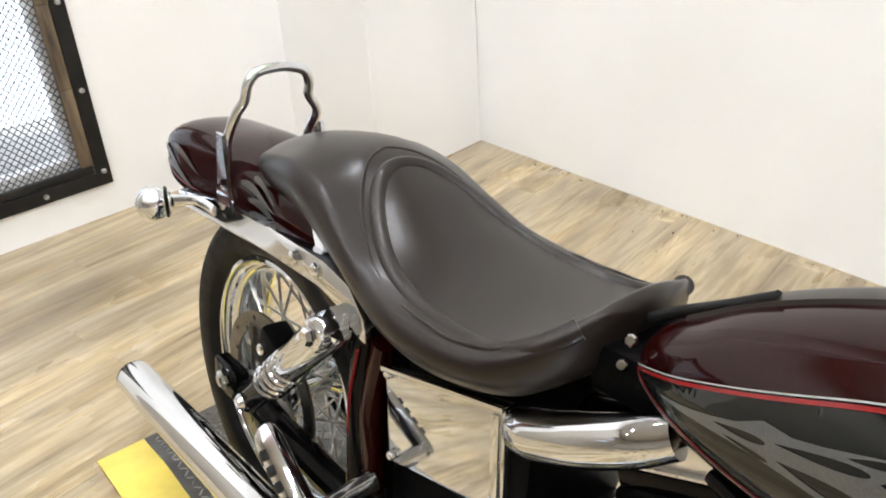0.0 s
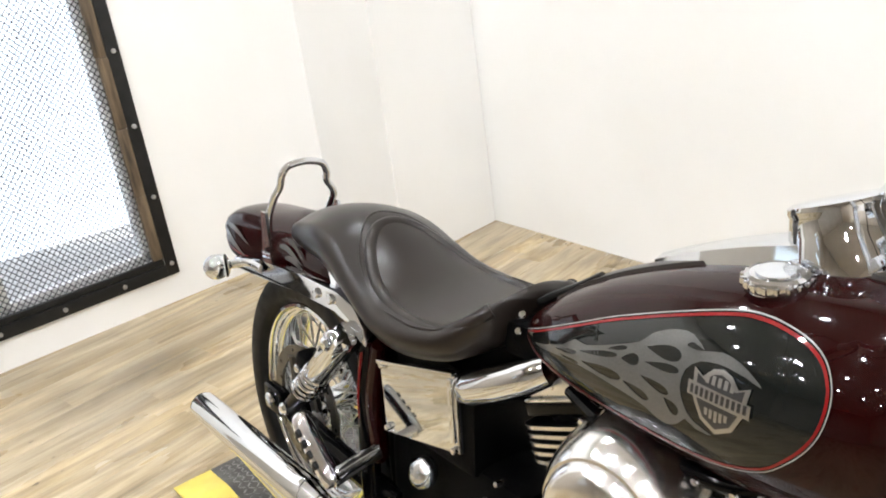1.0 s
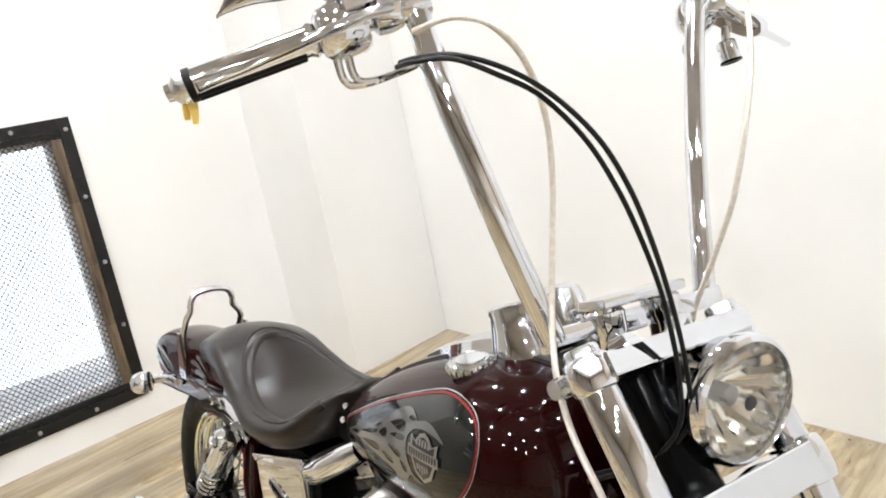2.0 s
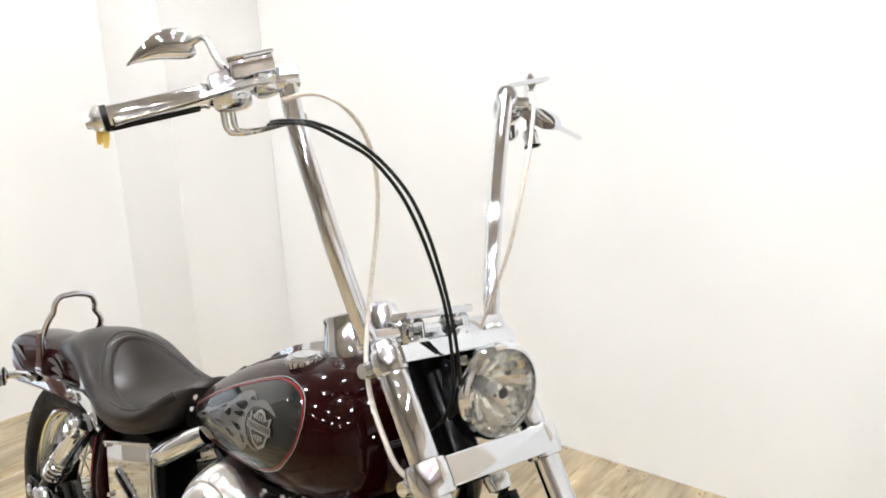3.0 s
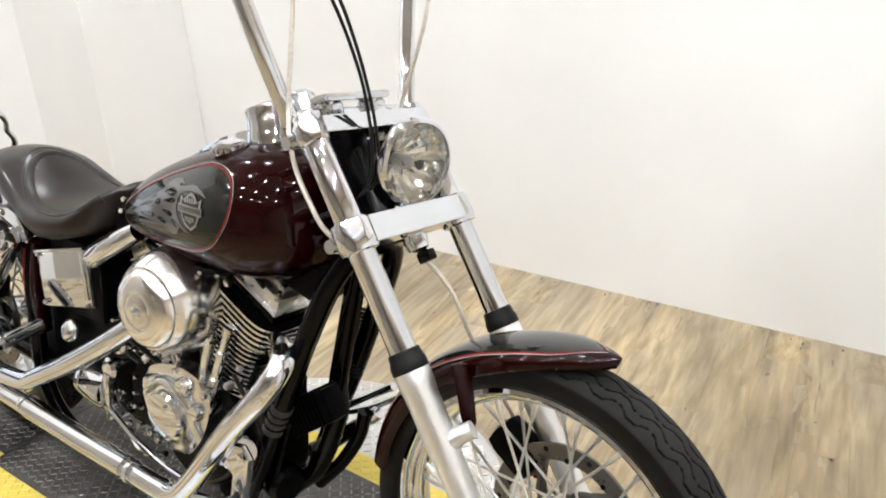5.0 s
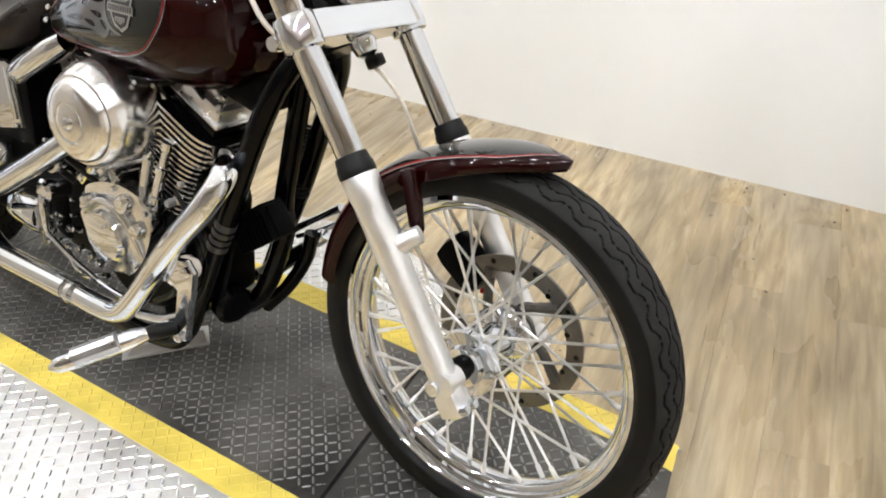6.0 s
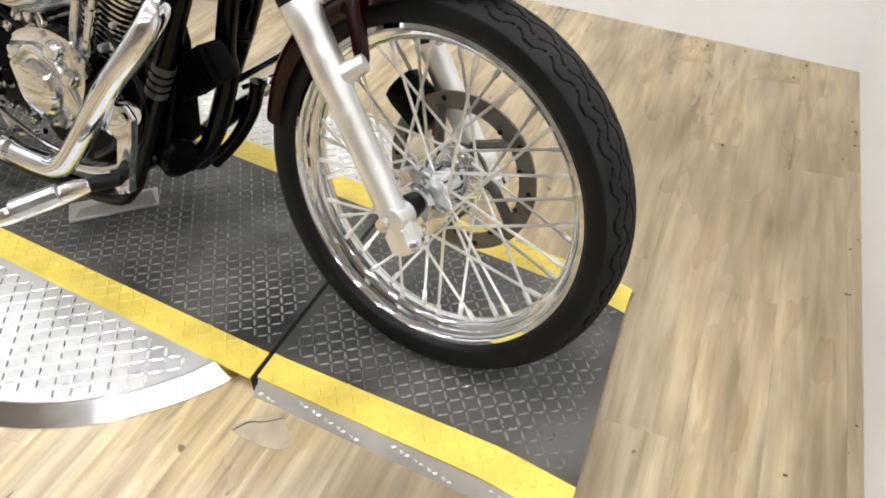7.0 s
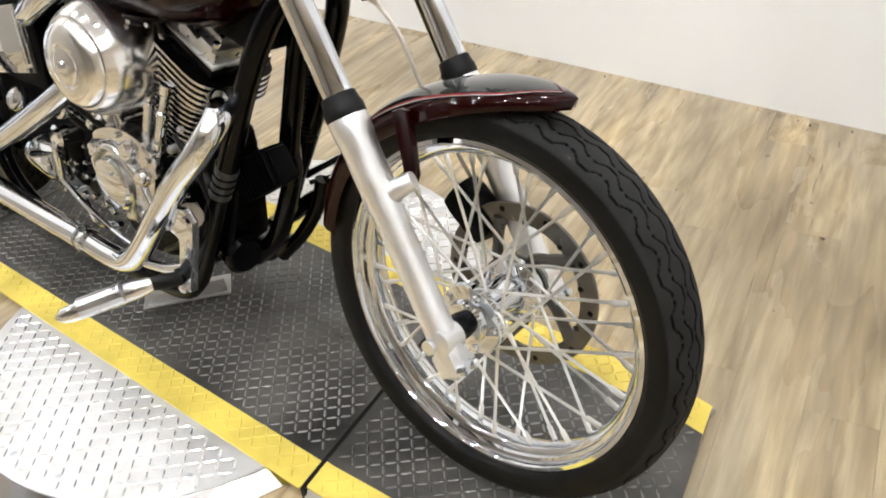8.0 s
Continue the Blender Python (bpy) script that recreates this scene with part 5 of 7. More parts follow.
# silver flame licks and a red line on the fender's flanks
for sd in (-1, 1):
    for x0, x1, z0, z1 in ((-1.94, -1.82, 0.634, 0.614), (-1.92, -1.78, 0.612, 0.600), (-1.88, -1.76, 0.650, 0.630), (-1.62, -1.52, 0.655, 0.640), (-1.60, -1.50, 0.635, 0.622), (-1.58, -1.52, 0.672, 0.652)):
        bm = bmesh.new()
        prev = None
        for k in range(13):
            t = k / 12
            x = x0 + (x1 - x0) * t
            w, top, bot = curve_at(RF, x)
            zc = z0 + (z1 - z0) * t + 0.006 * math.sin(t * 5)
            h = 0.0085 * math.sin(math.pi * min(1, 0.08 + t)) ** 0.8 * (1 - 0.5 * t)
            cur = [bm.verts.new((x, sd * (w + 0.0012), z)) for z in (zc - h, zc + h)]
            if prev:
                bm.faces.new((prev[0], prev[1], cur[1], cur[0]))
            prev = cur
        part("flame", bm, FLAME, rfender)
    bm = bmesh.new()
    prev = None
    for k in range(31):
        x = -1.94 + 0.530 * k / 30
        w, top, bot = curve_at(RF, x)
        zc = bot + 0.012
        cur = [bm.verts.new((x, sd * (w + 0.0010), z)) for z in (zc, zc + 0.004)]
        if prev:
            bm.faces.new((prev[0], prev[1], cur[1], cur[0]))
        prev = cur
    part("pinstripe", bm, PINRED, rfender)
    # chrome strut along the fender's flank
    bm = bmesh.new()
    prism(bm, [(-1.80, 0.575), (-1.79, 0.600), (-1.66, 0.622), (-1.50, 0.632), (-1.36, 0.634), (-1.305, 0.622), (-1.275, 0.590), (-1.27, 0.560), (-1.30, 0.565), (-1.325, 0.592), (-1.37, 0.602), (-1.50, 0.596), (-1.66, 0.585)], 0.020, Matrix(((1, 0, 0, 0), (0, 0, sd, sd * 0.094), (0, 1, 0, 0), (0, 0, 0, 1))), 0.005)
    strut = part("fender_strut", bm, CHROME, bike, "chrome fender strut")
    for x, z in ((-1.425, 0.615), (-1.375, 0.617)):
        bolt(strut, (x, sd * 0.113, z), (0, sd, 0), 0.010, 0.008)
    # turn signal
    sig = new("turn_signal")
    sig.parent = bike
    sig["label"] = "chrome bullet turn signal on a curved stem"
    aim = (-0.35, sd * 0.9, -0.05)
    part("stem", tube(bmesh.new(), [(-1.66, sd * 0.106, 0.604), (-1.71, sd * 0.116, 0.606), (-1.752, sd * 0.142, 0.598)], [0.013, 0.008, 0.010], 12), CHROME, sig)
    part("shell", lathe(bmesh.new(), [(0.0268 * math.sin(k * math.pi / 16), 0.004 + 0.0268 * math.cos(k * math.pi / 16)) for k in range(12)], 32, along(aim, (-1.764, sd * 0.160, 0.594))), CHROME, sig)
    part("ring", lathe(bmesh.new(), [(0.0190, -0.0190), (0.0235, -0.0175), (0.0245, -0.0150), (0.0235, -0.0125), (0.0190, -0.0125)], 32, along(aim, (-1.764, sd * 0.160, 0.594))), BLACKPAINT, sig, "dark ring")
    part("lens", lathe(bmesh.new(), [(0, -0.0240), (0.010, -0.0235), (0.0195, -0.0200), (0.0195, -0.015)], 28, along(aim, (-1.764, sd * 0.160, 0.594))), REFLECTOR, sig, "clear lens")
# small white reflector tab beside the seat
part("seat_tab", box(bmesh.new(), (0, 0, 0), (0.020, 0.006, 0.034), Matrix.Translation((-1.405, -0.090, 0.640)) @ pose(0, 0, 0, 0, -18, 0), 0.002), WINDOWFRAME, rfender, "pale square tab")

# ---- sissy bar
bm = bmesh.new()
SC = -0.018
right_leg = [(-1.672, 0.060, 0.600), (-1.674, 0.064, 0.690), (-1.650, 0.060, 0.742), (-1.636, 0.051, 0.768), (-1.626, 0.050, 0.792), (-1.621, 0.038, 0.809), (-1.620, 0.012, 0.8145)]
left_leg = [(-1.672, 0.060, 0.600), (-1.674, 0.072, 0.690), (-1.644, 0.072, 0.738), (-1.634, 0.052, 0.768), (-1.626, 0.048, 0.790), (-1.621, 0.036, 0.807), (-1.620, 0.012, 0.8140)]
loop = [(x, SC - y, z) for x, y, z in right_leg] + [(x, SC + y, z) for x, y, z in left_leg[::-1]]
sissy = part("sissy_bar", tube(bm, loop, 0.0075, 12, 6, flat=1.0), CHROME, bike, "bare chrome sissy bar loop")
for sd in (-1, 1):
    bm = prism(bmesh.new(), [(-1.700, 0.597), (-1.636, 0.592), (-1.656, 0.630), (-1.662, 0.715), (-1.684, 0.715), (-1.686, 0.640)], 0.006, Matrix(((1, 0, 0, 0), (0, 0, sd, sd * 0.080 + SC * 0.4), (0, 1, 0, 0), (0, 0, 0, 1))), 0.002)
    part("side_plate", bm, CHROME, sissy, "chrome side plate")

# ---- frame
bm = bmesh.new()
fr = part("main_frame", tube(bm, [leg_at(0.64, 0, -0.06), (-0.48, 0, 0.70), (-0.75, 0, 0.66), (-1.0, 0, 0.56), (-1.22, 0, 0.52)], 0.026, 16), BLACKPAINT, bike, "black steel frame backbone")
for sd in (-1, 1):
    part("downtube", tube(bmesh.new(), [leg_at(0.53, sd * 0.025, -0.062), (-0.352, sd * 0.066, 0.655), (-0.402, sd * 0.080, 0.550), (-0.455, sd * 0.084, 0.430), (-0.505, sd * 0.086, 0.330), (-0.553, sd * 0.088, 0.225), (-0.590, sd * 0.092, 0.155), (-0.65, sd * 0.095, 0.122), (-0.85, sd * 0.098, 0.115), (-1.15, sd * 0.10, 0.13), (-1.28, sd * 0.10, 0.22), (-1.30, sd * 0.098, 0.40), (-1.30, sd * 0.09, 0.56)], 0.0185, 14), BLACKPAINT, fr, "black frame tube")
    part("swingarm", tube(bmesh.new(), [(-1.24, sd * 0.075, 0.265), (-1.40, sd * 0.088, 0.28), (-1.68, sd * 0.098, 0.315)], 0.021, 12, flat=1.2), BLACKPAINT, bike, "black swingarm")
    ax = part("axle_adjuster", box(bmesh.new(), (0, 0, 0), (0.075, 0.026, 0.055), Matrix.Translation((-1.655, sd * 0.104, 0.318)), 0.006), BLACKPAINT, bike)
    bolt(ax, (-1.648, sd * 0.116, 0.325), (0, sd, 0), 0.016, 0.014)
    # shock absorber
    t0, t1 = Vector((-1.322, sd * 0.124, 0.563)), Vector((-1.522, sd * 0.134, 0.362))
    sh = new("shock")
    sh.parent = bike
    sh["label"] = "chrome rear shock absorber with an exposed coil"
    dv = (t1 - t0).normalized()
    part("top_cover", lathe(bmesh.new(), [(0.012, -0.020), (0.022, -0.018), (0.026, -0.006), (0.0275, 0.02), (0.0275, 0.125), (0.025, 0.131), (0.020, 0.132)], 28, along(dv, t0)), CHROME, sh, "chrome shroud")
    L = 0.085
    coil = [along(dv, t0 + dv * 0.120) @ Vector((0.0235 * math.cos(a), 0.0235 * math.sin(a), L * a / (2 * math.pi * 5.2))) for a in [2 * math.pi * 5.2 * k / 104 for k in range(105)]]
    part("coil", tube(bmesh.new(), coil, 0.0045, 8, smooth=False), CHROME, sh, "chrome coil spring")
    part("body", lathe(bmesh.new(), [(0.016, 0.11), (0.016, 0.205), (0.025, 0.207), (0.025, 0.216), (0.019, 0.222), (0.018, 0.30), (0.012, 0.305)], 24, along(dv, t0)), BLACKPAINT, sh, "black damper body")
    part("top_bush", lathe(bmesh.new(), [(0, -0.03), (0.018, -0.030), (0.022, -0.024), (0.022, 0.024), (0.019, 0.031), (0.012, 0.033), (0, 0.033)], 24, along((0, sd, 0), t0)), CHROME, sh)
    part("mount", lathe(bmesh.new(), [(0.012, 0.0), (0.0215, 0.002), (0.0215, 0.030), (0.0225, 0.032), (0.0225, 0.060), (0.018, 0.064)], 28, along((0.12, -sd, 0.05), t0 + Vector((0.006, -sd * 0.022, 0)))), CHROME, sh, "chrome shock mount stud")
    part("top_nut", lathe(bmesh.new(), [(0.012, 0.0), (0.012, 0.006), (0.009, 0.010), (0, 0.011)], 6, along((0, sd, 0), t0 + Vector((0, sd * 0.032, 0)))), CHROME, sh)
    part("low_bush", lathe(bmesh.new(), [(0, -0.02), (0.013, -0.02), (0.013, 0.02), (0.008, 0.026), (0, 0.027)], 18, along((0, sd, 0), t1)), CHROME, sh)

# ---- side cover, battery box and oil tank
for sd in (-1, 1):
    bmx = Matrix(((1, 0, 0, -0.012), (-0.10 * sd, 0.02 * sd, sd, sd * -0.037), (0, 1, 0, 0), (0, 0, 0, 1)))
    out = [(-1.222, 0.552), (-1.046, 0.585), (-1.040, 0.452), (-1.214, 0.424)]
    sc = part("side_cover", prism(bmesh.new(), out, 0.016, bmx, 0.005), CHROME, bike, "polished chrome side cover with a raised edge")
    rim_ = [(-1.060, 0.572), (-1.050, 0.574), (-1.046, 0.470), (-1.056, 0.468)]
    part("raised_rib", prism(bmesh.new(), rim_, 0.004, Matrix.Translation((0, sd * 0.016, 0)) @ bmx, 0.0015), CHROME, sc)
    part("top_lip", prism(bmesh.new(), [(-1.222, 0.553), (-1.046, 0.586), (-1.046, 0.579), (-1.222, 0.546)], 0.006, Matrix.Translation((0, sd * 0.016, 0)) @ bmx, 0.0015), CHROME, sc)
    for x, z in ((-1.213, 0.545), (-1.207, 0.436), (-1.05, 0.456)):
        bolt(sc, bmx @ Vector((x, z, 0.016)), (0, sd, 0), 0.006, 0.006)
bm = box(bmesh.new(), (-1.13, 0, 0.50), (0.20, 0.165, 0.17), bevel=0.012)
part("battery_box", bm, CRINKLE, bike, "black battery box")
bm = box(bmesh.new(), (-1.10, 0, 0.33), (0.34, 0.15, 0.20), bevel=0.02)
part("gearbox", bm, CRINKLE, bike, "black gearbox case")
for sd in (-1, 1):
    part("seat_post", tube(bmesh.new(), [(-1.262, sd * 0.090, 0.565), (-1.278, sd * 0.094, 0.46), (-1.272, sd * 0.094, 0.35)], [0.026, 0.030, 0.024], 14, flat=0.6), BURGUNDY, fr, "burgundy frame post")
    part("post_line", tube(bmesh.new(), [(-1.288, sd * 0.112, 0.545), (-1.303, sd * 0.114, 0.46), (-1.297, sd * 0.112, 0.36)], 0.0022, 6), PINRED, fr)
    part("horseshoe_trim", tube(bmesh.new(), [(-1.052, sd * 0.084, 0.562), (-1.046, sd * 0.085, 0.564), (-1.02, sd * 0.090, 0.574), (-0.97, sd * 0.092, 0.598), (-0.92, sd * 0.086, 0.624), (-0.885, sd * 0.074, 0.644)], [0.015, 0.022, 0.025, 0.025, 0.023, 0.019], 28, flat=1.05), CHROME, bike, "curved chrome trim under the seat")
    part("footrest_hanger", tube(bmesh.new(), [(-1.26, sd * 0.105, 0.372), (-1.262, sd * 0.150, 0.362), (-1.262, sd * 0.196, 0.352)], [0.013, 0.012, 0.013], 12, flat=1.3), CHROME, bike, "chrome passenger footrest hanger")
    pg = part("passenger_footrest", tube(bmesh.new(), [(-1.255, sd * 0.196, 0.345), (-1.275, sd * 0.198, 0.362), (-1.350, sd * 0.198, 0.414), (-1.362, sd * 0.198, 0.421)], [0.015, 0.018, 0.018, 0.014], 14), CHROME, bike, "folded passenger footrest with black rubber pads")
    d = Vector((-0.82, 0, 0.57)).normalized()
    for k in range(4):
        for tw in (-0.9, 0.3):
            c = Vector((-1.285 - k * 0.0175, sd * 0.198, 0.3705 + k * 0.0122))
            off = Vector((d.z * math.sin(tw), sd * math.cos(tw), -d.x * math.sin(tw))) * 0.017
            part("rubber_pad", box(bmesh.new(), (0, 0, 0), (0.010, 0.010, 0.013), along(d, c + off), 0.002), RUBBER, pg)

# ---- engine
CRANK = Vector((-0.725, 0, 0.292))
eng = new("engine")
eng.parent = bike
eng["label"] = "black and chrome air-cooled V-twin engine"
bm = bmesh.new()
lathe(bm, [(0.0, -0.085), (0.118, -0.085), (0.130, -0.072), (0.130, 0.072), (0.118, 0.085), (0, 0.085)], 40, along((0, 1, 0), CRANK))
box(bm, (-0.86, 0, 0.30), (0.24, 0.15, 0.17), bevel=0.02)
box(bm, (-0.655, 0, 0.245), (0.14, 0.13, 0.15), bevel=0.03)
part("crankcase", bm, CRINKLE, eng, "black crankcase")


SLEEVE = material("scuffed_sleeve", (0.045, 0.045, 0.046), 0.4, 0.2, vary=0.4, vscale=60)
BRIGHTCAST = material("bright_casting", (0.86, 0.86, 0.86), 0.30, 1.0, vary=0.05, vscale=30, rvary=0.05)
DOME = material("spun_chrome_dome", (0.85, 0.85, 0.85), 0.17, 1.0, vary=0.03, vscale=12, rvary=0.03)
FINEDGE = material("machined_fin_edge", (0.72, 0.715, 0.71), 0.25, 1.0, vary=0.1, vscale=50)


def polish_rim(bm):
    """The machined rim of a fin: its narrow side faces take the second material."""
    for f in bm.faces:
        if len(f.verts) == 4:
            f.material_index = 1


def axis_of(lean):
    """The frame of a cylinder whose z runs up its bore."""
    return Matrix.Translation(CRANK + Vector((0 if lean > 0 else -0.030, 0, 0))) @ pose(0, 0, 0, 0, lean, 0)


def cylinder_of(lean, name):
    """One finned cylinder with its head and rocker box, leaning along the bike."""
    m = axis_of(lean)
    bm = lathe(bmesh.new(), [(0.046, 0.10), (0.046, 0.262)], 32, m)
    part("barrel", bm, CRINKLE, eng, "black finned cylinder")
    for k in range(11):
        h = 0.122 + k * 0.0112
        bm = bmesh.new()
        pts = []
        for q in range(32):
            a = 2 * math.pi * q / 32
            c, s = math.cos(a), math.sin(a)
            pts.append((0.078 * math.copysign(abs(c) ** 0.6, c), 0.076 * math.copysign(abs(s) ** 0.6, s)))
        prism(bm, pts, 0.0040, m @ Matrix.Translation((0, 0, h)))
        polish_rim(bm)
        part("fin", bm, [CRINKLE, FINEDGE], eng)
    for k in range(5):
        h = 0.250 + k * 0.0118
        bm = bmesh.new()
        pts = []
        for q in range(36):
            a = 2 * math.pi * q / 36
            c, s = math.cos(a), math.sin(a)
            pts.append((0.090 * math.copysign(abs(c) ** 0.5, c), 0.080 * math.copysign(abs(s) ** 0.5, s)))
        prism(bm, pts, 0.0050, m @ Matrix.Translation((0, 0, h)))
        polish_rim(bm)
        part("head_fin", bm, [CRINKLE, FINEDGE], eng)
    part("head", lathe(bmesh.new(), [(0.060, 0.245), (0.062, 0.31), (0.05, 0.315)], 28, m), CRINKLE, eng, "black cylinder head")
    part("rocker_base", box(bmesh.new(), (0, 0, 0.318), (0.152, 0.120, 0.020), m, 0.004), BLACKPAINT, eng, "black rocker base")
    bm = bmesh.new()
    box(bm, (0, 0, 0.3305), (0.150, 0.118, 0.004), m, 0.0015)
    box(bm, (0, 0, 0.346), (0.140, 0.108, 0.030), m, 0.008)
    box(bm, (0.0, 0, 0.366), (0.112, 0.076, 0.018), m, 0.008)
    part("rocker_box", bm, BRIGHTCAST, eng, "chrome rocker box")
    for x in (-0.058, 0.0, 0.058):
        for y in (-0.046, 0.046):
            bolt(eng, m @ Vector((x, y, 0.361)), m.to_3x3() @ Vector((0, 0, 1)), 0.007, 0.008)
    return m


cylinder_of(27, "front_cylinder")
cylinder_of(-22, "rear_cylinder")
for lean, dx in ((27, -0.030), (27, 0.012), (-22, -0.012), (-22, 0.030)):
    m = axis_of(lean)
    p1 = m @ Vector((dx, -0.088, 0.262))
    p0 = CRANK + Vector((0.075 if lean > 0 else -0.035, -0.096, 0.105)) + Vector((dx * 0.8, 0, 0))
    dv = p1 - p0
    part("pushrod_tube", lathe(bmesh.new(), [(0.0, 0), (0.0125, 0), (0.0125, 0.020), (0.0095, 0.024), (0.0095, dv.length * 0.52), (0.0115, dv.length * 0.53), (0.0115, dv.length * 0.60), (0.0078, dv.length * 0.62), (0.0078, dv.length - 0.02), (0.011, dv.length - 0.016), (0.011, dv.length), (0, dv.length)], 18, along(dv, p0)), CHROME, eng, "chrome pushrod tube")
    part("tappet_block", box(bmesh.new(), (0, 0, 0), (0.034, 0.030, 0.024), along(dv, p0 + Vector((0, 0.004, -0.006))), 0.005), CHROME, eng, "chrome tappet block")
# cam cover: a rounded chrome casting
bm = bmesh.new()
out = [(-0.835, 0.365), (-0.795, 0.405), (-0.72, 0.424), (-0.65, 0.415), (-0.622, 0.385), (-0.636, 0.325), (-0.682, 0.262), (-0.735, 0.240), (-0.79, 0.258), (-0.828, 0.31)]
prism(bm, dense(out, 4), 0.034, Matrix(((1, 0, 0, 0), (0, 0, -1, -0.086), (0, 1, 0, 0), (0, 0, 0, 1))), 0.010)
cam_cover = part("cam_cover", bm, POLISHED, eng, "chrome cam cover")
part("timer_cover", lathe(bmesh.new(), [(0.052, 0), (0.052, 0.008), (0.047, 0.014), (0.030, 0.016), (0, 0.017)], 36, along((0, -1, 0.0), (-0.758, -0.118, 0.312))), CHROME, eng, "round chrome timer cover")
for k, (x, z, r) in enumerate(((-0.690, 0.392, 0.020), (-0.655, 0.352, 0.017), (-0.800, 0.372, 0.015))):
    part("cover_boss", lathe(bmesh.new(), [(r, 0), (r * 0.95, 0.012), (r * 0.7, 0.018), (0, 0.0195)], 24, along((0, -1, 0), (x, -0.116, z))), CHROME, eng)
part("cover_rib", tube(bmesh.new(), [(-0.82, -0.119, 0.345), (-0.76, -0.123, 0.385), (-0.69, -0.123, 0.365), (-0.65, -0.120, 0.30)], [0.007, 0.010, 0.010, 0.006], 12), CHROME, eng)
for x, z in ((-0.822, 0.355), (-0.72, 0.414), (-0.635, 0.388), (-0.68, 0.275), (-0.79, 0.268)):
    bolt(cam_cover, (x, -0.120, z), (0, -1, 0), 0.006, 0.006)
for x, z in ((-0.742, 0.340), (-0.775, 0.283)):
    bolt(cam_cover, (x, -0.134, z), (0, -1, 0), 0.004, 0.004, STEEL)
# oil filter and starter, solenoid cover
part("starter", lathe(bmesh.new(), [(0, 0), (0.030, 0.001), (0.038, 0.008), (0.041, 0.020), (0.041, 0.034), (0.0385, 0.036), (0.0385, 0.040), (0.041, 0.042), (0.041, 0.118), (0.037, 0.130), (0, 0.132)], 32, along((1, -0.12, 0.05), (-1.105, -0.088, 0.280))), CHROME, eng, "chrome starter motor")
part("starter_plate", box(bmesh.new(), (0, 0, 0), (0.020, 0.070, 0.110), Matrix.Translation((-0.962, -0.095, 0.290)), 0.008), CHROME, eng)
for dy, dz in ((-0.03, 0.045), (-0.03, -0.045), (0.02, 0.048)):
    bolt(eng, (-0.952, -0.095 + dy, 0.290 + dz), (1, 0, 0), 0.007, 0.008)
part("solenoid", lathe(bmesh.new(), [(0, 0), (0.022, 0), (0.024, 0.05), (0.018, 0.056), (0, 0.057)], 24, along((0, -1, 0), (-0.955, -0.07, 0.352))), CHROME, eng)
part("oil_filter", lathe(bmesh.new(), [(0, 0), (0.034, 0), (0.038, 0.006), (0.038, 0.060), (0.030, 0.070), (0, 0.072)], 32, along((1, -0.15, -0.1), (-0.585, -0.02, 0.215))), BLACKPAINT, eng, "black oil filter")
part("filler_cap", lathe(bmesh.new(), [(0, 0), (0.024, 0), (0.027, 0.006), (0.027, 0.016), (0.022, 0.024), (0.012, 0.029), (0, 0.030)], 24, along((0, -1, 0.45), (-1.140, -0.088, 0.380))), CHROME, eng, "domed chrome filler cap")
part("dipstick_knob", lathe(bmesh.new(), [(0, 0), (0.020, 0), (0.022, 0.006), (0.022, 0.020), (0.018, 0.024), (0.012, 0.022), (0, 0.022)], 24, along((0, -1, 0.35), (-0.875, -0.120, 0.428))), CHROME, eng, "round chrome oil filler knob")
for x, y, z, r in ((-0.90, -0.085, 0.39, 0.011), (-0.93, -0.085, 0.27, 0.009), (-0.84, -0.085, 0.22, 0.009), (-0.90, -0.088, 0.235, 0.008), (-0.56, -0.080, 0.40, 0.010), (-0.80, -0.1, 0.43, 0.013), (-0.765, -0.1, 0.435, 0.010), (-0.835, -0.1, 0.405, 0.009)):
    bolt(eng, (x, y, z), (0, -1, 0), r, 0.014)
for a, b, r in (((-0.84, -0.105, 0.395), (-0.79, -0.115, 0.44), 0.006), ((-0.93, -0.115, 0.44), (-0.86, -0.11, 0.455), 0.005), ((-0.955, -0.125, 0.262), (-0.80, -0.125, 0.205), 0.0055), ((-0.80, -0.125, 0.205), (-0.70, -0.13, 0.20), 0.0055)):
    part("linkage_rod", tube(bmesh.new(), [a, ((a[0] + b[0]) / 2, a[1] - 0.004, (a[2] + b[2]) / 2), b], r, 10), CHROME, eng, "thin chrome rod")
small = random.Random(11)
for k in range(26):
    x = small.uniform(-0.98, -0.56)
    z = small.uniform(0.215, 0.455)
    bolt(eng, (x, -0.083 - small.uniform(0, 0.012), z), (0, -1, small.uniform(-0.2, 0.4)), small.uniform(0.004, 0.009), small.uniform(0.006, 0.016), CHROME if k % 3 else STEEL, "fitting")
for pts, r, mt in (([(-0.90, -0.11, 0.445), (-0.86, -0.13, 0.455), (-0.82, -0.12, 0.43), (-0.80, -0.10, 0.40)], 0.006, HOSE), ([(-1.0, -0.09, 0.40), (-0.93, -0.11, 0.41), (-0.87, -0.10, 0.385)], 0.007, HOSE),
                   ([(-0.60, -0.09, 0.36), (-0.57, -0.11, 0.31), (-0.585, -0.11, 0.25), (-0.66, -0.10, 0.20)], 0.006, HOSE), ([(-0.94, -0.10, 0.22), (-0.86, -0.12, 0.20), (-0.78, -0.115, 0.22)], 0.006, CHROME), ([(-0.83, -0.09, 0.47), (-0.80, -0.11, 0.455), (-0.77, -0.105, 0.47)], 0.008, CHROME)):
    part("engine_hose", tube(bmesh.new(), pts, r, 10), mt, eng)
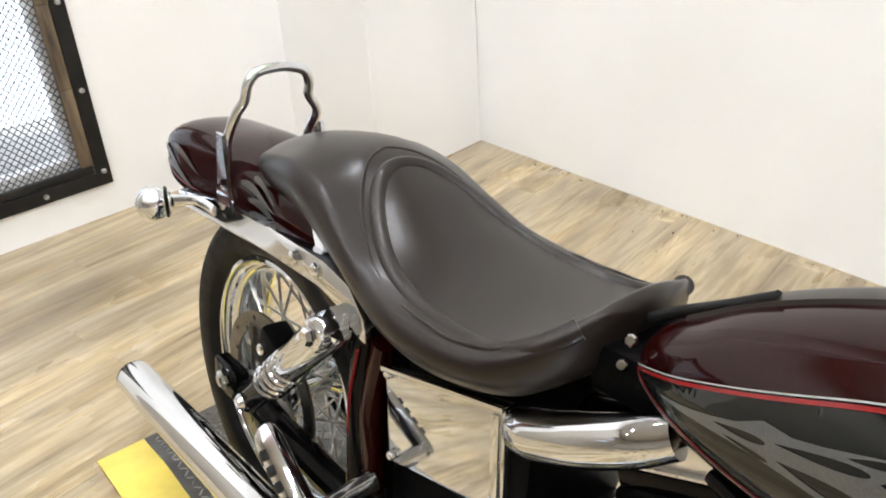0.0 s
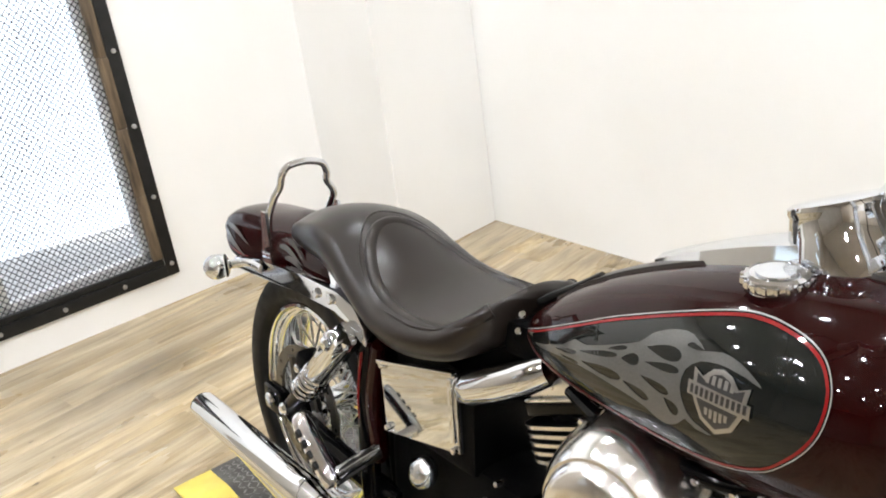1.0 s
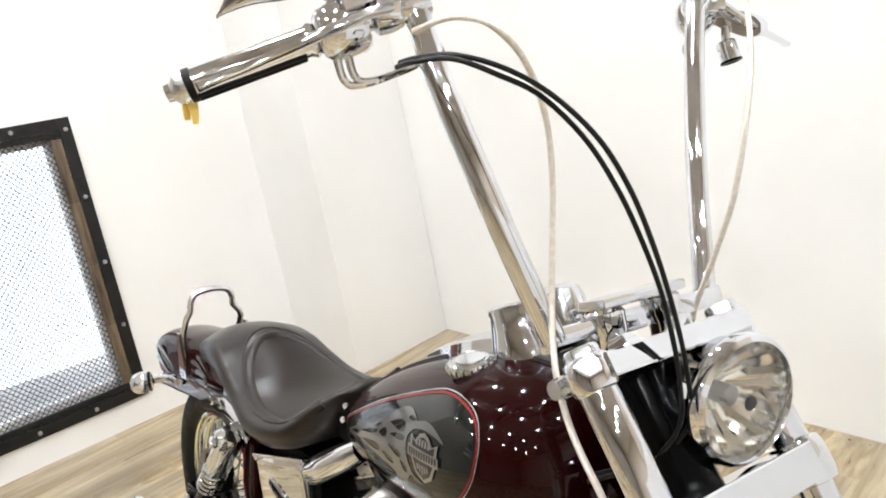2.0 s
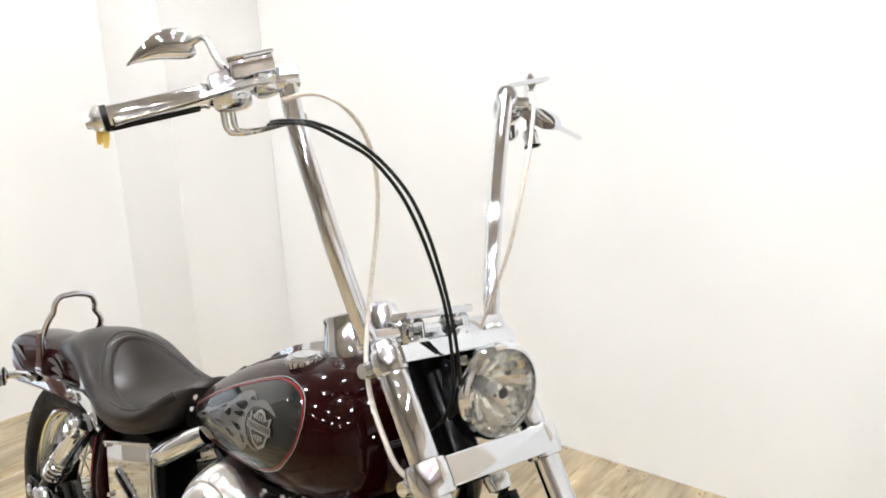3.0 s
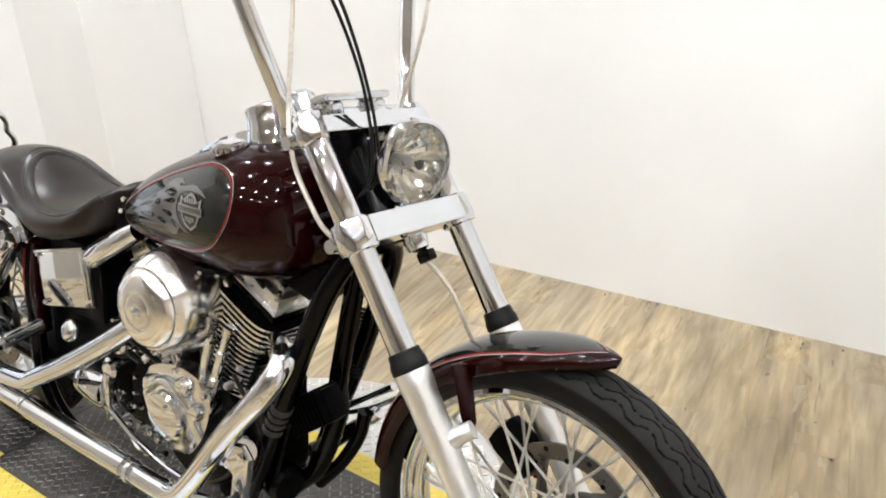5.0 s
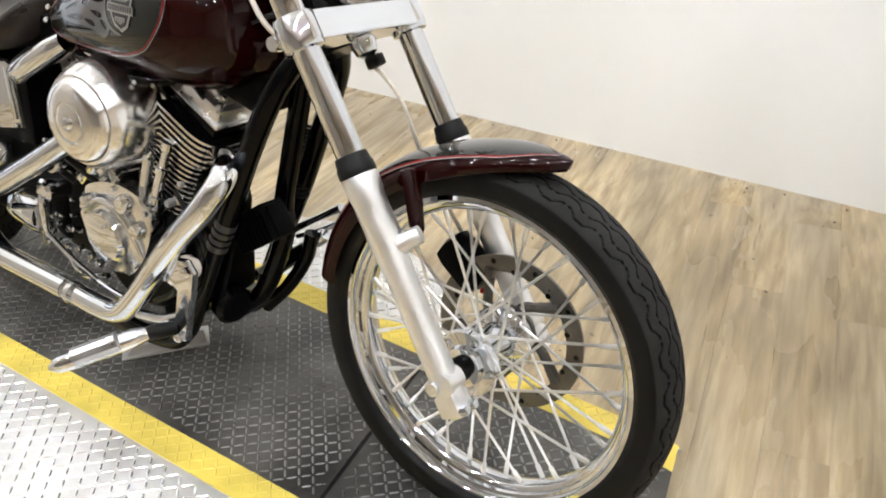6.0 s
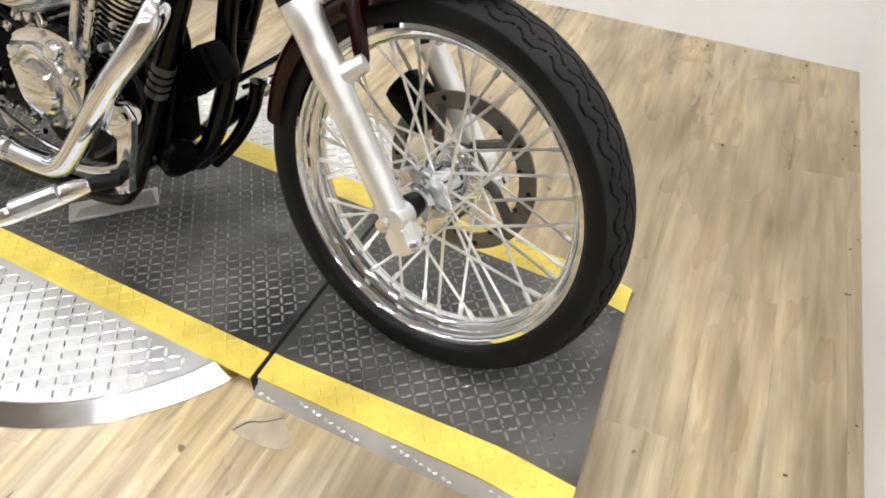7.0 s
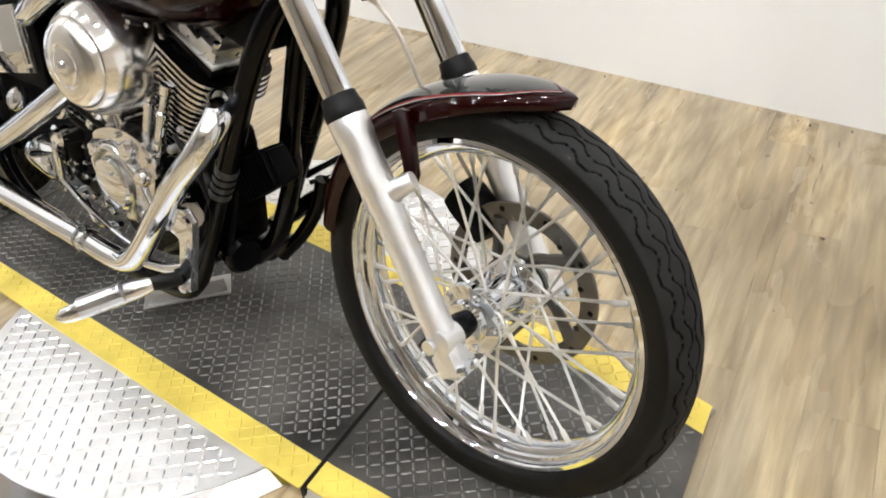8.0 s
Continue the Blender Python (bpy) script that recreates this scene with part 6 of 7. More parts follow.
# black engine mount, horn and coil filling the space behind the downtubes
part("engine_mount", box(bmesh.new(), (-0.580, 0, 0.300), (0.07, 0.110, 0.18), bevel=0.025), CRINKLE, bike, "black engine mount")
part("coil_cover", box(bmesh.new(), (0, 0, 0), (0.12, 0.085, 0.07), Matrix.Translation((-0.475, 0.0, 0.632)) @ pose(0, 0, 0, 0, 16, 0), 0.02), CRINKLE, bike, "black coil cover under the tank")
part("mount_plate", prism(bmesh.new(), [(-0.56, 0.44), (-0.47, 0.50), (-0.44, 0.47), (-0.52, 0.24), (-0.58, 0.20), (-0.60, 0.30)], 0.012, Matrix(((1, 0, 0, 0), (0, 0, -1, -0.052), (0, 1, 0, 0), (0, 0, 0, 1))), 0.003), BLACKPAINT, bike, "black engine plate")
bracecoil = [along((-0.18, 0, -1), (-0.430, 0.080, 0.545)) @ Vector((0.012 * math.cos(a), 0.012 * math.sin(a), 0.13 * a / (2 * math.pi * 16))) for a in [2 * math.pi * 16 * k / 192 for k in range(193)]]
part("ribbed_hose", tube(bmesh.new(), bracecoil, 0.0036, 6, smooth=False), HOSE, bike, "black ribbed hose")
# black belly cover between the downtubes and a finned regulator on its side
belly = dense([(-0.70, 0.140), (-0.62, 0.155), (-0.575, 0.205), (-0.540, 0.270), (-0.520, 0.340), (-0.508, 0.400), (-0.506, 0.440), (-0.53, 0.452), (-0.57, 0.440), (-0.62, 0.420), (-0.70, 0.300)], 3)
part("belly_cover", prism(bmesh.new(), belly, 0.066, Matrix(((1, 0, 0, 0), (0, 0, -1, 0.010), (0, 1, 0, 0), (0, 0, 0, 1))), 0.010), CRINKLE, bike, "black belly cover between the downtubes")
REG = Matrix.Translation((-0.440, -0.026, 0.390)) @ pose(0, 0, 0, 0, -33, 0)
reg = part("regulator", box(bmesh.new(), (0, 0, 0), (0.104, 0.040, 0.058), REG, 0.005), CRINKLE, bike, "black finned voltage regulator")
for k in range(9):
    part("fin", box(bmesh.new(), (-0.046 + k * 0.0115, -0.006, 0.002), (0.0035, 0.050, 0.064), REG, 0.001), CRINKLE, reg)
part("cradle_bar", tube(bmesh.new(), [(-0.395, 0.03, 0.640), (-0.428, 0.03, 0.500), (-0.448, 0.03, 0.411), (-0.446, 0.03, 0.360), (-0.500, 0.03, 0.235), (-0.57, 0.03, 0.165)], 0.018, 14), BLACKPAINT, bike, "black front cradle bar")
part("vent_pipe", tube(bmesh.new(), [(-0.462, 0.07, 0.430), (-0.472, 0.07, 0.380), (-0.486, 0.07, 0.330), (-0.520, 0.07, 0.275), (-0.560, 0.07, 0.232)], 0.0055, 10), STEEL, bike, "thin steel pipe")
part("shift_rod", tube(bmesh.new(), [(-0.516, 0.12, 0.319), (-0.460, 0.122, 0.354), (-0.397, 0.124, 0.393)], [0.0085, 0.0065, 0.0085], 12), CHROME, bike, "chrome shift rod")
part("shift_rod", tube(bmesh.new(), [(-0.520, 0.135, 0.298), (-0.455, 0.138, 0.330), (-0.395, 0.140, 0.368)], 0.006, 12), CHROME, bike, "chrome shift rod")
part("shift_arm", tube(bmesh.new(), [(-0.609, 0.11, 0.194), (-0.552, 0.11, 0.230), (-0.498, 0.11, 0.275), (-0.450, 0.112, 0.315)], [0.018, 0.020, 0.019, 0.012], 14, flat=0.8), BLACKPAINT, bike, "black forward control arm")
part("shift_joint", lathe(bmesh.new(), [(0.008, 0), (0.014, 0.003), (0.014, 0.026), (0.010, 0.032), (0, 0.033)], 18, along((0.75, 0, 0.6), (-0.450, 0.112, 0.315))), CHROME, bike, "chrome shift joint")
for sd in (-1,):
    part("tube_sleeve", tube(bmesh.new(), [(-0.463, sd * 0.084, 0.412), (-0.492, sd * 0.0855, 0.357)], 0.0192, 16, smooth=False), SLEEVE, bike, "scuffed grey sleeve on the frame tube")
    for f in (0.25, 0.5, 0.75):
        c = Vector((-0.463, sd * 0.084, 0.412)).lerp(Vector((-0.492, sd * 0.0855, 0.357)), f)
        part("sleeve_band", lathe(bmesh.new(), [(0.0193, -0.0025), (0.0202, -0.002), (0.0202, 0.002), (0.0193, 0.0025)], 20, along((-0.46, 0, -0.88), c)), BLACKPAINT, bike)

# ---- air cleaner
ac = Vector((-0.728, -0.062, 0.548))
air = part("air_cleaner", lathe(bmesh.new(), [(0.092, -0.036), (0.1005, -0.034), (0.1040, -0.024), (0.1040, 0.004), (0.1010, 0.010), (0.0995, 0.012), (0.0990, 0.030), (0.096, 0.052), (0.088, 0.078), (0.080, 0.092), (0.074, 0.099), (0.0705, 0.0995), (0.067, 0.1075), (0.060, 0.1130), (0.048, 0.1165), (0.036, 0.1180), (0.0345, 0.1145), (0.031, 0.1145), (0.0295, 0.1190), (0.020, 0.1215), (0.010, 0.1205), (0.0, 0.1205)], 72, along((0.10, -1, 0.0), ac) @ Matrix.Diagonal((1.03, 1.03, 1.08, 1))), DOME, bike, "round domed chrome air cleaner", sharp=28)
part("centre_bolt", lathe(bmesh.new(), [(0.010, 0.117), (0.010, 0.123), (0.007, 0.126), (0, 0.127)], 20, along((0.10, -1, 0.0), ac) @ Matrix.Diagonal((1.03, 1.03, 1.08, 1))), CHROME, air)
part("backing_plate", lathe(bmesh.new(), [(0, -0.050), (0.09, -0.048), (0.096, -0.038), (0.085, -0.034)], 48, along((0, -1, 0.0), ac)), BLACKPAINT, air)
part("carburettor", box(bmesh.new(), (-0.735, -0.03, 0.53), (0.10, 0.09, 0.09), bevel=0.015), STEEL, bike)

# ---- exhaust
for nm, pts, r, lb in (
    ("front_exhaust_pipe", [(-0.500, -0.060, 0.505), (-0.450, -0.095, 0.520), (-0.412, -0.130, 0.512), (-0.425, -0.157, 0.470), (-0.500, -0.168, 0.385), (-0.615, -0.170, 0.250), (-0.665, -0.171, 0.207), (-0.725, -0.172, 0.196), (-0.86, -0.172, 0.199), (-1.10, -0.175, 0.204), (-1.34, -0.178, 0.212)], [0.021] * 11, "chrome front exhaust pipe"),
    ("rear_exhaust_pipe", [(-0.79, -0.075, 0.525), (-0.80, -0.125, 0.500), (-0.855, -0.155, 0.455), (-1.00, -0.172, 0.372), (-1.13, -0.178, 0.308), (-1.20, -0.180, 0.276), (-1.28, -0.181, 0.264), (-1.36, -0.183, 0.261)], [0.021] * 8, "chrome rear exhaust pipe")):
    part(nm, tube(bmesh.new(), pts, r, 24, 8), CHROME, bike, lb)
part("upper_muffler", tube(bmesh.new(), [(-1.33, -0.183, 0.262), (-1.38, -0.184, 0.260), (-1.42, -0.186, 0.260), (-1.79, -0.200, 0.264), (-1.83, -0.202, 0.265)], [0.022, 0.029, 0.032, 0.032, 0.030], 28, 6, hollow=0.12), CHROME, bike, "long chrome upper silencer")
part("lower_muffler", tube(bmesh.new(), [(-1.31, -0.177, 0.211), (-1.36, -0.176, 0.212), (-1.40, -0.174, 0.212), (-1.66, -0.165, 0.214), (-1.70, -0.164, 0.215)], [0.022, 0.028, 0.031, 0.031, 0.030], 28, 6, hollow=0.12), CHROME, bike, "chrome lower silencer")
part("heat_shield", tube(bmesh.new(), [(-0.82, -0.174, 0.2015), (-1.00, -0.176, 0.2045), (-1.20, -0.178, 0.2095)], 0.0235, 24), CHROME, bike, "chrome heat shield")
for x, z in ((-0.80, 0.199), (-1.22, 0.209)):
    part("pipe_clamp", lathe(bmesh.new(), [(0.0245, -0.006), (0.0250, 0), (0.0245, 0.006)], 24, along((1, 0, 0), (x, -0.174, z))), CHROME, bike)

# ---- forward foot controls
fc = new("foot_control")
fc.parent = bike
fc["label"] = "chrome forward foot control bracket"
out = [(-0.560, 0.330), (-0.530, 0.352), (-0.480, 0.360), (-0.462, 0.340), (-0.472, 0.290), (-0.492, 0.240), (-0.492, 0.205), (-0.515, 0.196), (-0.530, 0.215), (-0.515, 0.250), (-0.500, 0.300), (-0.520, 0.315), (-0.550, 0.300)]
part("bracket", prism(bmesh.new(), out, 0.014, Matrix(((1, 0, 0, 0), (0, 0, -1, -0.150), (0, 1, 0, 0), (0, 0, 0, 1))), 0.004), CHROME, fc)
for x, z in ((-0.475, 0.343), (-0.510, 0.208), (-0.545, 0.322)):
    bolt(fc, (x, -0.164, z), (0, -1, 0), 0.009, 0.008)
part("peg_joint", tube(bmesh.new(), [(-0.52, -0.160, 0.222), (-0.535, -0.185, 0.220), (-0.548, -0.200, 0.217)], [0.012, 0.014, 0.012], 14), RUBBER, fc, "black rubber peg joint")
part("foot_peg", tube(bmesh.new(), [(-0.545, -0.198, 0.218), (-0.565, -0.222, 0.209), (-0.625, -0.290, 0.178), (-0.645, -0.310, 0.168), (-0.655, -0.320, 0.163)], [0.011, 0.0165, 0.0158, 0.0135, 0.005], 20), CHROME, fc, "chrome foot peg")
part("peg_insert", tube(bmesh.new(), [(-0.572, -0.240, 0.211), (-0.620, -0.294, 0.186)], 0.0165, 10, smooth=False), STEEL, fc)
part("brake_pedal", tube(bmesh.new(), [(-0.50, -0.150, 0.250), (-0.56, -0.160, 0.225), (-0.62, -0.165, 0.215)], [0.010, 0.009, 0.008], 12), CHROME, fc)
part("master_cylinder", tube(bmesh.new(), [(-0.54, -0.135, 0.305), (-0.50, -0.14, 0.335)], 0.022, 18, smooth=False), CHROME, fc, "chrome rear brake cylinder")
part("stand_arm", tube(bmesh.new(), [(-0.56, 0.085, 0.150), (-0.50, 0.088, 0.215), (-0.455, 0.090, 0.285), (-0.44, 0.092, 0.34)], 0.014, 12), BLACKPAINT, bike)
# side stand on the far side
part("side_stand", tube(bmesh.new(), [(-0.80, 0.10, 0.125), (-0.79, 0.18, 0.065), (-0.78, 0.236, 0.040)], [0.012, 0.011, 0.014], 12), BLACKPAINT, bike, "black side stand, folded out")

# ---- handlebars
bars = new("handlebar")
bars.parent = bike
bars["label"] = "tall chrome ape-hanger handlebar"
R_BAR = [(-0.436, -0.072, 0.893), (-0.444, -0.087, 0.935), (-0.453, -0.112, 1.002), (-0.466, -0.133, 1.072), (-0.488, -0.145, 1.138), (-0.508, -0.152, 1.195), (-0.532, -0.156, 1.268)]
L_BAR = [(-0.446, 0.214, 0.888), (-0.457, 0.226, 0.942), (-0.478, 0.251, 1.011), (-0.497, 0.276, 1.085), (-0.516, 0.304, 1.161), (-0.533, 0.331, 1.231), (-0.546, 0.356, 1.296)]
part("right_riser", tube(bmesh.new(), R_BAR, 0.0145, 24, 6), CHROME, bars, "chrome upright bar")
part("left_riser", tube(bmesh.new(), L_BAR, 0.0145, 24, 6), CHROME, bars, "chrome upright bar")
part("cross_bar", box(bmesh.new(), (0, 0, 0), (0.027, 0.318, 0.027), Matrix.Translation((-0.440, 0.073, 0.891)) @ pose(0, 0, 0, -1.0, -14, 1.8), 0.006), CHROME, bars, "square chrome cross bar")
for y in (0.005, 0.105):
    bm = lathe(bmesh.new(), [(0.0, -0.052), (0.017, -0.052), (0.019, -0.045), (0.019, -0.012), (0.024, -0.004), (0.024, 0.018), (0.019, 0.024), (0, 0.026)], 24, along((-0.2, 0, 1), (-0.430, y, 0.893)))
    part("riser_clamp", bm, CHROME, bars, "chrome handlebar clamp")
    bolt(bars, (-0.419, y - 0.010, 0.913), (0, 0, 1), 0.006, 0.010)
    bolt(bars, (-0.444, y + 0.010, 0.913), (0, 0, 1), 0.006, 0.010)
part("clamp_plate", box(bmesh.new(), (0, 0, 0), (0.044, 0.145, 0.013), Matrix.Translation((-0.432, 0.055, 0.922)) @ pose(0, 0, 0, 0, -12, 0), 0.004), CHROME, bars, "chrome clamp top plate")
R0, R1 = Vector((-0.534, -0.157, 1.266)), Vector((-0.650, -0.382, 1.192))
L0, L1 = Vector((-0.548, 0.360, 1.290)), Vector((-0.700, 0.560, 1.236))
for nm, p0, p1 in (("right", R0, R1), ("left", L0, L1)):
    sd = -1 if nm == "right" else 1
    d = (p1 - p0).normalized()
    L = (p1 - p0).length
    out = Vector((0, 0, 1)) - d * d.z
    out.normalize()
    fwd = d.cross(out) * sd
    part("grip_tube", tube(bmesh.new(), [p0 - d * 0.004, p1 - d * 0.010], 0.0125, 18, smooth=False), CHROME, bars)
    part("bar_corner", lathe(bmesh.new(), [(0, -0.020), (0.017, -0.018), (0.021, -0.006), (0.021, 0.008), (0.016, 0.018), (0, 0.020)], 24, along(d, p0)), CHROME, bars)
    grip = part("grip", lathe(bmesh.new(), [(0.0, 0.108), (0.017, 0.108), (0.019, 0.112), (0.0160, 0.118), (0.0160, L - 0.016), (0.019, L - 0.014), (0.019, L - 0.008), (0.017, L - 0.004), (0.010, L + 0.002), (0.009, L + 0.008), (0, L + 0.009)], 28, along(d, p0)), CHROME, bars, "chrome grip with black rubber ribs")
    for k in range(3):
        a = -2.25 + 0.62 * k
        off = (out * math.sin(a) + fwd * math.cos(a)) * 0.0150
        part("rubber_rib", tube(bmesh.new(), [p0 + d * 0.124 + off, p0 + d * (L - 0.022) + off], 0.0036, 8, smooth=False), RUBBER, grip)
    part("switch_housing", lathe(bmesh.new(), [(0.014, 0.052), (0.026, 0.054), (0.030, 0.062), (0.031, 0.084), (0.027, 0.100), (0.021, 0.106), (0.014, 0.108)], 28, along(d, p0)), CHROME, bars, "chrome switch housing")
    part("perch", lathe(bmesh.new(), [(0.013, 0.014), (0.020, 0.016), (0.022, 0.030), (0.020, 0.044), (0.014, 0.048)], 24, along(d, p0)), CHROME, bars, "chrome lever perch")
    piv = p0 + d * 0.030 + fwd * 0.035
    if nm == "right":
        reach = [piv, piv + d * 0.030 + fwd * 0.016, piv + d * 0.10 + fwd * 0.024 - out * 0.006, piv + d * 0.185 + fwd * 0.020 - out * 0.010, piv + d * 0.205 + fwd * 0.022 - out * 0.011]
    else:
        reach = [piv, Vector((-0.530, 0.470, 1.252)), Vector((-0.542, 0.540, 1.240)), Vector((-0.562, 0.615, 1.232)), Vector((-0.570, 0.633, 1.231))]
    part("lever", tube(bmesh.new(), reach, [0.010, 0.0100, 0.0090, 0.0075, 0.0095], 14, 6, flat=0.6), CHROME, bars, "chrome lever")
    part("perch_arm", box(bmesh.new(), (0, 0, 0), (0.026, 0.040, 0.020), Matrix.Translation(p0 + d * 0.030 + fwd * 0.022) @ fwd.to_track_quat("Y", "Z").to_matrix().to_4x4(), 0.005), CHROME, bars)
    if nm == "right":
        mc = Matrix.Translation(p0 + d * 0.042 + out * 0.024 + fwd * 0.012) @ Matrix((( -d.x, fwd.x, out.x, 0), (-d.y, fwd.y, out.y, 0), (-d.z, fwd.z, out.z, 0), (0, 0, 0, 1)))
        res_ = part("reservoir", box(bmesh.new(), (0, 0, 0), (0.060, 0.040, 0.024), mc, 0.004), CHROME, bars, "chrome brake fluid reservoir")
        part("lid", box(bmesh.new(), (0, 0, 0.0145), (0.065, 0.045, 0.006), mc, 0.003), CHROME, res_, "chrome reservoir lid")
        # throttle cable elbows under the housing
        for s in (0.0, 0.012):
            a = p0 + d * (0.082 + s) - out * 0.020
            part("cable_elbow", tube(bmesh.new(), [a, a - out * 0.030 + d * 0.002, a - out * 0.040 - d * 0.012, a - out * 0.042 - d * 0.050, a - out * 0.038 - d * 0.098], [0.0050, 0.0045, 0.004, 0.004, 0.0048], 10), CHROME, bars, "chrome cable elbow")
    else:
        pod = part("switch_pod", lathe(bmesh.new(), [(0, -0.018), (0.014, -0.018), (0.0155, -0.014), (0.0155, 0.012), (0.012, 0.014), (0, 0.0145)], 24, along((0.25, 0.1, -1), (-0.557, 0.450, 1.216))), CHROME, bars, "round chrome switch pod")
        part("pod_ring", lathe(bmesh.new(), [(0.0130, 0.0125), (0.0168, 0.0125), (0.0168, 0.0165), (0.0130, 0.0170)], 24, along((0.25, 0.1, -1), (-0.557, 0.450, 1.216)), cap=False), BLACKPAINT, pod)
        part("pod_stalk", tube(bmesh.new(), [(-0.560, 0.448, 1.255), (-0.560, 0.449, 1.228)], 0.007, 12, smooth=False), CHROME, bars)
        part("clutch_body", loft(bmesh.new(), [[(-0.552 + k * 0.014, 0.462 + k * 0.010 + 0.010 * dy, 1.262 - k * 0.006 + hh * dz) for dy, dz in ((-1, -1), (1, -1), (1, 1), (-1, 1))] for k, hh in ((-2, 0.008), (-1, 0.014), (0, 0.017), (1, 0.019), (2, 0.014), (2.4, 0.007))]), CHROME, bars, "polished clutch lever body")
    # teardrop mirror on a curved stem
    root = p0 + d * 0.075 + out * 0.022
    hub_ = Vector((-0.722, -0.206, 1.320)) if nm == "right" else Vector((-0.645, 0.556, 1.340))
    tipv = Vector((-0.776, -0.278, 1.298)) if nm == "right" else Vector((-0.720, 0.632, 1.328))
    mir = new("mirror")
    mir.parent = bike
    mir["label"] = "chrome teardrop mirror on a curved stem"
    part("stem", tube(bmesh.new(), [root, root + Vector((-0.020, 0.006 * sd, 0.022)), hub_ + Vector((0.045, -0.004 * sd, 0.010)), hub_ + Vector((0.004, 0, 0.004))], [0.006, 0.0052, 0.005, 0.0055], 12), CHROME, mir)
    dirm = (tipv - hub_).normalized()
    up_ = (Vector((0, 0, 1)) - dirm * dirm.z).normalized()
    wid = dirm.cross(up_)
    rings = []
    LM = (tipv - hub_).length + 0.012
    for k in range(15):
        t = k / 14
        c = hub_ + dirm * (LM * t - 0.012) + up_ * (0.012 * math.sin(t * math.pi) - 0.010 * t * t)
        hh = 0.0235 * (math.sin(math.pi * min(1, (t + 0.03) ** 0.55)) ** 0.75 if t < 0.98 else 0.05) + 0.0008
        rings.append([c + up_ * hh * math.sin(a) + wid * (hh * 0.42 + 0.002) * math.cos(a) for a in (2 * math.pi * q / 20 for q in range(20))])
    part("shell", loft(bmesh.new(), rings), CHROME, mir, "chrome teardrop shell", sharp=60)
# speedometer cup behind the bars
gm = along((-0.30, 0, 0.95), (-0.572, 0.024, 0.832))
part("gauge_cup", lathe(bmesh.new(), [(0.058, 0.0), (0.057, 0.012), (0.051, 0.040), (0.0465, 0.060), (0.0480, 0.064), (0.0470, 0.070), (0.040, 0.073), (0.0, 0.074)], 40, gm), CHROME, bike, "bell-shaped chrome speedometer cup")
rings = []
for k in range(13):
    x = -0.790 + 0.225 * k / 12
    top = curve_at(TANK, x)[1]
    hw = 0.018 + 0.028 * math.sin(min(1, k / 9) * math.pi / 2)
    rings.append([(x, 0.018 - hw, top - 0.006), (x, 0.018 - hw * 0.9, top + 0.010 + 0.014 * k / 12), (x, 0.018, top + 0.016 + 0.016 * k / 12), (x, 0.018 + hw * 0.9, top + 0.010 + 0.014 * k / 12), (x, 0.018 + hw, top - 0.006)])
part("dash_console", loft(bmesh.new(), rings), CHROME, bike, "chrome dash console on the tank's crown")
part("riser_cover", lathe(bmesh.new(), [(0.0, -0.05), (0.026, -0.05), (0.030, -0.040), (0.031, 0.010), (0.027, 0.024), (0.016, 0.032), (0, 0.034)], 28, along((-0.35, 0, 1), (-0.528, 0.036, 0.896))), CHROME, bike, "domed chrome cover behind the risers")
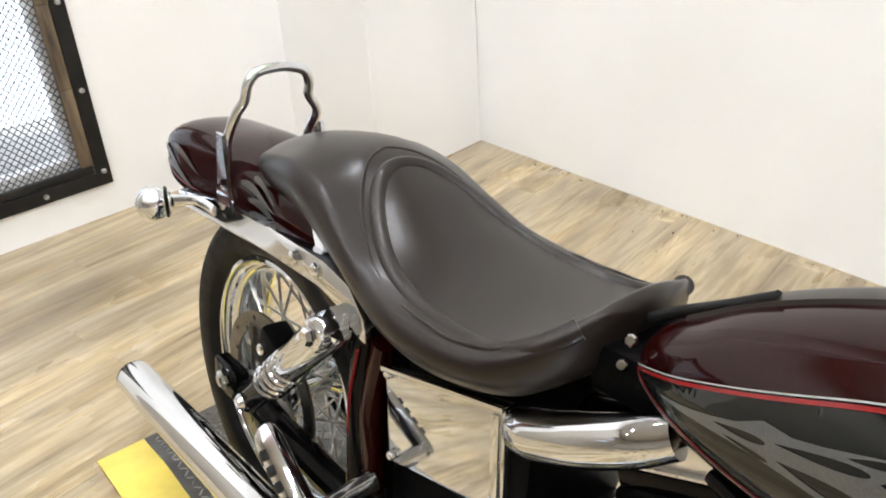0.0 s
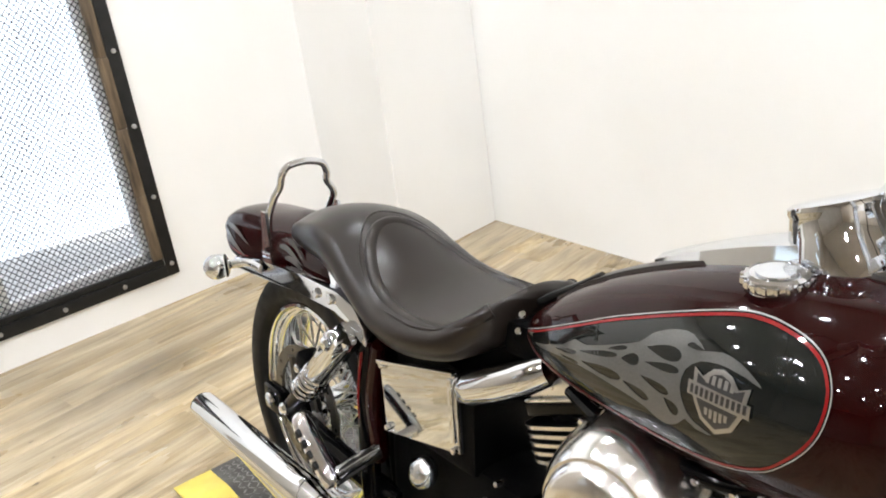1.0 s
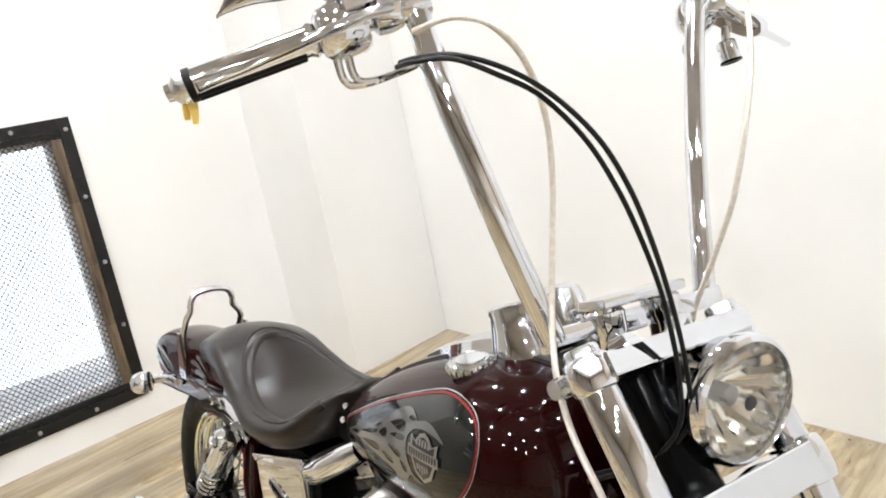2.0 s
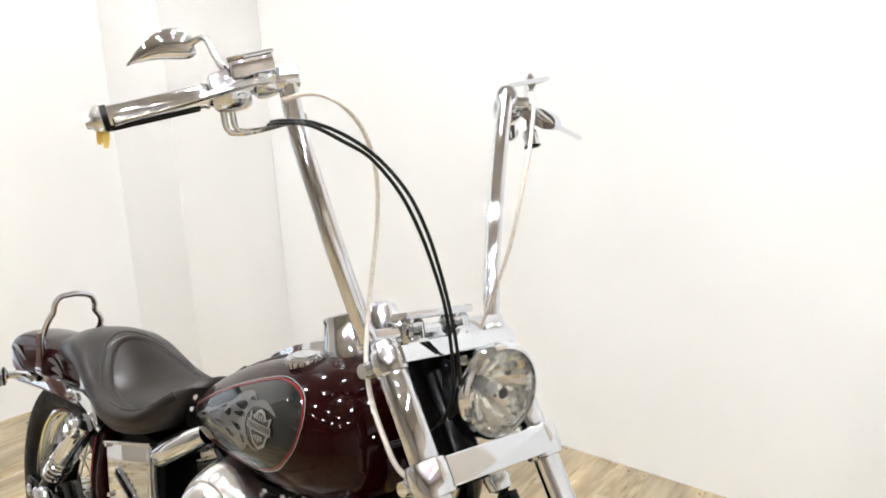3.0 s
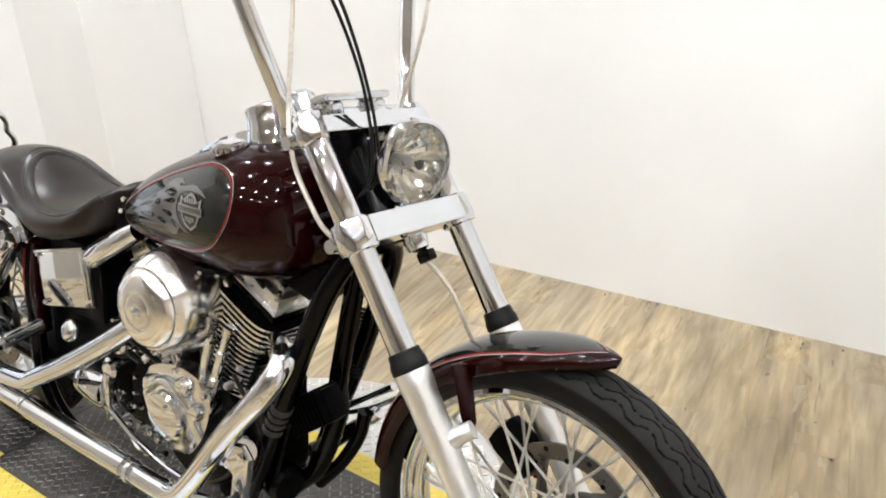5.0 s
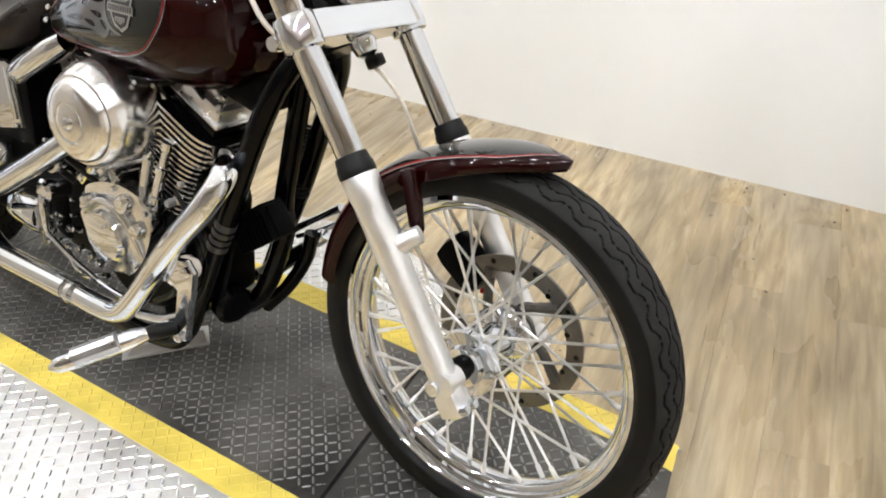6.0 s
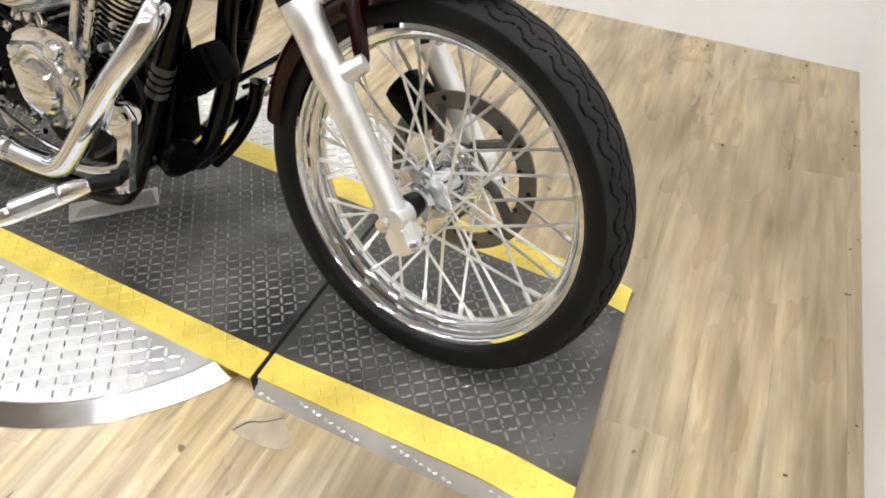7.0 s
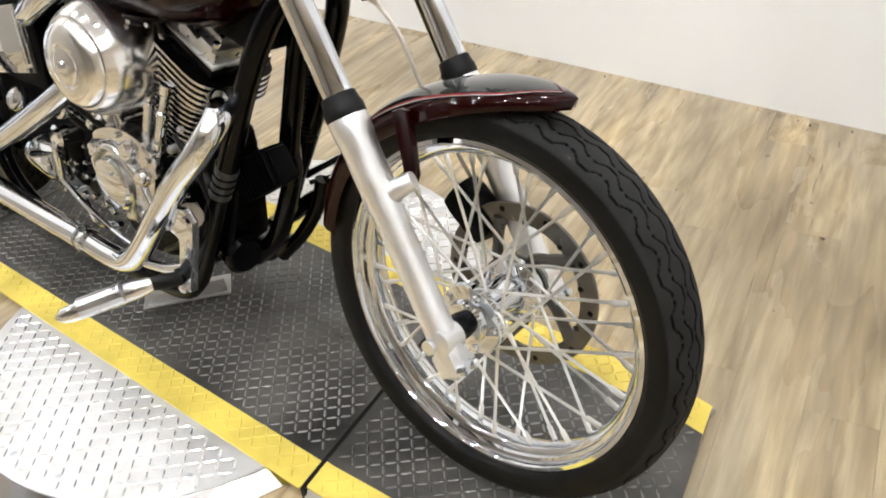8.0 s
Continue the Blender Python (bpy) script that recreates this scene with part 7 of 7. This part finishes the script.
# cables and hoses
for nm, pts, r, mt, lb in (
    ("throttle_cable", [(-0.470, -0.222, 1.198), (-0.440, -0.222, 1.199), (-0.405, -0.204, 1.197), (-0.378, -0.168, 1.181), (-0.355, -0.132, 1.153), (-0.325, -0.108, 1.111), (-0.306, -0.091, 1.064), (-0.301, -0.070, 1.014), (-0.300, -0.050, 0.963), (-0.300, -0.034, 0.914), (-0.298, -0.026, 0.866), (-0.306, -0.016, 0.815), (-0.345, -0.025, 0.770), (-0.41, -0.05, 0.74)], 0.0027, HOSE, "thin black throttle cable"),
    ("throttle_cable", [(-0.470, -0.226, 1.194), (-0.440, -0.228, 1.195), (-0.398, -0.214, 1.193), (-0.376, -0.178, 1.175), (-0.370, -0.133, 1.154), (-0.345, -0.104, 1.111), (-0.326, -0.085, 1.063), (-0.318, -0.064, 1.013), (-0.312, -0.046, 0.961), (-0.306, -0.038, 0.912), (-0.302, -0.034, 0.866), (-0.312, -0.026, 0.812), (-0.350, -0.035, 0.765), (-0.41, -0.06, 0.735)], 0.0027, HOSE, "thin black throttle cable"),
    ("brake_hose", [(-0.515, -0.172, 1.234), (-0.490, -0.152, 1.243), (-0.456, -0.148, 1.240), (-0.422, -0.142, 1.226), (-0.424, -0.102, 1.194), (-0.436, -0.066, 1.138), (-0.438, -0.059, 1.072), (-0.433, -0.070, 1.001), (-0.428, -0.081, 0.936), (-0.410, -0.099, 0.875), (-0.372, -0.122, 0.831), (-0.335, -0.132, 0.790), (-0.300, -0.130, 0.748), (-0.270, -0.090, 0.715)], 0.0036, BRAID, "pale braided brake hose"),
    ("clutch_cable", [(-0.540, 0.420, 1.300), (-0.470, 0.330, 1.290), (-0.404, 0.256, 1.262), (-0.350, 0.180, 1.186), (-0.340, 0.152, 1.117), (-0.351, 0.142, 1.033), (-0.384, 0.153, 0.965), (-0.427, 0.168, 0.890), (-0.440, 0.169, 0.855), (-0.45, 0.12, 0.80)], 0.0034, BRAID, "pale braided clutch cable"),
    ("brake_line", [(-0.245, 0.012, 0.690), (-0.225, 0.020, 0.678), (-0.195, 0.030, 0.640), (-0.180, 0.050, 0.58), (-0.165, 0.09, 0.50), (-0.12, 0.10, 0.43)], 0.0034, BRAID, "thin pale brake line"),
    ("frame_wire", [(-0.56, -0.11, 0.45), (-0.50, -0.10, 0.33), (-0.56, -0.11, 0.20)], 0.004, HOSE, "black wire"),
    ("plug_lead", [(-0.53, -0.06, 0.60), (-0.56, -0.075, 0.64), (-0.64, -0.06, 0.645)], 0.004, HOSE, "black plug lead")):
    part(nm, tube(bmesh.new(), pts, r, 10, 8), mt, bike, lb)
# yellow paper tag tied to the right grip's end
tag = thing("tag", "small yellow paper tag hanging from the grip's end", "tag", at=BIKE)
part("tie", lathe(bmesh.new(), [(0.0165, -0.004), (0.0182, -0.0035), (0.0182, 0.0035), (0.0165, 0.004)], 20, along(R1 - R0, R0 + (R1 - R0) * 0.93)), RUBBER, tag, "black band")
c = R0 + (R1 - R0) * 0.945
for s, w in ((-1, 0.8), (1, 1.0)):
    rings = []
    for k in range(7):
        t = k / 6
        p = c + Vector((0.004 * s * t, 0.005 * s * (0.3 + t * (1.2 - t)), -0.015 - 0.024 * t * w))
        h = 0.0062 * (1 - 0.55 * t)
        rings.append([p + Vector((u * h * 0.5, v * h, 0.0)) for u, v in ((-0.4, -1), (0.4, -1), (0.4, 1), (-0.4, 1))])
    part("strip", loft(bmesh.new(), rings), AMBER, tag)

# grit and crumbs scattered on the floor, more along the wall's foot
grit = random.Random(9)
bm = bmesh.new()
for k in range(95):
    if k < 40:
        x, y = grit.uniform(-2.6, 0.25), NORTH - 0.012 - abs(grit.gauss(0, 0.02))
    elif k < 52:
        y = grit.uniform(-0.4, 1.3)
        x = east_x(y) - 0.01 - abs(grit.gauss(0, 0.02))
    else:
        y = grit.uniform(-0.2, 1.4)
        x = grit.uniform(-2.4, east_x(y) - 0.05)
        if y < 0.42 and x < 0.36:
            continue
    r = grit.uniform(0.0018, 0.0048)
    m = Matrix.Translation((x, y, r * 0.4)) @ pose(0, 0, 0, grit.uniform(0, 40), grit.uniform(0, 40), grit.uniform(0, 180)) @ Matrix.Diagonal((r, r * grit.uniform(0.5, 1.4), r * 0.6, 1))
    bmesh.ops.create_icosphere(bm, subdivisions=1, radius=1.0, matrix=m)
tagged(solo("grit", bm, OLDWOOD, "dark grit and crumbs scattered on the wooden floor", "grit"), "dark grit and crumbs scattered on the wooden floor", "grit", kind="stuff")
TAPE = material("clear_tape", (0.36, 0.305, 0.225), 0.22, 0.0, spec=0.5, vary=0.12, vscale=40, bump=0.15, bscale=90)
tape = dense([(-0.185, -0.318), (-0.158, -0.270), (-0.128, -0.262), (-0.085, -0.292), (-0.100, -0.312), (-0.140, -0.322)], 3)
solo("tape_patch", prism(bmesh.new(), tape, 0.0006, Matrix.Translation((0, 0, 0.0004))), TAPE, "clear tape patch stuck on the wooden floor", "tape")
solo("scratch", tube(bmesh.new(), [(-0.181, -0.322, 0.0012), (-0.170, -0.296, 0.0012), (-0.150, -0.282, 0.0012), (-0.128, -0.258, 0.0012)], [0.0008, 0.0013, 0.0009, 0.0006], 6), DARKSTEEL, "thin dark crack in the tape on the floor", "crack")
# ---------------------------------------------------------------- the plank floor, last
PW, PL = 0.118, 0.92
u = Vector((-0.215, 1, 0)).normalized()
v = Vector((u.y, -u.x, 0))
turn = math.degrees(math.atan2(-u.x, u.y))
floor = thing("floor", "light wood-look plank floor with brown streaks", "floor", kind="structure")
bmp = box(bmesh.new(), (0, 0, -0.0035), (PW - 0.0003, PL - 0.0003, 0.007), bevel=0.0004)
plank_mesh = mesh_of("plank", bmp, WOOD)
rnd = random.Random(4)
rest_v, rest_f = [], []
# each row of planks runs from wall to wall
for i in range(-70, 40):
    q = v * (i * PW)
    lo, hi = (-6.06 - q.y) / u.y, (NORTH + 0.06 - q.y) / u.y
    k = u.x - SLANT * u.y
    edge = (west_x(q.y) - 0.10 - q.x) / k
    lo, hi = (max(lo, edge), hi) if k > 0 else (lo, min(hi, edge))
    hi = min(hi, (q.x - -4.0) / -u.x) if u.x < 0 else hi
    lo = max(lo, (q.x - 6.05) / -u.x) if u.x < 0 else lo
    s = lo - rnd.uniform(0.1, 0.9) * PL
    while s < hi:
        a, c = max(s, lo), min(s + PL, hi)
        s += PL
        if c - a < 0.02:
            continue
        p = q + u * ((a + c) / 2)
        m = Matrix.Translation((p.x, p.y, rnd.uniform(-0.0002, 0.0))) @ pose(0, 0, 0, 0, 0, turn) @ Matrix.Diagonal((1, (c - a) / PL, 1, 1))
        if -3.5 < p.x < 1.0 and p.y > -1.6:
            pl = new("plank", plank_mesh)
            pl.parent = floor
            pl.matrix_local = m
        else:
            n0 = len(rest_v)
            rest_v += [tuple(m @ w.co) for w in plank_mesh.vertices]
            rest_f += [tuple(n0 + t for t in f.vertices) for f in plank_mesh.polygons]
far_me = bpy.data.meshes.new("far_planks")
far_me.from_pydata(rest_v, [], rest_f)
far_me.materials.append(WOOD)
far_ob = new("far_planking", far_me)
far_ob.parent = floor
tagged(far_ob, "wooden planking farther off in the room", kind="stuff")
